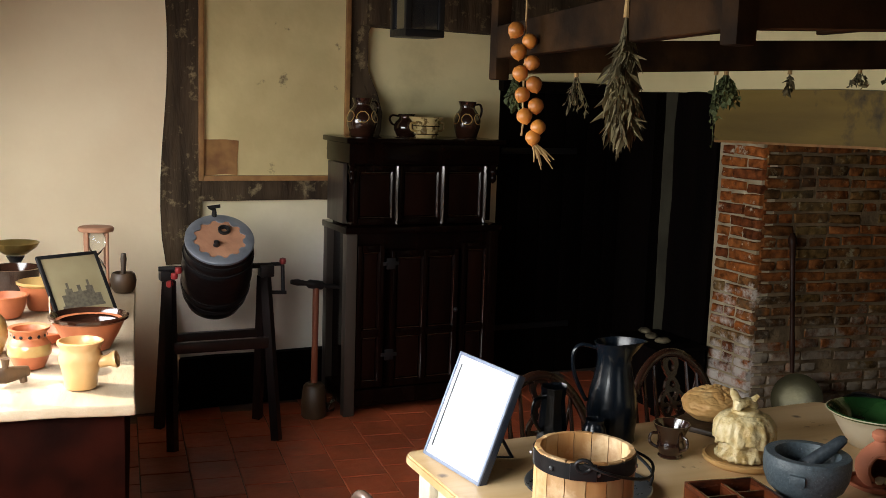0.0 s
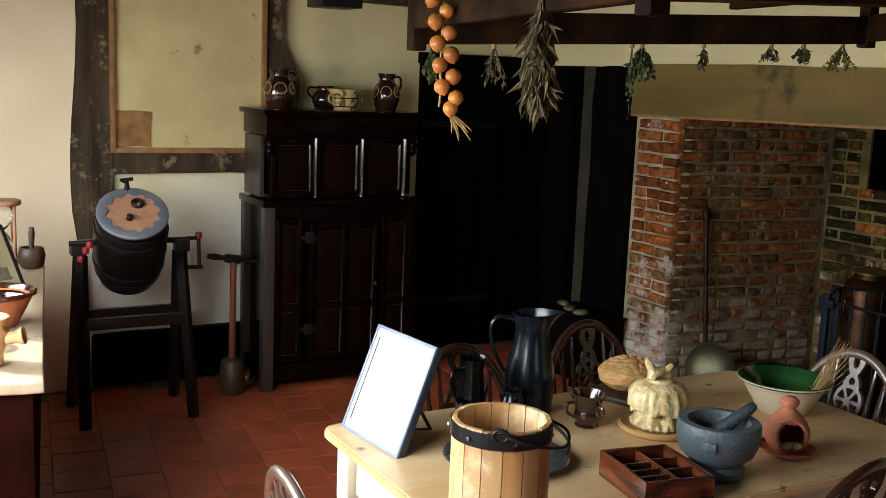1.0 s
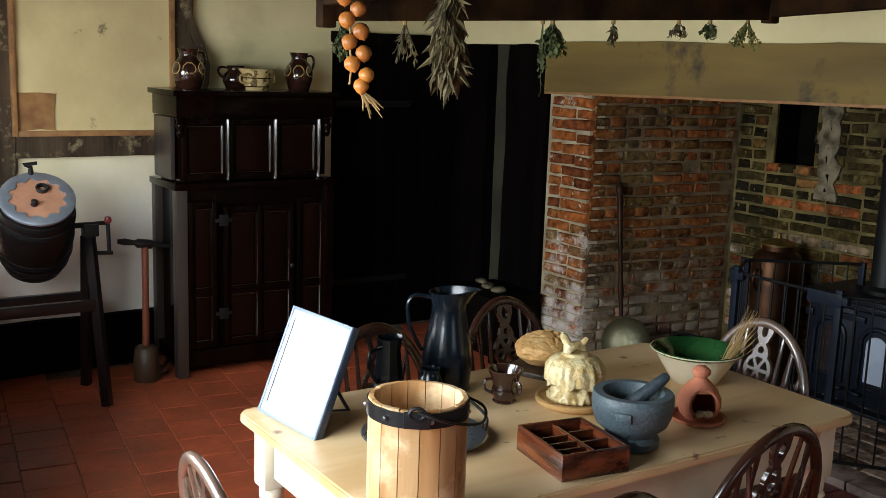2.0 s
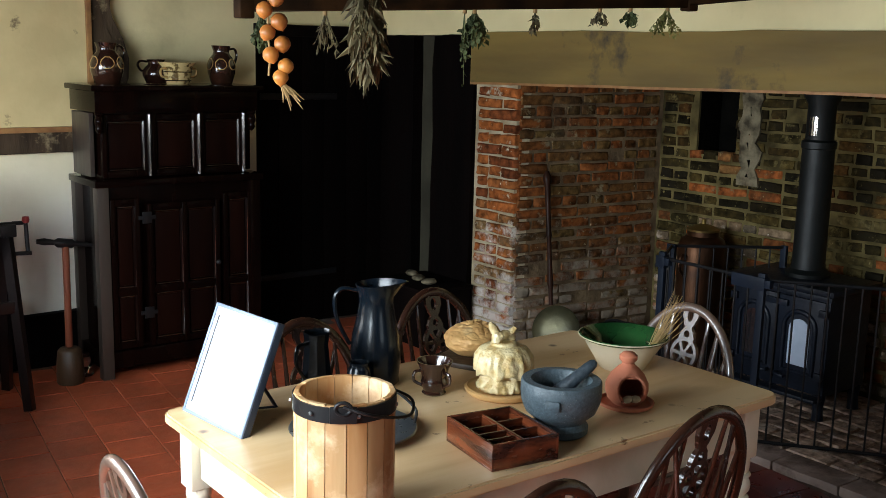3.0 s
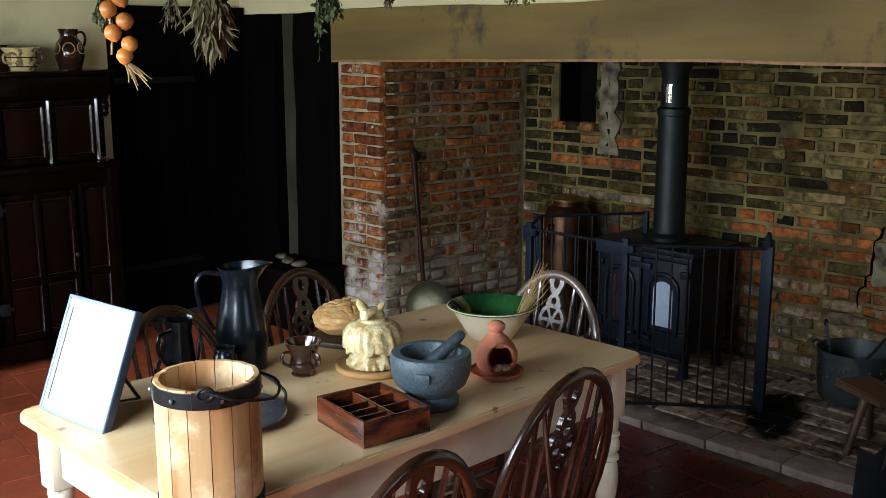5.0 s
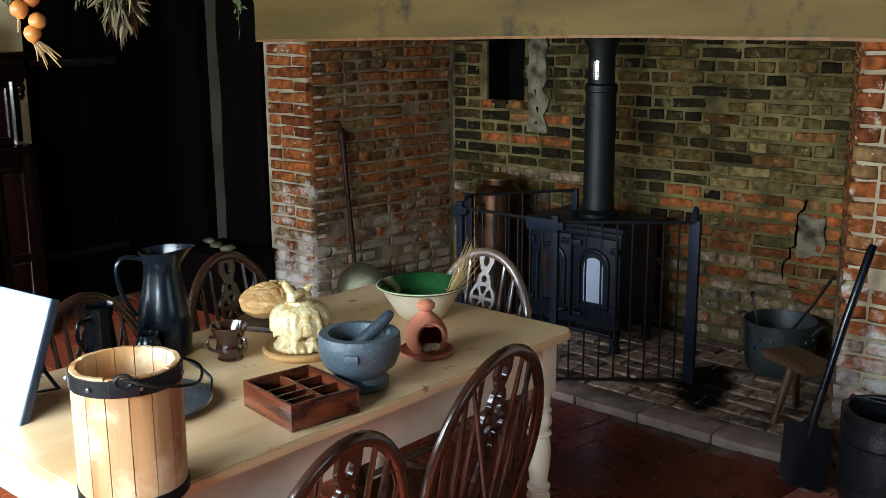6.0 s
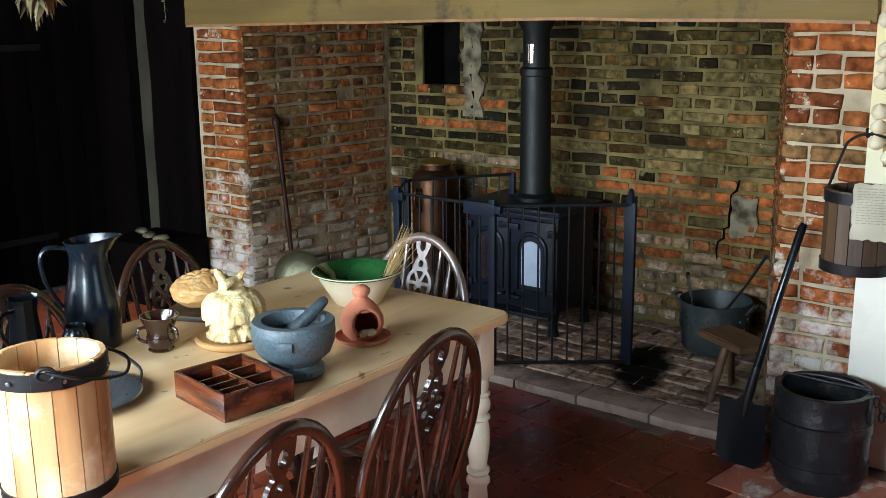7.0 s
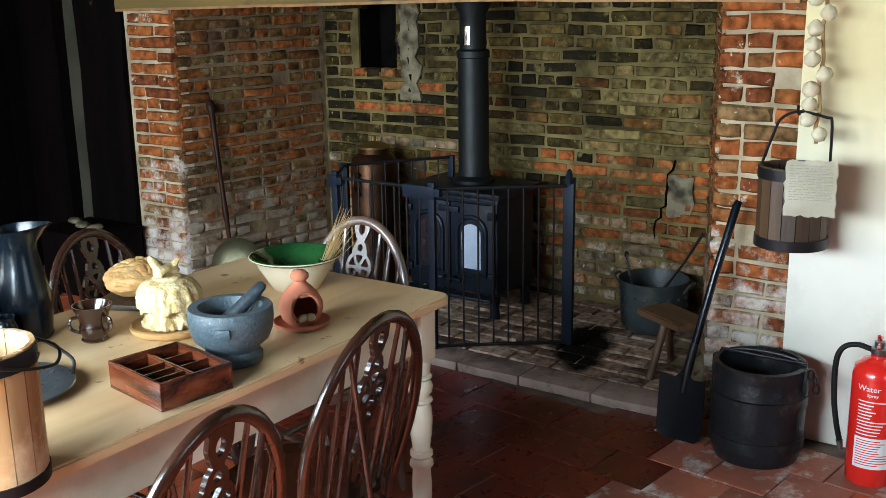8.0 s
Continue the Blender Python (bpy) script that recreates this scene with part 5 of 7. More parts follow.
for k in range(11):
    z = 0.186 - k * 0.0095
    label_patch(-0.048, 0.02 + rng.random() * 0.055, z - 0.0035, z, 0.0812, M["red_paint"], "print_line", ext)

# ---- hanging bucket, card and garlic ----
hb = thing("hanging_bucket", pose(3.572, 0.985, 0.752), "dark wooden staved bucket hanging on the wall by its bail", "bucket")
for k in range(16):
    a0, a1 = 2 * math.pi * k / 16 + 0.012, 2 * math.pi * (k + 1) / 16 - 0.012
    bm = B()
    prism(bm, [(0.117 * math.cos(a0), 0.117 * math.sin(a0)), (0.117 * math.cos(a1), 0.117 * math.sin(a1)), (0.104 * math.cos(a1), 0.104 * math.sin(a1)), (0.104 * math.cos(a0), 0.104 * math.sin(a0))], 0.0, 0.275)
    part("stave", bm, M["tub_wood"], hb)
bm = B()
lathe(bm, [(0, 0.012), (0.104, 0.012), (0.104, 0.025), (0, 0.025)], 24)
part("bottom", bm, M["tub_wood"], hb)
for z in (0.0, 0.235):
    bm = B()
    lathe(bm, [(0.117, z), (0.1215, z), (0.1215, z + 0.036), (0.117, z + 0.036)], 32)
    part("hoop", bm, M["iron"], hb)
bm = B()
tube(bm, [(0, 0.115, 0.25), (0, 0.108, 0.29), (0, 0.075, 0.39), (0, 0.055, 0.43), (0.0, 0.0, 0.455), (0, -0.09, 0.44), (0, -0.108, 0.425), (0, -0.112, 0.29), (0, -0.115, 0.25)], 0.005, 8)
part("bail", bm, M["iron"], hb)
nail = thing("wall_hook", pose(3.70, 0.985, 1.21), "iron hook driven into the wall", "hook")
bm = B()
tube(bm, [(0.02, 0, 0), (-0.10, 0, -0.006), (-0.128, 0, -0.012), (-0.14, 0, 0.004), (-0.136, 0, 0.018)], 0.005, 8)
part("shank", bm, M["iron"], nail)

card = thing("hanging_card", pose(3.43, 0.893, 0.880, 0, 0, -72), "cream card with small unreadable writing on the bucket", "card")
bm = B()
n = 40
out = []
for k in range(n):
    a = 2 * math.pi * k / n
    c, s = math.cos(a), math.sin(a)
    r = 1 / max(abs(c), abs(s)) ** 0.93
    wob = 1 + 0.035 * math.sin(k * 2.4) + 0.02 * math.sin(k * 5.1)
    out.append((0.080 * r * c * wob, 0.098 + 0.092 * r * s * wob))
vs = [bm.verts.new((x, 0, z)) for x, z in out]
f = bm.faces.new(vs)
bmesh.ops.solidify(bm, geom=[f], thickness=0.003)
part("sheet", bm, M["parchment"], card, "wavy-edged cream card")
rng = random.Random(8)
for k in range(14):
    bm = B()
    z = 0.172 - k * 0.0085
    x = -0.066
    while x < 0.055:
        wd = 0.008 + 0.02 * rng.random()
        slab(bm, (x, -0.0045, z), (min(x + wd, 0.066), -0.0032, z + 0.0022))
        x += wd + 0.004
    tagged(part("writing_line", bm, M["faded_ink"], card), kind="stuff")

gs = thing("garlic_string", pose(3.60, 0.945, 1.12), "hanging plait of white garlic bulbs", "garlic")
rng = random.Random(3)
bm = B()
tube(bm, [(0.0, -0.014 + 0.006 * math.sin(k * 2.1), -0.02 + 0.055 * k) for k in range(18)], 0.0065, 8)
part("plait", bm, M["straw"], gs)
for k in range(10):
    z = 0.012 + k * 0.049
    bm = B()
    r = 0.025 + 0.004 * rng.random()
    side = 0.012 if k % 4 else -0.026
    lathe(bm, [(0, -r * 0.85), (r * 0.55, -r * 0.75), (r * 0.92, -r * 0.3), (r, r * 0.1), (r * 0.82, r * 0.55), (r * 0.42, r * 0.85), (r * 0.15, r * 1.1), (0, r * 1.15)], 14,
          Matrix.Translation((-0.02 + 0.02 * rng.random(), side, z)) @ pose(0, 0, 0, 30 * rng.random() - 15, -40 + 25 * rng.random(), 0))
    for v in bm.verts:
        v.co += noise.noise_vector(v.co * 70) * 0.004
    part("garlic_bulb", bm, M["garlic"], gs)
# ---- things on the kitchen table ----
TT = TZ + 0.0005
fr = thing("document_frame", Matrix.Translation((1.013, 2.28, TT)) @ pose(0, 0, 0, 0, 0, -90 + 6.5), "white sheet in a silver-grey frame on a strut", "picture frame")
LEAN = Matrix.Rotation(radians(-22), 4, "X")
fw, fh = 0.137, 0.292
for lo, hi in (((-fw, 0, 0), (-fw + 0.009, 0.006, fh)), ((fw - 0.009, 0, 0), (fw, 0.006, fh)), ((-fw + 0.009, 0, 0), (fw - 0.009, 0.006, 0.009)), ((-fw + 0.009, 0, fh - 0.009), (fw - 0.009, 0.006, fh))):
    bm = B()
    slab(bm, lo, hi, LEAN, bevel=0.002)
    part("moulding", bm, M["frame_grey"], fr)
bm = B()
slab(bm, (-fw, 0.0065, 0), (fw, 0.024, fh), LEAN, bevel=0.001)
part("backing", bm, M["frame_dark"], fr)
bm = B()
slab(bm, (-fw + 0.009, 0.003, 0.009), (fw - 0.009, 0.0058, fh - 0.009), LEAN)
part("sheet", bm, M["white"], fr, "plain white sheet")
# Dark strip painted for the shade at the frame's left inner edge.
bm = B()
slab(bm, (-fw + 0.024, 0.0012, 0.03), (-fw + 0.0285, 0.0028, fh - 0.03), LEAN)
part("mount_line", bm, M["frame_dark"], fr)
bm = B()
tube(bm, [(0.0, 0.093, 0.17), (0.01, 0.19, 0.006)], [0.010, 0.010], 6, flat=0.4)
part("strut", bm, M["frame_dark"], fr)
bm = B()
tube(bm, [(0.01, 0.19, 0.005), (-0.055, 0.035, 0.008)], 0.003, 6)
part("strut_tie", bm, M["frame_dark"], fr)

bk = thing("staved_bucket", pose(1.02, 1.665, TT), "pale pine staved bucket with black iron hoops on the table", "bucket")
NS = 15
for k in range(NS):
    a0, a1 = 2 * math.pi * k / NS + 0.009, 2 * math.pi * (k + 1) / NS - 0.009
    am = (a0 + a1) / 2
    bm = B()
    prism(bm, [(r * math.cos(a), r * math.sin(a)) for r, a in ((0.100, a0), (0.1015, am), (0.100, a1), (0.089, a1), (0.0905, am), (0.089, a0))], 0.0, 0.2605 + 0.0007 * math.sin(k * 3.3), bevel=0.001)
    part("stave", bm, M["bucket_wood"], bk)
bm = B()
lathe(bm, [(0, 0.02), (0.092, 0.02), (0.092, 0.032), (0, 0.032)], 30)
part("bottom", bm, M["bucket_wood"], bk)
for z, h in ((0.002, 0.022), (0.226, 0.031)):
    bm = B()
    lathe(bm, [(0.1005, z), (0.1038, z), (0.1040, z + h), (0.1005, z + h)], 40)
    part("hoop", bm, M["iron"], bk, "black riveted iron hoop")
to_cam = Vector((-0.55, -0.83, 0))
sd = Vector((0.83, -0.55, 0))
bm = B()
e0 = to_cam * 0.103 - Vector((0, 0, 0.022))
tube(bm, [e0 + sd * 0.015 * math.cos(a) + Vector((0, 0, 0.280 + 0.012 * math.sin(a))) + to_cam * 0.006 for a in [math.pi * 2 * k / 14 for k in range(14)]], 0.004, 8, closed=True)
slab(bm, (-0.026, -0.004, 0.25), (0.026, 0.004, 0.283), Matrix.Translation(e0 + to_cam * 0.003) @ Matrix.Rotation(math.atan2(sd.y, sd.x), 4, "Z"), bevel=0.002)
part("bail_lug", bm, M["iron"], bk)
bm = B()
tube(bm, [e0 + to_cam * 0.008 + Vector((0, 0, 0.285)), e0 + sd * 0.05 + to_cam * 0.012 + Vector((0, 0, 0.27)), sd * 0.105 + to_cam * 0.055 + Vector((0, 0, 0.222)), sd * 0.135 + Vector((0, 0, 0.212)),
          sd * 0.132 - to_cam * 0.06 + Vector((0, 0, 0.225)), sd * 0.06 - to_cam * 0.10 + Vector((0, 0, 0.24)), -to_cam * 0.105 + Vector((0, 0, 0.245))], 0.0032, 8)
part("bail", bm, M["iron"], bk, "thin black wire bail lying down")
for a in (0.3, 1.2, 2.6, 3.5, 4.4, 5.4):
    bm = B()
    lathe(bm, [(0.005, 0), (0.004, 0.003), (0, 0.004)], 8, Matrix.Translation((0.1065 * math.cos(a), 0.1065 * math.sin(a), 0.241)) @ Matrix.Rotation(a, 4, "Z") @ pose(0, 0, 0, 0, 90))
    part("rivet", bm, M["pewter"], bk)

tray = thing("pewter_platter", pose(1.275, 2.03, TT), "dull pewter platter with a wire handle", "platter")
bm = B()
lathe(bm, [(0, 0.003), (0.10, 0.003), (0.115, 0.012), (0.155, 0.020), (0.158, 0.017), (0.118, 0.006), (0.10, 0.0), (0, 0.0)], 40)
part("dish", bm, M["pewter"], tray)
bm = B()
tube(bm, [(0.135, -0.07, 0.018), (0.15, -0.05, 0.05), (0.105, 0.0, 0.10), (0.06, 0.045, 0.11), (0.03, 0.09, 0.09), (-0.02, 0.11, 0.03)], 0.0040, 8)
part("wire_handle", bm, M["iron"], tray)


def jug(name, m, profile, material, label, category="jug", handle=None, lip=0.0, seg=32, handle_r=0.007, facet=False):
    """A turned vessel with a poured lip at -y and a handle at +y."""
    ob = thing(name, m, label, category)
    bm = B()
    lathe(bm, profile, seg)
    top = max(z for r, z in profile)
    if lip:
        for v in bm.verts:
            f = max(0, (v.co.z - top * 0.86) / (top * 0.14))
            if v.co.y < 0:
                v.co.y *= 1 + lip * f * max(0, -v.co.y / max(1e-5, v.co.xy.length)) ** 4
            v.co.z += 0.25 * lip * f * top * 0.1 * (-v.co.y / max(1e-5, v.co.xy.length))
    part("body", bm, material, ob, smooth=25 if facet else 50)
    if handle:
        bm = B()
        tube(bm, handle, handle_r, 10, flat=0.7)
        part("handle", bm, material, ob)
    return ob


jug("leather_jug", pose(1.542, 2.332, TT, 0, 0, 62) @ Matrix.Diagonal((1.1, 1.1, 1, 1)), [(0, 0.004), (0.056, 0.0), (0.062, 0.008), (0.060, 0.02), (0.064, 0.06), (0.065, 0.10), (0.061, 0.14), (0.051, 0.185), (0.0445, 0.225), (0.044, 0.25), (0.050, 0.280), (0.054, 0.289), (0.051, 0.290), (0.04, 0.25), (0.04, 0.22), (0.055, 0.1), (0.05, 0.02), (0, 0.015)],
    M["black"], "tall black leather jug with a flat pouring lip", handle=[(0, 0.043, 0.268), (0, 0.085, 0.275), (0, 0.105, 0.25), (0, 0.10, 0.19), (0, 0.075, 0.13), (0, 0.066, 0.115)], lip=0.55, handle_r=0.008)
jug("leather_tankard", pose(1.365, 2.36, TT, 0, 0, 100), [(0, 0.004), (0.042, 0.0), (0.044, 0.01), (0.040, 0.07), (0.033, 0.135), (0.037, 0.168), (0.034, 0.169), (0.030, 0.135), (0.036, 0.06), (0, 0.01)],
         M["black"], "small black leather tankard", "tankard", handle=[(0, 0.033, 0.14), (0, 0.065, 0.135), (0, 0.07, 0.09), (0, 0.042, 0.045)], lip=0.25, seg=10, facet=True)
jug("leather_bottle", pose(1.44, 2.26, TT, 0, 0, 30), [(0, 0.003), (0.030, 0.0), (0.035, 0.02), (0.036, 0.05), (0.030, 0.075), (0.024, 0.085), (0.027, 0.095), (0.023, 0.096), (0.02, 0.08), (0.03, 0.04), (0, 0.01)],
    M["black"], "little black leather pot with a wire loop", "pot")

cup = thing("loving_cup", pose(1.625, 2.165, TT, 0, 0, 25), "brown glazed two-handled cup", "cup")
bm = B()
lathe(bm, [(0, 0.002), (0.031, 0.0), (0.034, 0.004), (0.030, 0.010), (0.033, 0.018), (0.037, 0.028), (0.037, 0.038), (0.034, 0.046), (0.036, 0.056), (0.042, 0.074), (0.049, 0.089), (0.050, 0.094), (0.047, 0.094), (0.040, 0.076), (0.032, 0.05), (0.028, 0.016), (0, 0.012)], 30)
part("body", bm, M["brown_glaze"], cup)
for a in (130, -105):
    bm = B()
    d = Vector((math.cos(radians(a)), math.sin(radians(a)), 0))
    tube(bm, [d * 0.034 + Vector((0, 0, 0.066)), d * 0.055 + Vector((0, 0, 0.062)), d * 0.056 + Vector((0, 0, 0.038)), d * 0.030 + Vector((0, 0, 0.022))], 0.0045, 8)
    part("handle", bm, M["brown_glaze"], cup)

loaf_board = thing("bread_board", pose(1.90, 2.36, TT, 0, 0, 25), "dark rectangular wooden board under the loaf", "board")
bm = B()
slab(bm, (-0.10, -0.075, 0), (0.10, 0.075, 0.018), bevel=0.006)
part("plank", bm, M["tub_wood"], loaf_board)
loaf = thing("cob_loaf", pose(1.915, 2.355, TT + 0.0185, 0, 0, 20) @ Matrix.Diagonal((1.12, 1.12, 1.05, 1)), "round crusty golden loaf with a torn top", "bread")
bm = B()
bmesh.ops.create_icosphere(bm, subdivisions=6, radius=1.0)
for v in bm.verts:
    c = v.co.copy()
    k = 1 + 0.07 * noise.noise(c * 2.2) + 0.02 * noise.noise(c * 7)
    top = max(0, c.z)
    # the crust has burst into plates with deep tears between them
    tear = abs(noise.noise(c * 3.1 + Vector((3, 1, 2))))
    tear2 = abs(noise.noise(c * 6.5 + Vector((7, 4, 1))))
    lift = top ** 0.5 * min(1, max(0.15, 0.55 + c.x * 1.1)) * (0.016 * min(1, tear * 5) + 0.006 * min(1, tear2 * 4) - 0.012)
    z = 0.042 + (c.z ** 3 * 0.25 + c.z * 0.75) * 0.046 * k + lift
    wide = 1.0 if z > 0.05 else 0.80 + 0.20 * max(0, z / 0.05)
    flat = math.hypot(c.x, c.y)
    full = math.sqrt(max(0.0, 1 - abs(c.z) ** 3.2)) / max(flat, 1e-4)
    v.co = Vector((c.x * full * 0.088 * k * wide, c.y * full * 0.075 * k * wide, max(z, 0.0)))
part("crust", bm, M["bread"], loaf, smooth=60)

dish = thing("cheese_dish", pose(1.785, 2.06, TT) @ Matrix.Diagonal((1.1, 1.1, 1.08, 1)), "cream cheese dish with a moulded lid on a round wooden plate", "dish")
bm = B()
lathe(bm, [(0, 0.0), (0.085, 0.0), (0.095, 0.008), (0.097, 0.018), (0.090, 0.02), (0.082, 0.014), (0, 0.013)], 40)
part("plate", bm, M["plate_wood"], dish, "turned pale wooden plate")
bm = B()
lathe(bm, [(0, 0.014), (0.060, 0.014), (0.065, 0.018), (0.065, 0.027), (0.058, 0.031), (0.055, 0.046), (0.056, 0.062), (0.058, 0.070), (0.0, 0.070)], 72)
for v in bm.verts:
    a = math.atan2(v.co.y, v.co.x)
    r = v.co.xy.length
    if r > 0.05:
        k = 0.004 * math.sin(a * 22) if v.co.z < 0.03 else 0.005 * math.sin(a * 7 + 0.8) * (1 if v.co.z < 0.065 else 0) + 0.004 * noise.noise(Vector((a * 5, v.co.z * 60, 3.0)))
        v.co.xy *= 1 + k / r
part("dish_wall", bm, M["cheese_ware"], dish, "moulded cream wall with a rope foot", smooth=70)
bm = B()
rim = [(0.056, 0.0712), (0.070, 0.0625), (0.074, 0.0635), (0.0755, 0.072), (0.075, 0.085), (0.073, 0.098), (0.068, 0.111), (0.060, 0.121), (0.048, 0.1275), (0.036, 0.130), (0.033, 0.135), (0.030, 0.137), (0.0, 0.138)]
lathe(bm, rim, 96)
bmesh.ops.subdivide_edges(bm, edges=bm.edges[:], cuts=1, use_grid_fill=True)
for v in bm.verts:
    a = math.atan2(v.co.y, v.co.x)
    r = v.co.xy.length
    if r > 0.04:
        side = min(1, max(0, (0.125 - v.co.z) / 0.02))
        fold = math.sin(a * 15 + 2.2 * noise.noise(Vector((math.cos(a) * 2, math.sin(a) * 2, v.co.z * 25))))
        curl = noise.noise(Vector((math.cos(a) * 7, math.sin(a) * 7, v.co.z * 90)))
        v.co.xy *= 1 + side * (0.0022 * fold + 0.0028 * curl) / r
        if v.co.z < 0.076:
            v.co.z -= 0.010 * max(0, math.sin(a * 7.0 + 1.5 * noise.noise(Vector((math.cos(a) * 2, math.sin(a) * 2, 0)))))
part("cover", bm, M["cheese_ware"], dish, "cream cover moulded as a draped cloth", smooth=70)
bm = B()
tube(bm, [(-0.028, 0, 0.138), (-0.026, 0.0, 0.150), (0.0, 0.0, 0.156), (0.020, 0.0, 0.150), (0.028, 0.0, 0.139)], [0.011, 0.014, 0.012, 0.013, 0.009], 12)
tube(bm, [(-0.014, 0.004, 0.150), (-0.026, 0.006, 0.166), (-0.036, 0.008, 0.182), (-0.042, 0.008, 0.190)], [0.008, 0.010, 0.009, 0.004], 10)
tube(bm, [(0.004, 0, 0.154), (0.022, -0.004, 0.160), (0.030, -0.006, 0.171)], [0.007, 0.009, 0.006], 10)
shake(bm, 0.003, 60, 2.0)
part("finial", bm, M["cheese_ware"], dish)

mor = thing("stone_mortar", pose(1.705, 1.75, TT), "heavy blue-grey stone mortar", "mortar")
bm = B()
lathe(bm, [(0, 0.0), (0.062, 0.0), (0.070, 0.006), (0.071, 0.022), (0.062, 0.034), (0.068, 0.043), (0.088, 0.06), (0.098, 0.085), (0.101, 0.11), (0.100, 0.135), (0.097, 0.139), (0.076, 0.139), (0.073, 0.134), (0.067, 0.09), (0.045, 0.06), (0, 0.052)], 44)
part("bowl", bm, M["granite"], mor)
for a in (215, 35):
    bm = B()
    slab(bm, (0.094, -0.018, 0.088), (0.108, 0.018, 0.112), Matrix.Rotation(radians(a), 4, "Z"), bevel=0.005)
    part("lug", bm, M["granite"], mor)
pes = thing("stone_pestle", pose(1.70, 1.755, TT), "grey stone pestle leaning in the mortar", "pestle")
bm = B()
a, b = Vector((-0.01, 0.02, 0.078)), Vector((0.088, -0.038, 0.178))
tube(bm, [a.lerp(b, f) for f in (0, .06, .2, .5, .85, .95, 1)], [.010, .019, .021, .017, .0145, .012, .006], 14)
part("shaft", bm, M["pestle_stone"], pes)

sb = thing("spice_box", pose(1.507, 1.742, TT, 0, 0, -9) @ Matrix.Diagonal((0.87, 0.87, 0.93, 1)), "open walnut box divided into compartments", "box")
hx, hy, hh = 0.104, 0.122, 0.068
for lo, hi in (((-hx, -hy, 0), (hx, hy, 0.006)), ((-hx, -hy, 0.006), (-hx + 0.008, hy, hh)), ((hx - 0.008, -hy, 0.006), (hx, hy, hh)), ((-hx + 0.008, -hy, 0.006), (hx - 0.008, -hy + 0.008, hh)), ((-hx + 0.008, hy - 0.008, 0.006), (hx - 0.008, hy, hh))):
    bm = B()
    slab(bm, lo, hi, bevel=0.0015)
    part("side", bm, M["box_wood"], sb)
bm = B()
slab(bm, (0.004, -hy + 0.008, 0.006), (0.010, hy - 0.008, hh - 0.008))
part("divider", bm, M["box_wood"], sb)
for x0, x1, ys_ in ((-hx + 0.008, 0.004, (-0.062, -0.018, 0.03)), (0.010, hx - 0.008, (-0.03, 0.045))):
    for y in ys_:
        bm = B()
        slab(bm, (x0, y, 0.006), (x1, y + 0.005, hh - 0.010))
        part("divider", bm, M["box_wood"], sb)

gk = thing("garlic_keeper", pose(1.99, 1.79, TT, 0, 0, -34) @ Matrix.Diagonal((1, 1, 0.94, 1)), "terracotta garlic pot with a round opening on a saucer", "pot")
bm = B()
lathe(bm, [(0, 0.0), (0.055, 0.0), (0.072, 0.008), (0.076, 0.018), (0.072, 0.019), (0.066, 0.012), (0, 0.008)], 36)
part("saucer", bm, M["terracotta"], gk)
bm = B()
lathe(bm, [(0.0, 0.010), (0.035, 0.010), (0.050, 0.026), (0.058, 0.05), (0.057, 0.072), (0.046, 0.096), (0.030, 0.115), (0.018, 0.126), (0.016, 0.131), (0.024, 0.141), (0.024, 0.152), (0.015, 0.161), (0, 0.163)], 48)
drop = [f for f in bm.faces if (f.calc_center_median() - Vector((0.0, -0.052, 0.066))).length < 0.038]
bmesh.ops.delete(bm, geom=drop, context="FACES")
bmesh.ops.solidify(bm, geom=bm.faces[:], thickness=0.004)
part("pot", bm, M["terracotta"], gk)
bm = B()
tube(bm, [(0.0375 * math.cos(2 * math.pi * k / 24), -0.0455 + 0.0075 * math.cos(4 * math.pi * k / 24 + math.pi), 0.066 + 0.0375 * math.sin(2 * math.pi * k / 24)) for k in range(24)], 0.0046, 8, closed=True)
part("opening_rim", bm, M["terracotta"], gk)
for k, (x, y, z) in enumerate(((-0.006, -0.043, 0.036), (0.014, -0.047, 0.038))):
    g = thing("garlic_clove", Matrix.Translation(gk.matrix_basis @ Vector((x, y, z))) @ pose(0, 0, 0, 60, 20 + 70 * k, 30), "pale garlic clove in the terracotta pot", "garlic")
    bm = B()
    lathe(bm, [(0, -0.014), (0.009, -0.010), (0.011, 0), (0.007, 0.010), (0, 0.016)], 12)
    part("clove", bm, M["garlic"], g)

gb_ = thing("mixing_bowl", pose(2.25, 2.045, TT) @ Matrix.Diagonal((0.97, 0.97, 0.74, 1)), "cream stoneware bowl glazed green inside", "bowl")
bm = B()
lathe(bm, [(0, 0.004), (0.066, 0.0), (0.072, 0.006), (0.090, 0.045), (0.112, 0.092), (0.124, 0.122), (0.127, 0.1245)], 48)
part("outside", bm, M["cream_ware"], gb_, "cream outside")
bm = B()
lathe(bm, [(0.125, 0.1235), (0.136, 0.130), (0.139, 0.138), (0.135, 0.142), (0.127, 0.138), (0.110, 0.10), (0.085, 0.05), (0.05, 0.018), (0, 0.014)], 48)
part("inside", bm, M["green_glaze"], gb_, "glossy green inside and rolled rim")
bm = B()
tube(bm, [(0.1385 * math.cos(2 * math.pi * k / 48), 0.1385 * math.sin(2 * math.pi * k / 48), 0.1365) for k in range(48)], 0.0026, 6, closed=True)
part("rim_line", bm, M["cream_ware"], gb_, "pale worn line round the rim")
wk = thing("twig_whisk", Matrix.Translation((2.28, 1.99, TT + 0.022)), "bundle of dry birch twigs in the bowl", "whisk")
rng = random.Random(12)
bm = B()
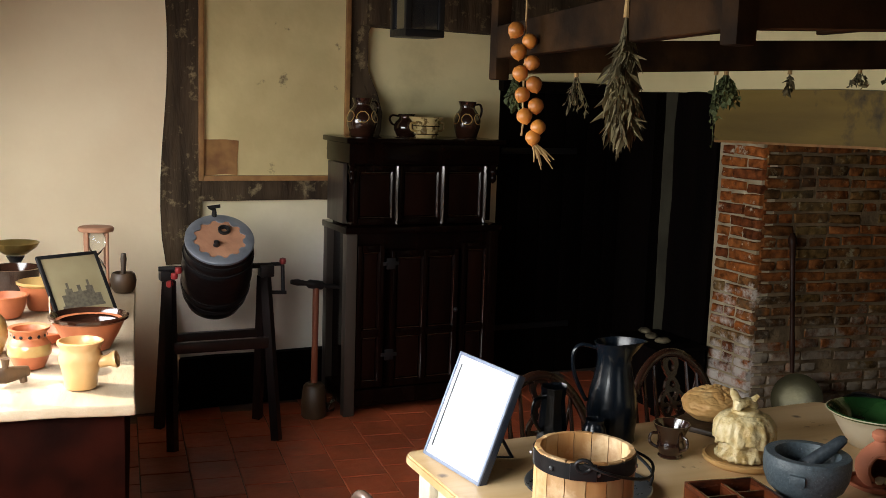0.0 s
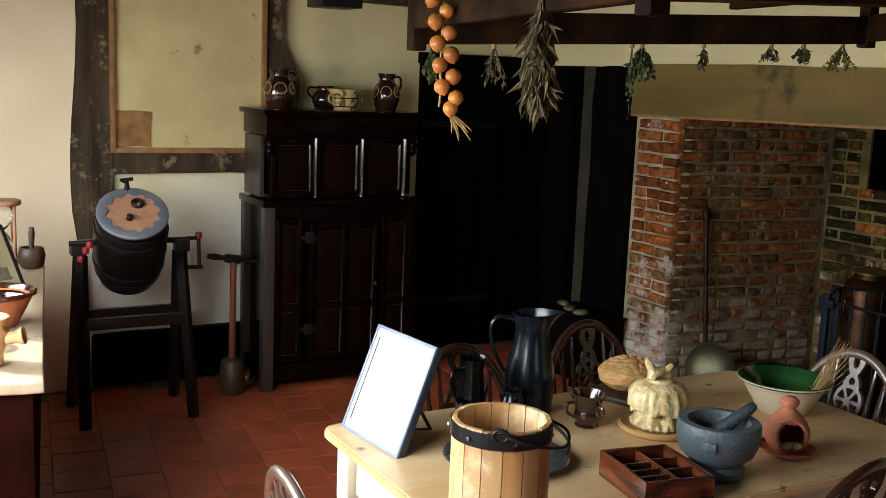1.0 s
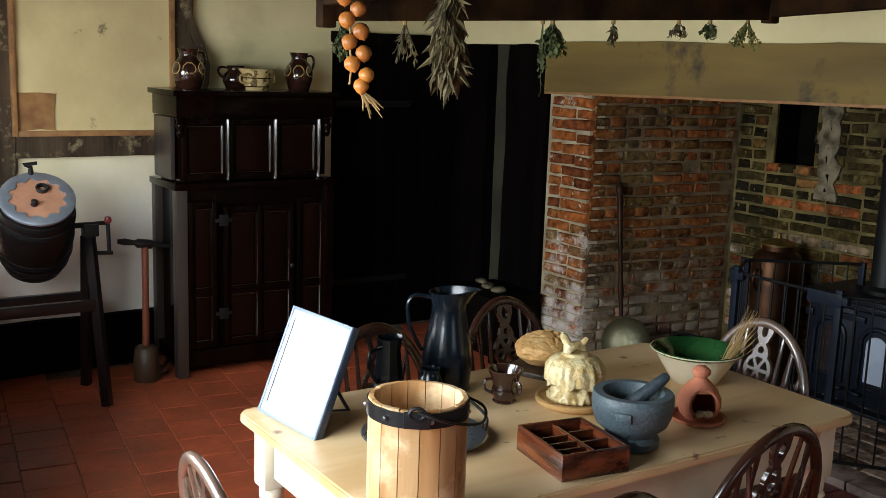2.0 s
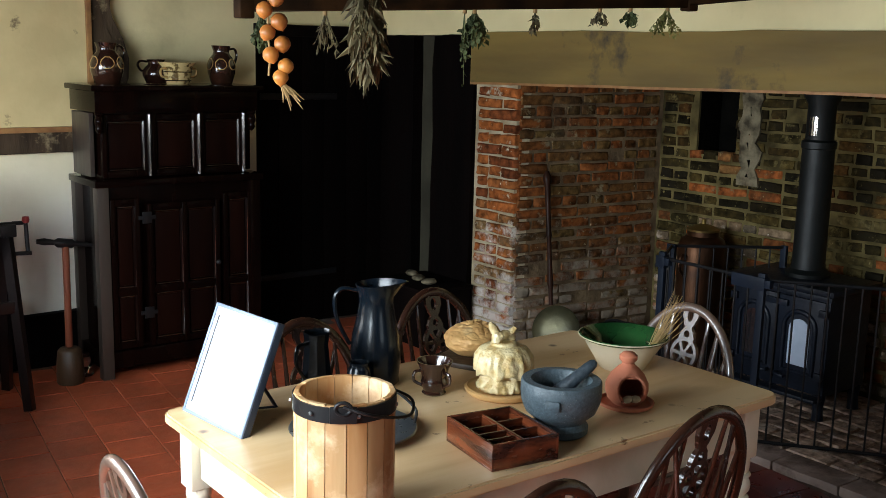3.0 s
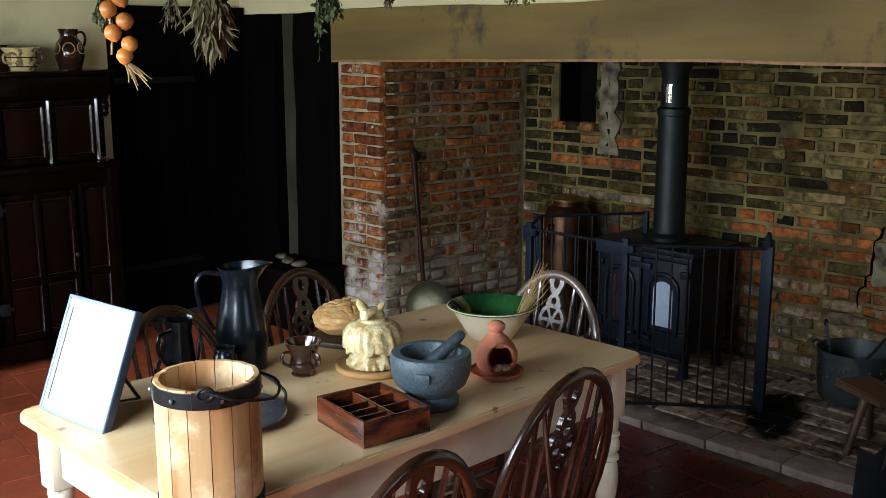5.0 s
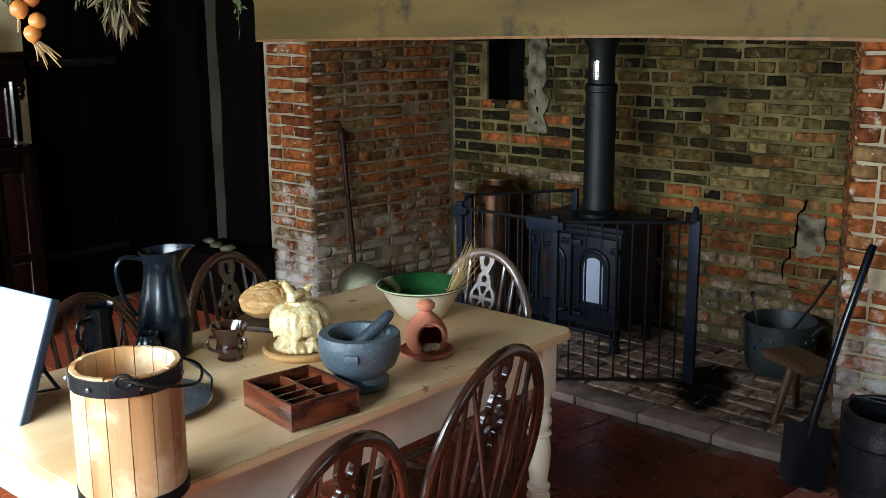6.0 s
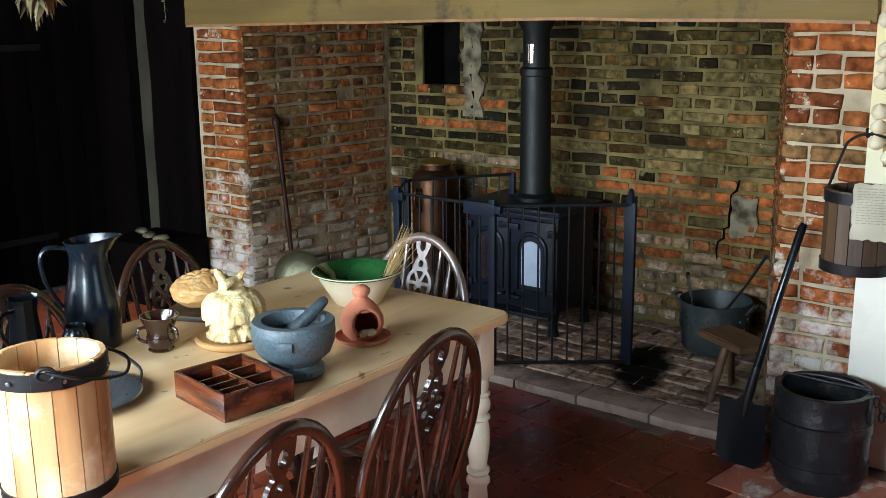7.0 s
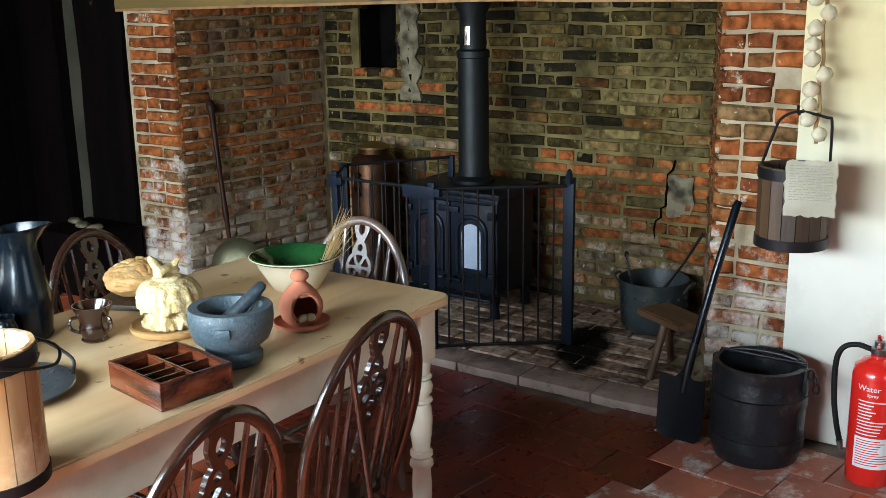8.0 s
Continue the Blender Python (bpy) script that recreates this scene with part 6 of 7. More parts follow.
for k in range(34):
    a = Vector((0.0 + rng.uniform(-.012, .012), rng.uniform(-.012, .012), 0.0))
    b = Vector((0.085 + rng.uniform(-.045, .045), -0.045 + rng.uniform(-.045, .045), 0.185 + rng.uniform(-.07, .035)))
    mid = a.lerp(b, 0.45) + Vector((rng.uniform(-.006, .006), rng.uniform(-.006, .006), 0))
    tube(bm, [a, mid, b], [0.0016, 0.0013, 0.0006], 4)
tagged(part("whisk_head", bm, M["straw"], wk), kind="stuff")
bm = B()
tube(bm, [(0.023 + 0.012 * math.cos(k * 0.6283), -0.006 + 0.012 * math.sin(k * 0.6283), 0.06 + 0.0 * k) for k in range(10)], 0.003, 6, closed=True)
part("binding", bm, M["glass"], wk)

# ---- pots on the press cupboard ----
CT = CH + 0.0005


def glazed_jug(m, h, r, material, label, name="glazed_jug", trails=False):
    ob = jug(name, m, [(0, 0.003), (r * 0.72, 0.0), (r * 0.78, 0.01), (r * 0.98, h * 0.3), (r, h * 0.48), (r * 0.85, h * 0.66), (r * 0.6, h * 0.78), (r * 0.56, h * 0.85), (r * 0.64, h * 0.97), (r * 0.66, h), (r * 0.58, h), (r * 0.5, h * 0.82), (r * 0.7, h * 0.5), (0, h * 0.05)],
               material, label, handle=[(0, r * 0.58, h * 0.9), (0, r * 1.12, h * 0.92), (0, r * 1.32, h * 0.76), (0, r * 1.12, h * 0.55), (0, r * 0.9, h * 0.5)], lip=0.15, handle_r=0.009)
    if trails:
        girth = ((0.25, 0.95), (0.30, 0.98), (0.48, 1.0), (0.66, 0.85), (0.78, 0.60))

        def skin(a, f):
            for (f0, r0), (f1, r1) in zip(girth, girth[1:]):
                if f0 <= f <= f1:
                    rr = r * (r0 + (r1 - r0) * (f - f0) / (f1 - f0))
            return (rr * math.cos(a), rr * math.sin(a), h * f)
        for k in range(6):
            a0 = math.pi * k / 3 + 0.4
            bm = B()
            tube(bm, [skin(a0 + 0.42 * math.sin(2 * math.pi * j / 16), 0.52 + 0.15 * math.cos(2 * math.pi * j / 16) * (1 if j % 2 else 0.9)) for j in range(16)], 0.0026, 6, closed=True)
            part("slip_trail", bm, M["slip_glaze"], ob, "trailed yellow slip loop")
    return ob


glazed_jug(pose(1.845, 5.25, CT, 0, 0, -70), 0.205, 0.083, M["brown_glaze"], "shiny brown glazed jug with slip trails on the cupboard", trails=True)
glazed_jug(pose(2.475, 5.25, CT, 0, 0, -80), 0.205, 0.076, M["brown_glaze"], "dark brown glazed jug with a loop handle on the cupboard", trails=True)
glazed_jug(pose(2.135, 5.33, CT, 0, 0, 60), 0.125, 0.07, M["brown_glaze"], "squat dark glazed pot behind the mottled bowl", "glazed_pot")
yb = thing("porringer", pose(2.20, 5.20, CT, 0, 0, 10), "mottled yellow slipware bowl with two loop handles", "bowl")
bm = B()
lathe(bm, [(0, 0.004), (0.058, 0.0), (0.062, 0.012), (0.072, 0.05), (0.076, 0.085), (0.095, 0.108), (0.097, 0.113), (0.091, 0.113), (0.07, 0.085), (0.05, 0.02), (0, 0.015)], 36)
part("body", bm, M["mottled"], yb)
for s in (-1, 1):
    bm = B()
    tube(bm, [(s * 0.074, -0.01, 0.08), (s * 0.105, -0.012, 0.078), (s * 0.105, -0.012, 0.045), (s * 0.068, -0.01, 0.035)], 0.006, 8)
    part("handle", bm, M["slip_glaze"], yb)
for z in (0.02, 0.065):
    bm = B()
    tube(bm, [((0.066 + z * 0.16) * math.cos(2 * math.pi * k / 24), (0.066 + z * 0.16) * math.sin(2 * math.pi * k / 24), z) for k in range(24)], 0.003, 6, closed=True)
    part("slip_line", bm, M["brown_glaze"], yb)

# ---- end-over-end barrel churn ----
ch = thing("barrel_churn", pose(1.01, 5.0, 0), "dark end-over-end barrel churn on a trestle", "churn")
nrm = Vector((-0.07, -0.62, 0.78)).normalized()
zax = nrm
xax = Vector((1, 0, 0)) - zax * zax.x
xax.normalize()
yax = zax.cross(xax)
rot = Matrix((xax, yax, zax)).transposed().to_4x4()
lid_c = Vector((-0.015, -0.115, 1.003))
BM = Matrix.Translation(lid_c) @ rot
bm = B()
lathe(bm, [(0, -0.44), (0.128, -0.44), (0.138, -0.43), (0.165, -0.32), (0.174, -0.21), (0.168, -0.10), (0.158, -0.02), (0.158, -0.002), (0, -0.002)], 40, BM)
part("barrel", bm, M["churn_wood"], ch)
for z, r in ((-0.36, 0.157), (-0.30, 0.168), (-0.09, 0.169), (-0.04, 0.1625)):
    bm = B()
    lathe(bm, [(r - 0.003, z - 0.012), (r + 0.003, z - 0.012), (r + 0.003, z + 0.012), (r - 0.003, z + 0.012)], 40, BM)
    part("hoop", bm, M["iron"], ch)
bm = B()
inner = [0.118 + 0.008 * (1 if k % 4 < 2 else -1) for k in range(48)]
n = 48
rings = []
for z, rs in ((0.0, [0.165] * n), (0.012, [0.165] * n), (0.016, [0.158] * n), (0.014, inner), (0.003, inner)):
    rings.append([bm.verts.new((rs[k] * math.cos(2 * math.pi * k / n), rs[k] * math.sin(2 * math.pi * k / n), z)) for k in range(n)])
for a, b in zip(rings, rings[1:]):
    for k in range(n):
        bm.faces.new((a[k], a[(k + 1) % n], b[(k + 1) % n], b[k]))
bmesh.ops.transform(bm, matrix=BM, verts=bm.verts[:])
part("lid_ring", bm, M["steel_lid"], ch, "dull grey scalloped lid ring")
bm = B()
lathe(bm, [(0, 0.0085), (0.126, 0.0085), (0.126, 0.0), (0, 0.0)], 36, BM)
part("lid", bm, M["lid_wood"], ch, "pinkish wooden lid")
bm = B()
lathe(bm, [(0.014, 0.009), (0.028, 0.009), (0.03, 0.022), (0.024, 0.026), (0.017, 0.022), (0.014, 0.012)], 20, BM @ Matrix.Translation((0.03, 0.055, 0)))
part("sight_glass", bm, M["iron"], ch)
bm = B()
lathe(bm, [(0.016, 0.009), (0.012, 0.02), (0.014, 0.032), (0.006, 0.038), (0, 0.039)], 14, BM @ Matrix.Translation((-0.022, -0.035, 0)))
part("vent_knob", bm, M["iron"], ch)
bm = B()
tube(bm, [BM @ Vector(p) for p in ((0.0, 0.155, 0.005), (0.0, 0.172, 0.04), (-0.03, 0.18, 0.05), (0.03, 0.18, 0.055))], [0.016, 0.011, 0.009, 0.009], 8)
part("lid_clamp", bm, M["iron"], ch)
for s in (-1, 1):
    bm = B()
    tube(bm, [(s * 0.16, 0.0, 0.855), (s * 0.27, 0.0, 0.855)], 0.014, 10)
    part("trunnion", bm, M["iron"], ch)
    bm = B()
    slab(bm, (s * 0.245 - 0.035, -0.035, 0.80), (s * 0.245 + 0.035, 0.035, 0.86), bevel=0.006)
    part("bearing", bm, M["iron"], ch)
    for sy in (-1, 1):
        bm = B()
        v0, v1 = Vector((s * 0.235, sy * 0.03, 0.80)), Vector((s * 0.255, sy * 0.19, 0.0))
        tube(bm, [v0, v1], [0.036, 0.036], 4, flat=0.8, up=(1, 0, 0))
        part("leg", bm, M["churn_wood"], ch, "near-black painted trestle leg")
for sy in (-1, 1):
    bm = B()
    slab(bm, (-0.25, sy * 0.10 - 0.016, 0.455), (0.25, sy * 0.10 + 0.016, 0.51), bevel=0.005)
    part("cross_rail", bm, M["churn_wood"], ch)
bm = B()
tube(bm, [(0.27, 0, 0.86), (0.33, 0, 0.86)], 0.010, 8)
tube(bm, [(0.33, 0, 0.875), (0.335, 0, 0.72)], 0.010, 8)
tube(bm, [(0.25, -0.02, 0.72), (0.345, -0.02, 0.715)], 0.010, 8)
part("crank", bm, M["iron"], ch)
for p in ((0.33, -0.005, 0.875), (-0.22, -0.06, 0.83), (-0.24, -0.05, 0.79), (-0.205, -0.08, 0.86)):
    bm = B()
    lathe(bm, [(0, -0.018), (0.015, -0.014), (0.018, 0), (0.015, 0.014), (0, 0.018)], 12, Matrix.Translation(p))
    part("red_boss", bm, M["red_iron"], ch, "red painted iron fitting")
bm = B()
tube(bm, [(-0.29, -0.03, 0.862), (-0.2, -0.05, 0.862)], 0.012, 8)
part("latch_bar", bm, M["iron"], ch)

ps = thing("wash_dolly", pose(1.555, 5.12, 0), "wooden wash dolly with a dark cross handle", "dolly")
bm = B()
lathe(bm, [(0, 0.0), (0.062, 0.0), (0.068, 0.01), (0.066, 0.10), (0.058, 0.17), (0.045, 0.185), (0.020, 0.19), (0, 0.19)], 24)
part("foot_block", bm, M["tub_wood"], ps)
bm = B()
tube(bm, [(0, 0, 0.185), (0.002, 0, 0.45), (0.003, 0, 0.705)], [0.019, 0.017, 0.018], 12)
part("shaft", bm, M["red_handle"], ps, "reddish turned shaft")
bm = B()
tube(bm, [(-0.135, 0, 0.742), (-0.10, 0, 0.738), (-0.05, 0, 0.73), (-0.035, 0, 0.727), (0.035, 0, 0.716), (0.05, 0, 0.714), (0.09, 0, 0.708), (0.135, 0, 0.70)], [.012, .018, .013, .024, .024, .012, .014, .008], 12)
part("cross_handle", bm, M["iron"], ps, "dark turned cross handle")
jar_ = jug("glass_jar", pose(1.66, 5.2, 0), [(0, 0.003), (0.035, 0.0), (0.04, 0.01), (0.04, 0.08), (0.025, 0.1), (0.025, 0.115), (0.02, 0.115), (0.035, 0.07), (0, 0.01)], M["glass"], "small clear glass jar on the floor", "jar")

# ---- hanging lantern ----
ln = thing("hanging_lantern", pose(1.875, 4.6, 2.0), "black box lantern with glass sides hanging from the ceiling", "lantern")
bm = B()
slab(bm, (-0.10, -0.10, 0), (0.10, 0.10, 0.035), bevel=0.004)
part("base", bm, M["iron"], ln)
for sx in (-1, 1):
    for sy in (-1, 1):
        bm = B()
        slab(bm, (sx * 0.085 - 0.014, sy * 0.085 - 0.014, 0.035), (sx * 0.085 + 0.014, sy * 0.085 + 0.014, 0.27), bevel=0.002)
        part("corner_post", bm, M["iron"], ln)
for lo, hi in (((-0.07, -0.087, 0.036), (0.07, -0.083, 0.268)), ((-0.07, 0.083, 0.036), (0.07, 0.087, 0.268)), ((-0.087, -0.07, 0.036), (-0.083, 0.07, 0.268)), ((0.083, -0.07, 0.036), (0.087, 0.07, 0.268))):
    bm = B()
    slab(bm, lo, hi)
    part("pane", bm, stove_glass, ln)
bm = B()
slab(bm, (-0.105, -0.105, 0.27), (0.105, 0.105, 0.30), bevel=0.004)
tube(bm, [(0, 0, 0.30), (0, 0, 0.362)], 0.012, 8)
part("top", bm, M["iron"], ln)
# ---- drying rack under the ceiling ----
rk = thing("drying_rack", pose(0, 0, 0), "heavy oak drying frame hanging below the ceiling", "drying rack")
RL, RR, RN = Vector((1.27, 2.58, 1.768)), Vector((2.81, 2.34, 1.850)), Vector((1.08, 1.365, 1.812))
RF = RR + RN - RL


def bar(name, a, b, z0a, z1a, z0b, z1b, thick):
    bm = B()
    d = (b - a)
    d.z = 0
    s = Vector((d.y, -d.x, 0)).normalized() * thick / 2
    vs = []
    for p, z0, z1 in ((a, z0a, z1a), (b, z0b, z1b)):
        for side in (-1, 1):
            for z in (z0, z1):
                q = p + s * side
                vs.append(bm.verts.new((q.x, q.y, z)))
    for f in ((0, 1, 3, 2), (4, 6, 7, 5), (0, 4, 5, 1), (2, 3, 7, 6), (0, 2, 6, 4), (1, 5, 7, 3)):
        bm.faces.new([vs[i] for i in f])
    bmesh.ops.bevel(bm, geom=bm.edges[:], offset=0.003, segments=1, affect="EDGES")
    return part(name, bm, M["rack_wood"], rk)


bar("side_bar", RL, RN, 1.826, 1.915, 1.838, 1.94, 0.035)
bar("long_bar", RL, RR, 1.785, 1.875, 1.862, 1.95, 0.035)
bar("long_bar", RN, RF, 1.838, 1.93, 1.90, 1.99, 0.035)
bar("side_bar", RR, RF, 1.87, 1.955, 1.905, 1.99, 0.035)
for p in (RL, RR, RN, RF):
    bm = B()
    slab(bm, (p.x - 0.022, p.y - 0.022, p.z), (p.x + 0.022, p.y + 0.022, 2.10), bevel=0.006)
    part("corner_post", bm, M["rack_wood"], rk)
    bm = B()
    tube(bm, [(p.x, p.y, 2.10), (p.x, p.y, CEIL)], 0.006, 8)
    part("hanger", bm, M["iron"], rk)
for f in (0.33, 0.66):
    a, b = RL.lerp(RR, f), RN.lerp(RF, f)
    bar("slat", a, b, 1.895 + 0.07 * f, 1.925 + 0.07 * f, 1.90 + 0.07 * f, 1.93 + 0.07 * f, 0.03)


def bunch(name, m, n, length, spread, leaf, material, label, seed, slim=0.3, leaves=5):
    """Stems hanging from a tie, each with small bent leaves."""
    rng = random.Random(seed)
    ob = thing(name, m, label, "herbs", "bunches on the drying rack")
    bm = B()
    for k in range(n):
        a = rng.uniform(0, 2 * math.pi)
        r = spread * math.sqrt(rng.random())
        le = length * rng.uniform(0.55, 1.0)
        end = Vector((r * math.cos(a), r * math.sin(a), -le))
        mid = Vector((end.x * 0.45, end.y * 0.45, -le * 0.5))
        tube(bm, [(0, 0, 0), mid, end], [0.0013, 0.0011, 0.0006], 3)
        for j in range(leaves):
            f = 0.3 + 0.7 * (j + rng.random()) / leaves
            p = mid.lerp(end, (f - 0.5) * 2) if f > 0.5 else Vector((0, 0, 0)).lerp(mid, f * 2)
            d = Vector((rng.uniform(-1, 1), rng.uniform(-1, 1), rng.uniform(-2.6, -0.3) * (2.2 if slim < 0.2 else 1))).normalized()
            side = d.cross(Vector((rng.uniform(-1, 1), rng.uniform(-1, 1), rng.uniform(-1, 1)))).normalized()
            up = d.cross(side)
            L = leaf * rng.uniform(0.6, 1.2)
            q = [p, p + d * L * 0.45 + side * L * slim + up * L * 0.08, p + d * L - up * L * 0.10, p + d * L * 0.45 - side * L * slim + up * L * 0.08]
            vs = [bm.verts.new(v) for v in q]
            bm.faces.new((vs[0], vs[1], vs[2]))
            bm.faces.new((vs[0], vs[2], vs[3]))
    tagged(part("foliage", bm, material, ob), kind="stuff")
    bm = B()
    tube(bm, [(0, 0, -0.012), (0, 0, 0.012), (0, 0, 0.05)], [0.007, 0.006, 0.002], 8)
    part("tie", bm, M["straw"], ob)
    return ob


def on_rack(f, a=RL, b=RR, drop=0.0, za=1.785, zb=1.862):
    p = a.lerp(b, f)
    return pose(p.x, p.y, za + (zb - za) * f - drop)


bunch("dried_herbs", pose(1.12, 1.75, 1.895), 150, 0.25, 0.034, 0.05, M["herb"], "large bunch of brown dried long-leaved herbs", 1, 0.105, 8)
bunch("dried_herbs", on_rack(0.03), 16, 0.11, 0.03, 0.022, M["herb_green"], "small green bunch of herbs beside the onions", 2, 0.35)
bunch("dried_herbs", on_rack(0.15), 14, 0.12, 0.05, 0.026, M["herb"], "sparse trailing dried herb stems", 3, 0.14)
bunch("dried_herbs", on_rack(0.46), 50, 0.10, 0.042, 0.020, M["herb_green"], "leafy dark green bunch of herbs", 4, 0.36, 9)
bunch("dried_herbs", on_rack(0.60), 6, 0.07, 0.012, 0.03, M["herb"], "thin hanging herb sprig", 5, 0.25)
bunch("dried_herbs", on_rack(0.76), 7, 0.06, 0.04, 0.02, M["herb"], "sparse twiggy herb sprig", 6, 0.4)
bunch("dried_herbs", on_rack(0.84), 10, 0.06, 0.03, 0.024, M["herb_green"], "small dark sprig with round leaves", 7, 0.45)
bunch("dried_herbs", on_rack(0.94), 26, 0.10, 0.055, 0.014, M["herb_yellow"], "yellow-green feathery bunch of herbs", 8, 0.4, 7)
bunch("dried_herbs", pose(1.945, 2.475, 1.82), 8, 0.24, 0.012, 0.02, M["herb_green"], "long thin trailing herb stem", 9, 0.35, 7)

on = thing("onion_string", pose(1.168, 2.25, 1.611) @ Matrix.Scale(0.92, 4), "string of orange onions hanging from the rack", "onions")
rng = random.Random(21)
bm = B()
tube(bm, [(0.002 * math.sin(k), 0.002 * math.cos(k * 2), 0.015 + 0.03 * k) for k in range(13)], 0.0032, 6)
part("cord", bm, M["straw"], on)
sdv = Vector((0.909, -0.416, 0))
for k in range(11):
    z = 0.012 + k * 0.0285
    s = 0.0 if k == 0 else (0.017 if k % 2 else -0.017)
    drift = (0.03 - k * 0.0040)
    r = 0.0205 + 0.0025 * rng.random()
    bm = B()
    lathe(bm, [(0, -r * 1.25), (r * 0.12, -r * 1.1), (r * 0.55, -r * 0.85), (r * 0.95, -r * 0.3), (r, 0.05 * r), (r * 0.85, r * 0.55), (r * 0.45, r * 0.88), (r * 0.12, r * 1.0), (0, r)], 20,
          Matrix.Translation(sdv * (s + drift) + Vector((-0.4, -0.9, 0)) * 0.008 * rng.random() + Vector((0, 0, z))) @ pose(0, 0, 0, rng.uniform(-25, 25), rng.uniform(-30, 30), 0))
    part("onion", bm, M["onion"], on)
bm = B()
for k in range(11):
    d = sdv * rng.uniform(-0.01, 0.07) + Vector((0, rng.uniform(-.01, .01), -rng.uniform(0.03, 0.075)))
    tube(bm, [sdv * 0.03 + Vector((0, 0, 0.0)), sdv * 0.03 + d * 0.5 + Vector((0.004, 0, 0)), sdv * 0.03 + d], [0.004, 0.0032, 0.001], 5)
part("dry_tails", bm, M["straw"], on)
# ---- things on the window bench ----
BT = 0.8055
pk = thing("handled_pipkin", pose(0.20, 3.20, BT, 0, 0, -22), "buff glazed pot with a stubby hollow handle", "pot")
bm = B()
lathe(bm, [(0, 0.003), (0.044, 0.0), (0.048, 0.008), (0.051, 0.04), (0.062, 0.082), (0.065, 0.098), (0.058, 0.116), (0.060, 0.128), (0.068, 0.138), (0.068, 0.145), (0.061, 0.147), (0.051, 0.13), (0.056, 0.09), (0.045, 0.015), (0, 0.012)], 36)
part("body", bm, M["buff"], pk)
bm = B()
lathe(bm, [(0.019, 0), (0.018, 0.028), (0.024, 0.040), (0.027, 0.048), (0.026, 0.053), (0.018, 0.053), (0.015, 0.042), (0.012, 0.004), (0.0, 0.003)], 18, Matrix.Translation((0.058, 0, 0.08)) @ pose(0, 0, 0, 0, 78, 0))
part("handle", bm, M["buff"], pk)

bb = thing("large_pancheon", pose(0.275, 3.70, BT), "wide red earthenware pancheon glazed black inside", "bowl")
bm = B()
lathe(bm, [(0, 0.003), (0.070, 0.0), (0.074, 0.006), (0.10, 0.055), (0.122, 0.10), (0.12, 0.105), (0.10, 0.1)], 44)
part("outside", bm, M["redware"], bb)
bm = B()
lathe(bm, [(0.121, 0.10), (0.134, 0.108), (0.136, 0.118), (0.128, 0.121), (0.118, 0.112), (0.095, 0.06), (0.068, 0.012), (0, 0.010)], 44)
part("inside", bm, M["brown_glaze"], bb, "glossy black-brown glaze inside")

jr = thing("slip_jar", pose(0.07, 3.49, BT), "red-brown slip decorated jar with a dotted rim", "jar")
bm = B()
lathe(bm, [(0, 0.003), (0.045, 0.0), (0.05, 0.01), (0.066, 0.05), (0.064, 0.08), (0.05, 0.10), (0.052, 0.115), (0.064, 0.128), (0.064, 0.134), (0.052, 0.13), (0.042, 0.105), (0.055, 0.06), (0, 0.01)], 36)
part("body", bm, M["redware"], jr)
bm = B()
lathe(bm, [(0.067, 0.045), (0.0685, 0.05), (0.0665, 0.075), (0.064, 0.08)], 36)
part("slip_band", bm, M["slip_glaze"], jr)
for k in range(12):
    a = 2 * math.pi * k / 12
    bm = B()
    lathe(bm, [(0.006, 0), (0.004, 0.002), (0, 0.003)], 8, Matrix.Translation((0.0535 * math.cos(a), 0.0535 * math.sin(a), 0.108)) @ Matrix.Rotation(a, 4, "Z") @ pose(0, 0, 0, 0, 90))
    part("dot", bm, M["iron"], jr)

dsh = thing("redware_dish", pose(0.13, 3.86, BT), "shallow red earthenware dish", "dish")
bm = B()
lathe(bm, [(0, 0.002), (0.07, 0.0), (0.09, 0.03), (0.095, 0.036), (0.09, 0.038), (0.068, 0.012), (0, 0.01)], 36)
part("body", bm, M["redware"], dsh)
ctr = thing("wooden_spigot", pose(0.01, 3.30, BT, 0, 0, 20), "small turned wooden spigot lying on the bench", "spigot")
bm = B()
tube(bm, [(-0.06, 0, 0.03), (-0.02, 0, 0.03), (0.03, 0, 0.032), (0.05, 0, 0.033)], [0.02, 0.026, 0.02, 0.016], 14)
tube(bm, [(0.03, -0.0, 0.03), (0.034, -0.004, 0.0)], [0.014, 0.011], 12)
tube(bm, [(-0.02, 0, 0.045), (-0.02, 0, 0.08)], [0.008, 0.013], 10)
part("body", bm, M["tub_wood"], ctr)
glazed_jug(pose(-0.06, 3.72, BT, 0, 0, 150), 0.18, 0.075, M["slip_glaze"], "yellow glazed jug on the window bench")

rb = thing("small_pancheon", pose(0.17, 4.43, BT), "red earthenware bowl glazed yellow inside", "bowl")
bm = B()
lathe(bm, [(0, 0.003), (0.055, 0.0), (0.06, 0.008), (0.09, 0.09), (0.095, 0.10), (0.085, 0.10)], 36)
part("outside", bm, M["redware"], rb)
bm = B()
lathe(bm, [(0.094, 0.10), (0.104, 0.108), (0.105, 0.116), (0.098, 0.118), (0.085, 0.10), (0.05, 0.02), (0, 0.015)], 36)
part("inside", bm, M["slip_glaze"], rb)
jug("glazed_pot", pose(0.02, 4.32, BT), [(0, 0.003), (0.06, 0.0), (0.075, 0.03), (0.085, 0.075), (0.09, 0.085), (0.082, 0.087), (0.07, 0.04), (0, 0.012)], M["redware"], "squat red earthenware pot", "pot")
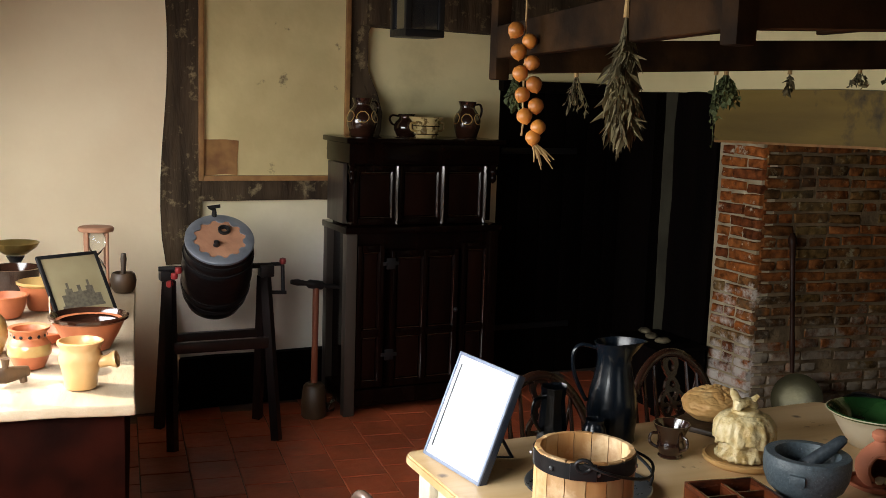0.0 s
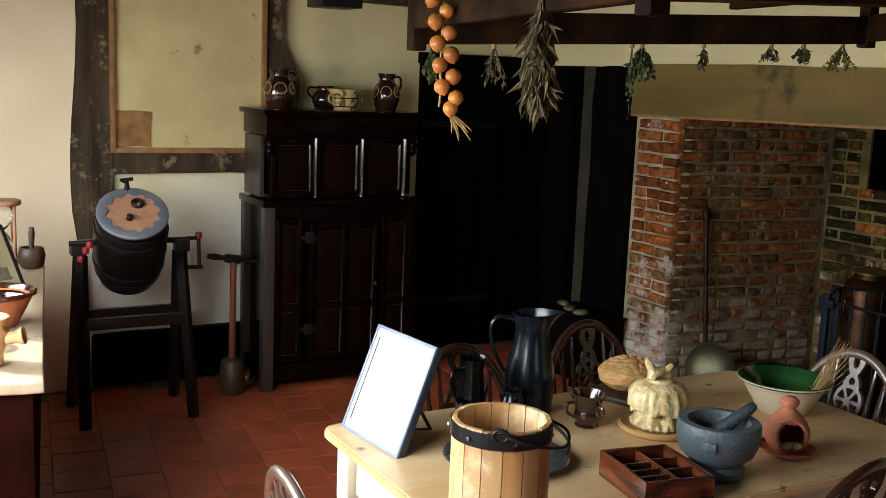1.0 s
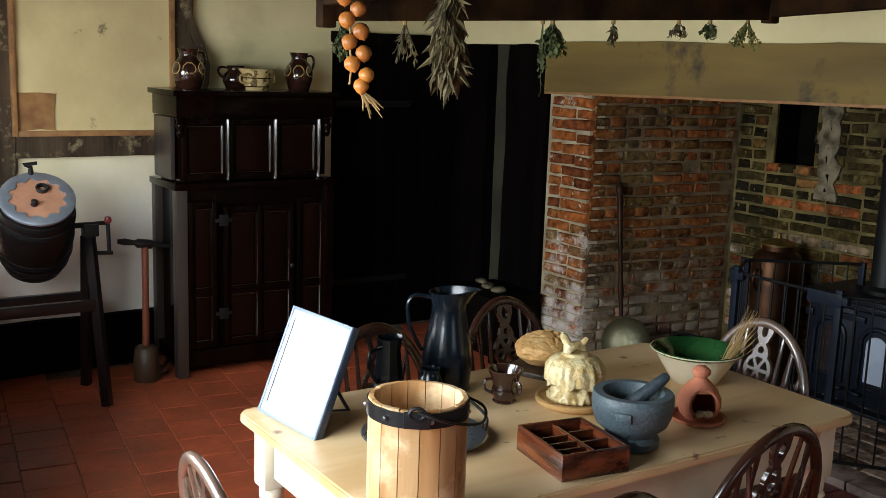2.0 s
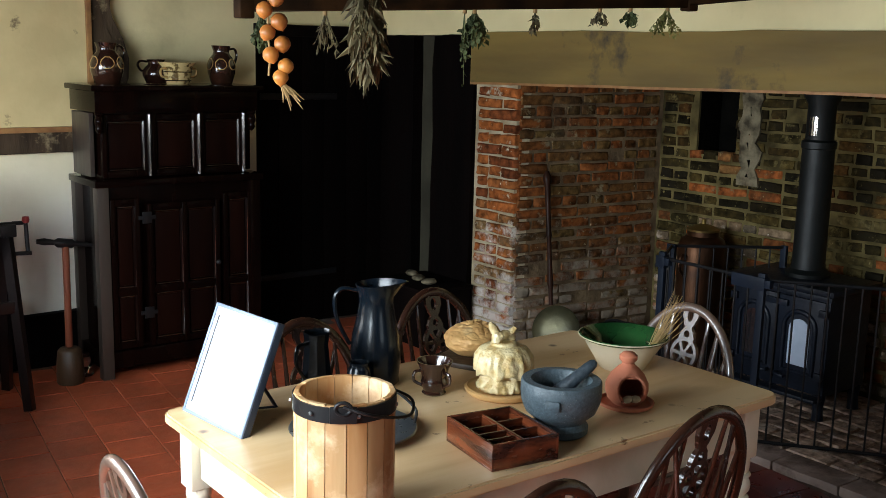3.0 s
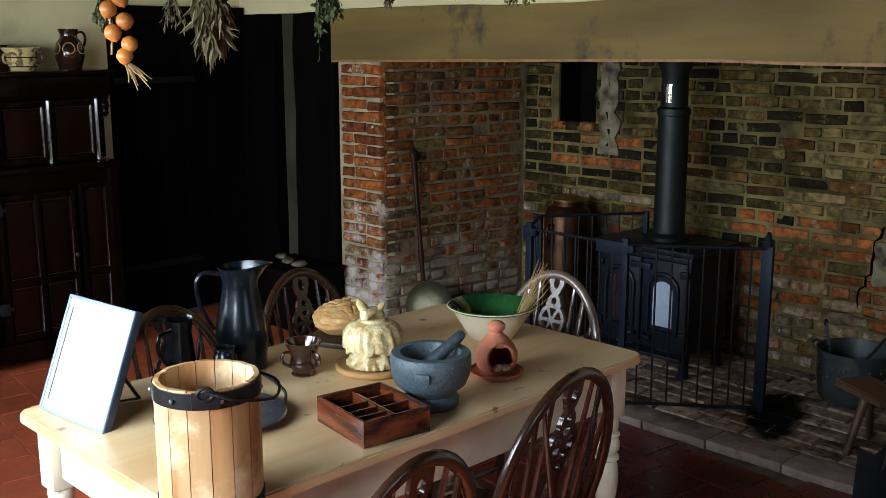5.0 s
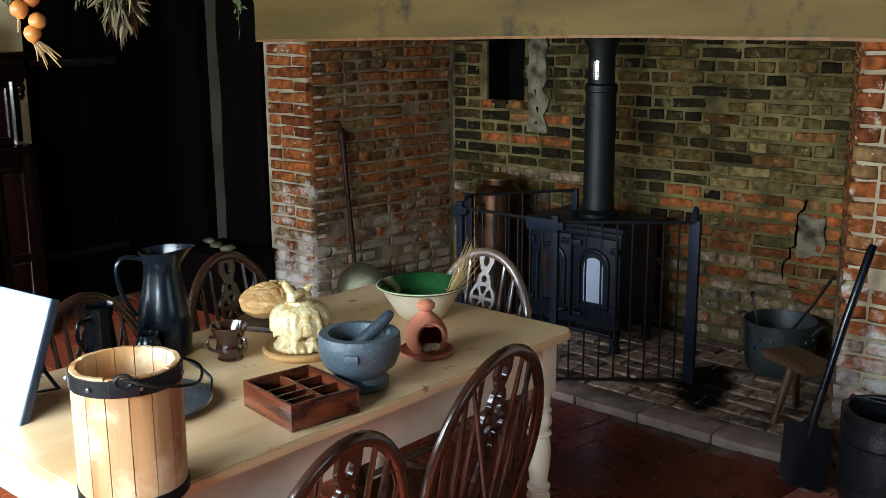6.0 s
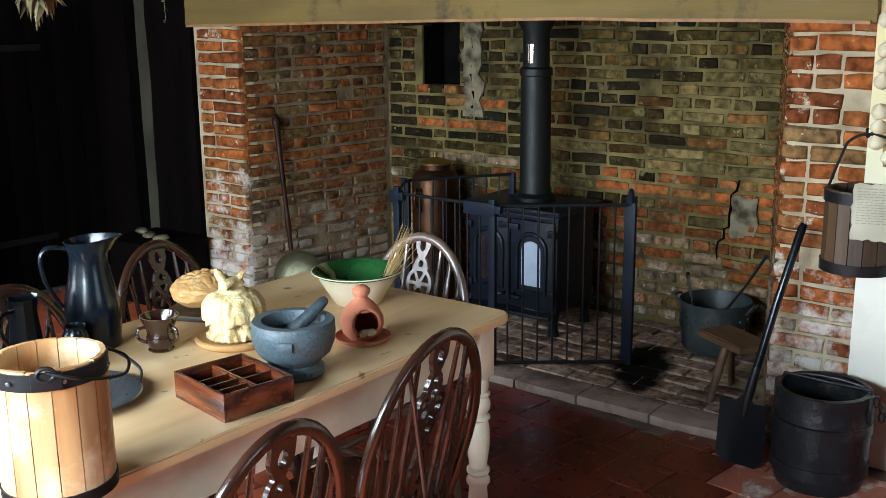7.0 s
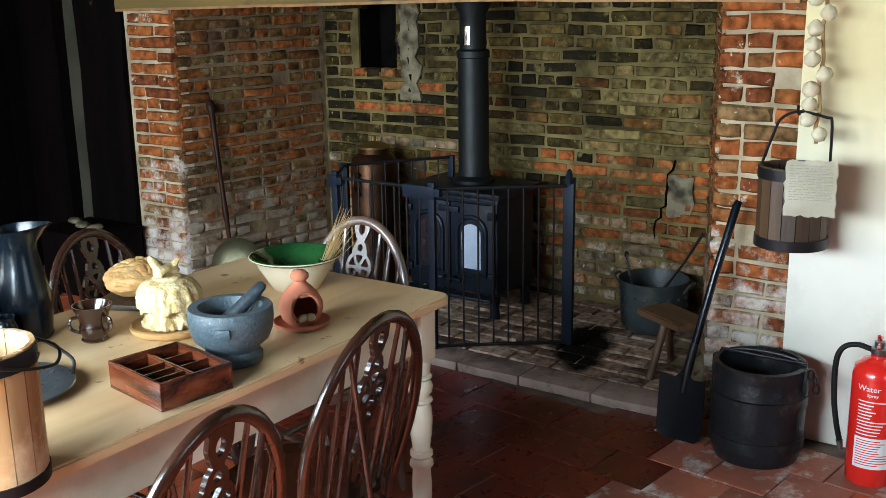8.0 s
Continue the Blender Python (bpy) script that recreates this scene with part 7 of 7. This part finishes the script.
jug("glazed_pot", pose(0.07, 4.72, BT), [(0, 0.003), (0.09, 0.0), (0.10, 0.03), (0.105, 0.10), (0.12, 0.13), (0.112, 0.132), (0.095, 0.09), (0, 0.012)], M["brown_glaze"], "dark glazed crock on the bench", "crock")

sc = thing("brass_scales", pose(0.085, 4.88, BT), "kitchen scales with a shallow brass pan", "scales")
bm = B()
slab(bm, (-0.10, -0.06, 0), (0.10, 0.06, 0.03), bevel=0.008)
tube(bm, [(0, 0, 0.03), (0, 0, 0.12), (0, 0, 0.155)], [0.035, 0.02, 0.04], 14)
part("stand", bm, M["iron"], sc)
bm = B()
lathe(bm, [(0, 0.158), (0.05, 0.165), (0.09, 0.195), (0.103, 0.215), (0.098, 0.217), (0.05, 0.175), (0, 0.168)], 36)
part("pan", bm, M["brass"], sc)
hg = thing("hourglass", pose(0.43, 4.90, BT), "wooden framed hourglass standing on the bench", "hourglass")
for z in (0.0, 0.255):
    bm = B()
    lathe(bm, [(0, z), (0.075, z), (0.08, z + 0.006), (0.08, z + 0.016), (0.074, z + 0.022), (0, z + 0.022)], 32)
    part("disc", bm, M["lid_wood"], hg)
for k in range(4):
    a = math.pi / 4 + k * math.pi / 2
    bm = B()
    tube(bm, [(0.062 * math.cos(a), 0.062 * math.sin(a), 0.022), (0.062 * math.cos(a), 0.062 * math.sin(a), 0.255)], 0.0075, 10)
    part("pillar", bm, M["lid_wood"], hg)
bm = B()
lathe(bm, [(0.03, 0.023), (0.042, 0.05), (0.042, 0.085), (0.02, 0.125), (0.005, 0.139), (0.02, 0.153), (0.042, 0.19), (0.042, 0.225), (0.03, 0.254)], 26)
part("bulb", bm, M["glass"], hg, "clear glass bulbs")
bm = B()
lathe(bm, [(0, 0.025), (0.028, 0.025), (0.038, 0.05), (0.03, 0.062), (0, 0.08)], 22)
part("sand", bm, M["white_clay"], hg)
wm = thing("wooden_mortar", pose(0.525, 4.72, BT), "small brown wooden mortar", "mortar")
bm = B()
lathe(bm, [(0, 0.0), (0.04, 0.0), (0.052, 0.02), (0.058, 0.055), (0.05, 0.085), (0.044, 0.09), (0.04, 0.084), (0.045, 0.05), (0, 0.03)], 28)
part("bowl", bm, M["tub_wood"], wm)
wp2 = thing("wooden_pestle", pose(0.525, 4.72, BT + 0.031), "turned wooden pestle standing in its mortar", "pestle")
bm = B()
tube(bm, [(0, 0, 0), (0, 0, 0.05), (0.001, 0, 0.08), (0.002, 0, 0.12), (0.002, 0, 0.145)], [0.016, 0.012, 0.011, 0.014, 0.010], 12)
part("shaft", bm, M["tub_wood"], wp2)

pf = thing("framed_print", Matrix.Translation((0.325, 4.08, BT)) @ pose(0, 0, 0, 0, 0, 26), "black framed engraving of a large house leaning back", "picture frame")
PL = Matrix.Rotation(radians(-34), 4, "X")
w2, h2 = 0.130, 0.31
for lo, hi in (((-w2, 0, 0), (-w2 + 0.014, 0.014, h2)), ((w2 - 0.014, 0, 0), (w2, 0.014, h2)), ((-w2 + 0.014, 0, 0), (w2 - 0.014, 0.014, 0.014)), ((-w2 + 0.014, 0, h2 - 0.014), (w2 - 0.014, 0.014, h2))):
    bm = B()
    slab(bm, lo, hi, PL, bevel=0.002)
    part("moulding", bm, M["rubber"], pf)
bm = B()
slab(bm, (-w2 + 0.014, 0.004, 0.014), (w2 - 0.014, 0.010, h2 - 0.014), PL)
part("print", bm, mat("foxed_paper", (0.34, 0.29, 0.17), (0.27, 0.22, 0.12), rough=0.4, scale=6, bump=0.0, coat=0.3), pf, "yellowed engraving paper")
ink = mat("engraving_ink", (0.07, 0.06, 0.045), (0.14, 0.12, 0.08), rough=0.7, scale=70, bump=0.0)
bm = B()
for x0, x1, z0, z1 in ((-0.06, -0.03, 0.09, 0.16), (-0.03, 0.03, 0.09, 0.145), (0.03, 0.06, 0.09, 0.165), (-0.05, -0.04, 0.16, 0.185), (0.04, 0.05, 0.165, 0.19), (-0.006, 0.008, 0.145, 0.172), (-0.08, -0.06, 0.09, 0.135), (0.06, 0.085, 0.09, 0.13), (-0.09, 0.09, 0.078, 0.09)):
    slab(bm, (x0, 0.0026, z0), (x1, 0.0038, z1), PL)
part("engraving", bm, ink, pf)
bm = B()
tube(bm, [(-0.134, 0.075, 0.115), (-0.142, 0.06, 0.07), (-0.15, 0.03, 0.004)], 0.003, 6)
part("wire_loop", bm, M["garlic"], pf)
bm = B()
tube(bm, [(0.0, 0.15, 0.2), (0.02, 0.22, 0.004)], 0.006, 6)
part("easel_wire", bm, M["garlic"], pf)

# low things in the dark corner by the hearth post
lc = thing("low_chest", pose(3.50, 4.72, 0), "low dark oak chest in the corner by the hearth", "chest")
bm = B()
slab(bm, (-0.17, -0.22, 0.04), (0.16, 0.22, 0.36), bevel=0.006)
part("body", bm, M["door_wood"], lc)
bm = B()
slab(bm, (-0.185, -0.235, 0.362), (0.165, 0.235, 0.385), bevel=0.006)
part("lid", bm, M["door_wood"], lc)
for sx in (-0.14, 0.12):
    for sy in (-0.19, 0.19):
        bm = B()
        slab(bm, (sx - 0.02, sy - 0.02, 0), (sx + 0.02, sy + 0.02, 0.04))
        part("foot", bm, M["door_wood"], lc)
rng = random.Random(5)
for k, (x, y) in enumerate(((3.45, 4.62), (3.46, 4.74), (3.50, 4.86))):
    st = thing("pale_stone", pose(x, y, 0.3865, 0, 0, 40 * k), "pale rounded stone lying on the chest", "stone")
    bm = B()
    bmesh.ops.create_icosphere(bm, subdivisions=3, radius=1)
    for v in bm.verts:
        c = v.co.copy()
        g_ = 1 + 0.2 * noise.noise(c * 1.5 + Vector((k, 0, 0)))
        v.co = Vector((c.x * 0.05 * g_, c.y * 0.035 * g_, 0.018 + c.z * 0.018))
    part("pebble", bm, M["grey_lime"], st, smooth=60)

# ---- bricks ----
def brick_meshes(length, height, depth, material, count, seed, worn=1.0):
    """Old hand-made bricks with ragged rounded edges; their front looks to -y."""
    out = []
    rng = random.Random(seed)
    for k in range(count):
        bm = B()

        def j(a):
            return rng.uniform(-a, a) * worn

        def ring(inset, y, jx, jz, jy):
            i = inset
            pts = ((i, i), (length * 0.5, i * 0.7), (length - i, i), (length - i * 0.7, height * 0.5),
                   (length - i, height - i), (length * 0.5, height - i * 0.7), (i, height - i), (i * 0.7, height * 0.5))
            return [bm.verts.new((x + j(jx), y + j(jy), z + j(jz))) for x, z in pts]
        chip = rng.uniform(0.006, 0.012)
        rings = [ring(0.0, depth, 0, 0, 0), ring(0.001, 0.010, 0.004, 0.0035, 0), ring(chip, 0.0, 0.005, 0.0035, 0.004)]
        for p, q in zip(rings, rings[1:]):
            for a in range(8):
                b = (a + 1) % 8
                bm.faces.new((p[a], p[b], q[b], q[a]))
        f = rings[2]
        bm.faces.new((f[0], f[1], f[5], f[6], f[7]))
        bm.faces.new((f[1], f[2], f[3], f[4], f[5]))
        out.append(mesh_of("brick", bm, material, 50))
    return out


def lay(parent, origin, along, into, width, height, meshes_long, meshes_short, seed, skip=None, course=0.0635, pick=None, proud=0.0075):
    """Courses of bricks on a wall face; along runs with the wall and into points into it."""
    rng = random.Random(seed)
    u, w = Vector(along).normalized(), Vector(into).normalized()
    base = Matrix((u, w, Vector((0, 0, 1)))).transposed().to_4x4()
    rows = int(height / course)
    for r in range(rows):
        x = 0.0
        pattern = rng.random() < 0.35
        first = True
        while x < width - 0.02:
            short = (first and r % 2) or (rng.random() < (0.85 if pattern else 0.12))
            L = 0.1025 if short else 0.213
            L *= rng.uniform(0.94, 1.05)
            L = min(L, width - x)
            if width - x - L < 0.05:
                L = width - x
            first = False
            z = r * course + 0.009 * noise.noise(Vector((x * 2 + seed, r * 0.3, 0)))
            sets = pick(x, z, rng) if pick else (meshes_long, meshes_short)
            me = rng.choice(sets[1] if short else sets[0])
            full = 0.1025 if short else 0.213
            if not (skip and skip(x + L / 2, z + 0.03, rng)):
                ob = new("brick", me)
                ob.parent = parent
                p = Vector(origin) + u * x + Vector((0, 0, z + 0.005)) - w * (proud + rng.uniform(-0.0025, 0.0025))
                ob.matrix_basis = Matrix.Translation(p) @ base @ Matrix.Rotation(radians(rng.uniform(-1.6, 1.6)), 4, "Y") @ Matrix.Diagonal(((L - 0.010) / full, 1, rng.uniform(0.94, 1.07), 1))
            x += L


RL_, RS_ = brick_meshes(0.213, 0.0525, 0.05, M["brick"], 6, 1), brick_meshes(0.1025, 0.0525, 0.05, M["brick"], 5, 2)
SL_, SS_ = brick_meshes(0.213, 0.0525, 0.05, M["soot_brick"], 6, 3), brick_meshes(0.1025, 0.0525, 0.05, M["soot_brick"], 5, 4)
OL_, OS_ = brick_meshes(0.213, 0.0525, 0.05, M["olive_brick"], 6, 21), brick_meshes(0.1025, 0.0525, 0.05, M["olive_brick"], 5, 22)
BL_, BS_ = brick_meshes(0.213, 0.0525, 0.05, M["back_brick"], 6, 23), brick_meshes(0.1025, 0.0525, 0.05, M["back_brick"], 5, 24)
GL_, GS_ = brick_meshes(0.213, 0.0525, 0.05, M["limed_brick"], 6, 27), brick_meshes(0.1025, 0.0525, 0.05, M["limed_brick"], 5, 28)
TL_, TS_ = brick_meshes(0.213, 0.0525, 0.05, M["tan_brick"], 6, 25), brick_meshes(0.1025, 0.0525, 0.05, M["tan_brick"], 5, 26)
ML_, MS_ = brick_meshes(0.213, 0.0525, 0.05, M["side_brick"], 6, 5), brick_meshes(0.1025, 0.0525, 0.05, M["side_brick"], 5, 6)


def niche(x, z, rng):
    # the dark recess in the back wall and a few bricks lost above it
    return 0.22 < x < 0.57 and 1.115 < z < 1.55 or rng.random() < 0.012


def smoked(x, z, rng):
    # soot to one side of the flue, red brick low down, tan brick towards the open end
    r = rng.random()
    edge = 0.07 * noise.noise(Vector((x * 3.1, z * 4.3, 2.0)))
    if x < 0.95:
        if 0.2 < x < 0.80 and 0.88 < z < 1.12 and r < 0.55:
            return BL_, BS_
        if z < 0.75:
            return (GL_, GS_) if r < 0.5 else (BL_, BS_) if r < 0.7 else (OL_, OS_)
        return (SL_, SS_) if r < 0.80 else (OL_, OS_)
    if z + edge < 0.36:
        return (GL_, GS_) if r < 0.78 else (BL_, BS_)
    if z + edge > 1.28:
        return (SL_, SS_) if r < 0.45 else (OL_, OS_)
    if z + edge < 0.62 + 0.16 * (x - 1.0):
        return (BL_, BS_) if r < 0.66 else (TL_, TS_) if r < 0.84 else (SL_, SS_)
    if 1.25 < x + edge < 1.72 and z > 0.85:
        return (SL_, SS_) if r < 0.55 else (OL_, OS_)
    if x + edge > 1.72:
        return (TL_, TS_) if r < 0.74 else (BL_, BS_) if r < 0.84 and z < 1.2 else (OL_, OS_)
    return (OL_, OS_) if r < 0.55 else (TL_, TS_) if r < 0.85 else (SL_, SS_)


lay(shell, (4.73, 4.05, 0.05), (0, -1, 0), (1, 0, 0), 2.36, 1.62, SL_, SS_, 11, niche, pick=smoked)
side = Vector((1.04, -0.146, 0)).normalized()
lay(shell_l, (FIRE_X + 0.03, 4.203, 0.03), side, (0.14, 0.99, 0), 0.985, 1.60, ML_, MS_, 12, lambda x, z, rng: rng.random() < 0.02, proud=0.005)
lay(shell_l, (FIRE_X + 0.006, 4.532, 0.0), (0, -1, 0), (1, 0, 0), 0.337, 1.60, RL_, RS_, 13, proud=0.005)
lay(shell_r, (FIRE_X + 0.006, 1.315, 0.0), (0, -1, 0), (1, 0, 0), 0.31, 1.62, RL_, RS_, 14, lambda x, z, rng: rng.random() < 0.03, proud=0.005)
rs = Vector((1.03, 0.405, 0)).normalized()
lay(shell_r, (FIRE_X + 0.135, 1.349, 0.03), rs, (0.366, -0.93, 0), 0.95, 1.62, ML_, MS_, 15, proud=0.005)
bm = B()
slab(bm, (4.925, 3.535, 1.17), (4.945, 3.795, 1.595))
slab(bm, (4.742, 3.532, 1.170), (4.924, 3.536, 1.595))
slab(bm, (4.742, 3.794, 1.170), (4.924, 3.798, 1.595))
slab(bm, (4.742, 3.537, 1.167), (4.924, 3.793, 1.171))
structure("hearth_recess", bm, M["dead_black"], "black-lined recess in the back of the hearth", "recess")

bm = B()
slab(bm, (4.712, 3.375, 1.02), (4.735, 3.50, 1.54))
bmesh.ops.subdivide_edges(bm, edges=bm.edges[:], cuts=10, use_grid_fill=True)
for v in bm.verts:
    e_ = 1 if v.co.y > 3.44 else -1
    v.co.y += e_ * 0.055 * noise.noise(Vector((e_ * 3.0, 0, v.co.z * 13))) - 0.03 * (1.54 - v.co.z) * 0.5
    v.co.x += 0.006 * noise.noise(v.co * 18)
structure("lime_patch", bm, M["grey_lime"], "ragged pale lime patch on the sooty bricks", "patch")

bm = B()
slab(bm, (4.714, 1.775, 0.53), (4.735, 1.90, 0.73))
bmesh.ops.subdivide_edges(bm, edges=bm.edges[:], cuts=9, use_grid_fill=True)
shake(bm, 0.022, 14.0, 4.0)
structure("lime_patch", bm, M["grey_lime"], "crumbling pale lime patch beside the crack", "patch")

bm = B()
crack = [(-0.045, 0.02), (-0.034, 0.07), (-0.008, 0.095), (-0.012, 0.15), (-0.004, 0.19), (-0.006, 0.25), (0.020, 0.265), (0.018, 0.31), (0.045, 0.33), (0.052, 0.37), (0.046, 0.42)]
tube(bm, [(4.719, 1.915 + y, 0.83 - z) for y, z in crack], [0.003, 0.006, 0.004, 0.008, 0.005, 0.007, 0.004, 0.006, 0.004, 0.005, 0.002], 6)
structure("wall_crack", bm, M["dead_black"], "dark stepped crack in the sooty brickwork", "crack")

# hearth paving and kerb
HL_ = brick_meshes(0.213, 0.100, 0.03, M["hearth"], 6, 7, 0.6)
rng = random.Random(31)
for i in range(9):
    x = 3.765 + i * 0.108
    y = 1.36 + (0.11 if i % 2 else 0) + 0.36 * max(0, (x - 3.7)) * 1.0
    y_end = 4.19 - 0.14 * (x - 3.7)
    while y < y_end - 0.05:
        L = min(0.213, y_end - y)
        ob = new("paver", rng.choice(HL_))
        ob.parent = hearth
        # front of the mesh (-y) turned to look up, its length along the wall
        ob.matrix_basis = Matrix.Translation((x, y, 0.034 + rng.uniform(-0.003, 0.003))) @ Matrix(((0, 0, 1, 0), (1, 0, 0, 0), (0, -1, 0, 0), (0, 0, 0, 1))) @ Matrix.Diagonal(((L - 0.008) / 0.213, 1, 1, 1))
        y += L
y = 1.33
while y < 4.15:
    L = rng.uniform(0.28, 0.42)
    L = min(L, 4.2 - y)
    bm = B()
    slab(bm, (3.592, y + 0.003, -0.006), (3.760, y + L - 0.003, 0.034 + rng.uniform(-0.004, 0.003)), bevel=0.008)
    bmesh.ops.subdivide_edges(bm, edges=[e for e in bm.edges if e.calc_length() > 0.09], cuts=4)
    shake(bm, 0.006, 9.0, y)
    part("kerb_stone", bm, M["kerb"], hearth)
    y += L

# ---- floor tiles ----
TROT = Matrix.Rotation(radians(-7.3), 4, "Z")
T_ = 0.2185


def tile_mesh(k, s=T_, material=None):
    rng = random.Random(50 + k)
    bm = B()
    g = 0.0022
    j = lambda a=0.0012: rng.uniform(-a, a)
    c = 0.0025
    lo = [bm.verts.new((x, y, -0.012)) for x, y in ((g, g), (s - g, g), (s - g, s - g), (g, s - g))]
    md = [bm.verts.new((x + j(), y + j(), -0.0025)) for x, y in ((g, g), (s - g, g), (s - g, s - g), (g, s - g))]
    hi = [bm.verts.new((x + j(), y + j(), j(0.0006))) for x, y in ((g + c, g + c), (s - g - c, g + c), (s - g - c, s - g - c), (g + c, s - g - c))]
    for a in range(4):
        b = (a + 1) % 4
        bm.faces.new((lo[a], lo[b], md[b], md[a]))
        bm.faces.new((md[a], md[b], hi[b], hi[a]))
    bm.faces.new(hi)
    return mesh_of("tile", bm, material or M["tile"])


tiles = [tile_mesh(k) for k in range(6)]
waxed_shaded = [tile_mesh(k, T_, M["shaded_waxed_tile"]) for k in range(10, 14)]
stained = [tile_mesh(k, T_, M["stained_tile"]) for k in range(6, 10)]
rng = random.Random(77)
floor_ob = bpy.data.objects["floor"]
rest = B()
for i in range(-14, 26):
    shift = 0.5 * T_ if i % 2 else 0.0
    for k in range(-16, 32):
        loc = TROT @ Vector((0.2 + i * T_, 0.1 + k * T_ + shift, 0))
        mid = TROT @ Vector((0.2 + i * T_ + T_ / 2, 0.1 + k * T_ + shift + T_ / 2, 0))
        if not (-0.55 < mid.x < (3.60 if 1.33 < mid.y < 4.2 else 3.68) and -2.05 < mid.y < 5.42):
            continue
        m_ = Matrix.Translation((loc.x, loc.y, rng.uniform(-0.0012, 0.0012))) @ TROT @ Matrix.Rotation(radians(rng.uniform(-0.3, 0.3)), 4, "Z")
        if mid.y > 0.62 and not (mid.y < 1.4 and mid.x < 2.2) and not (mid.x < 0.3 and mid.y < 5):
            ob = new("tile", rng.choice(stained if mid.x > 2.75 and mid.y < 1.30 else waxed_shaded if mid.x > 2.5 and mid.y < 4.1 else tiles))
            ob.parent = floor_ob
            ob.matrix_basis = m_
        else:
            c = 0.003
            q = [m_ @ Vector(p) for p in ((c, c, 0), (T_ - c, c, 0), (T_ - c, T_ - c, 0), (c, T_ - c, 0))]
            rest.faces.new([rest.verts.new(p) for p in q])
ob = part("far_tiles", rest, M["tile"], floor_ob)
tagged(ob, kind="stuff")
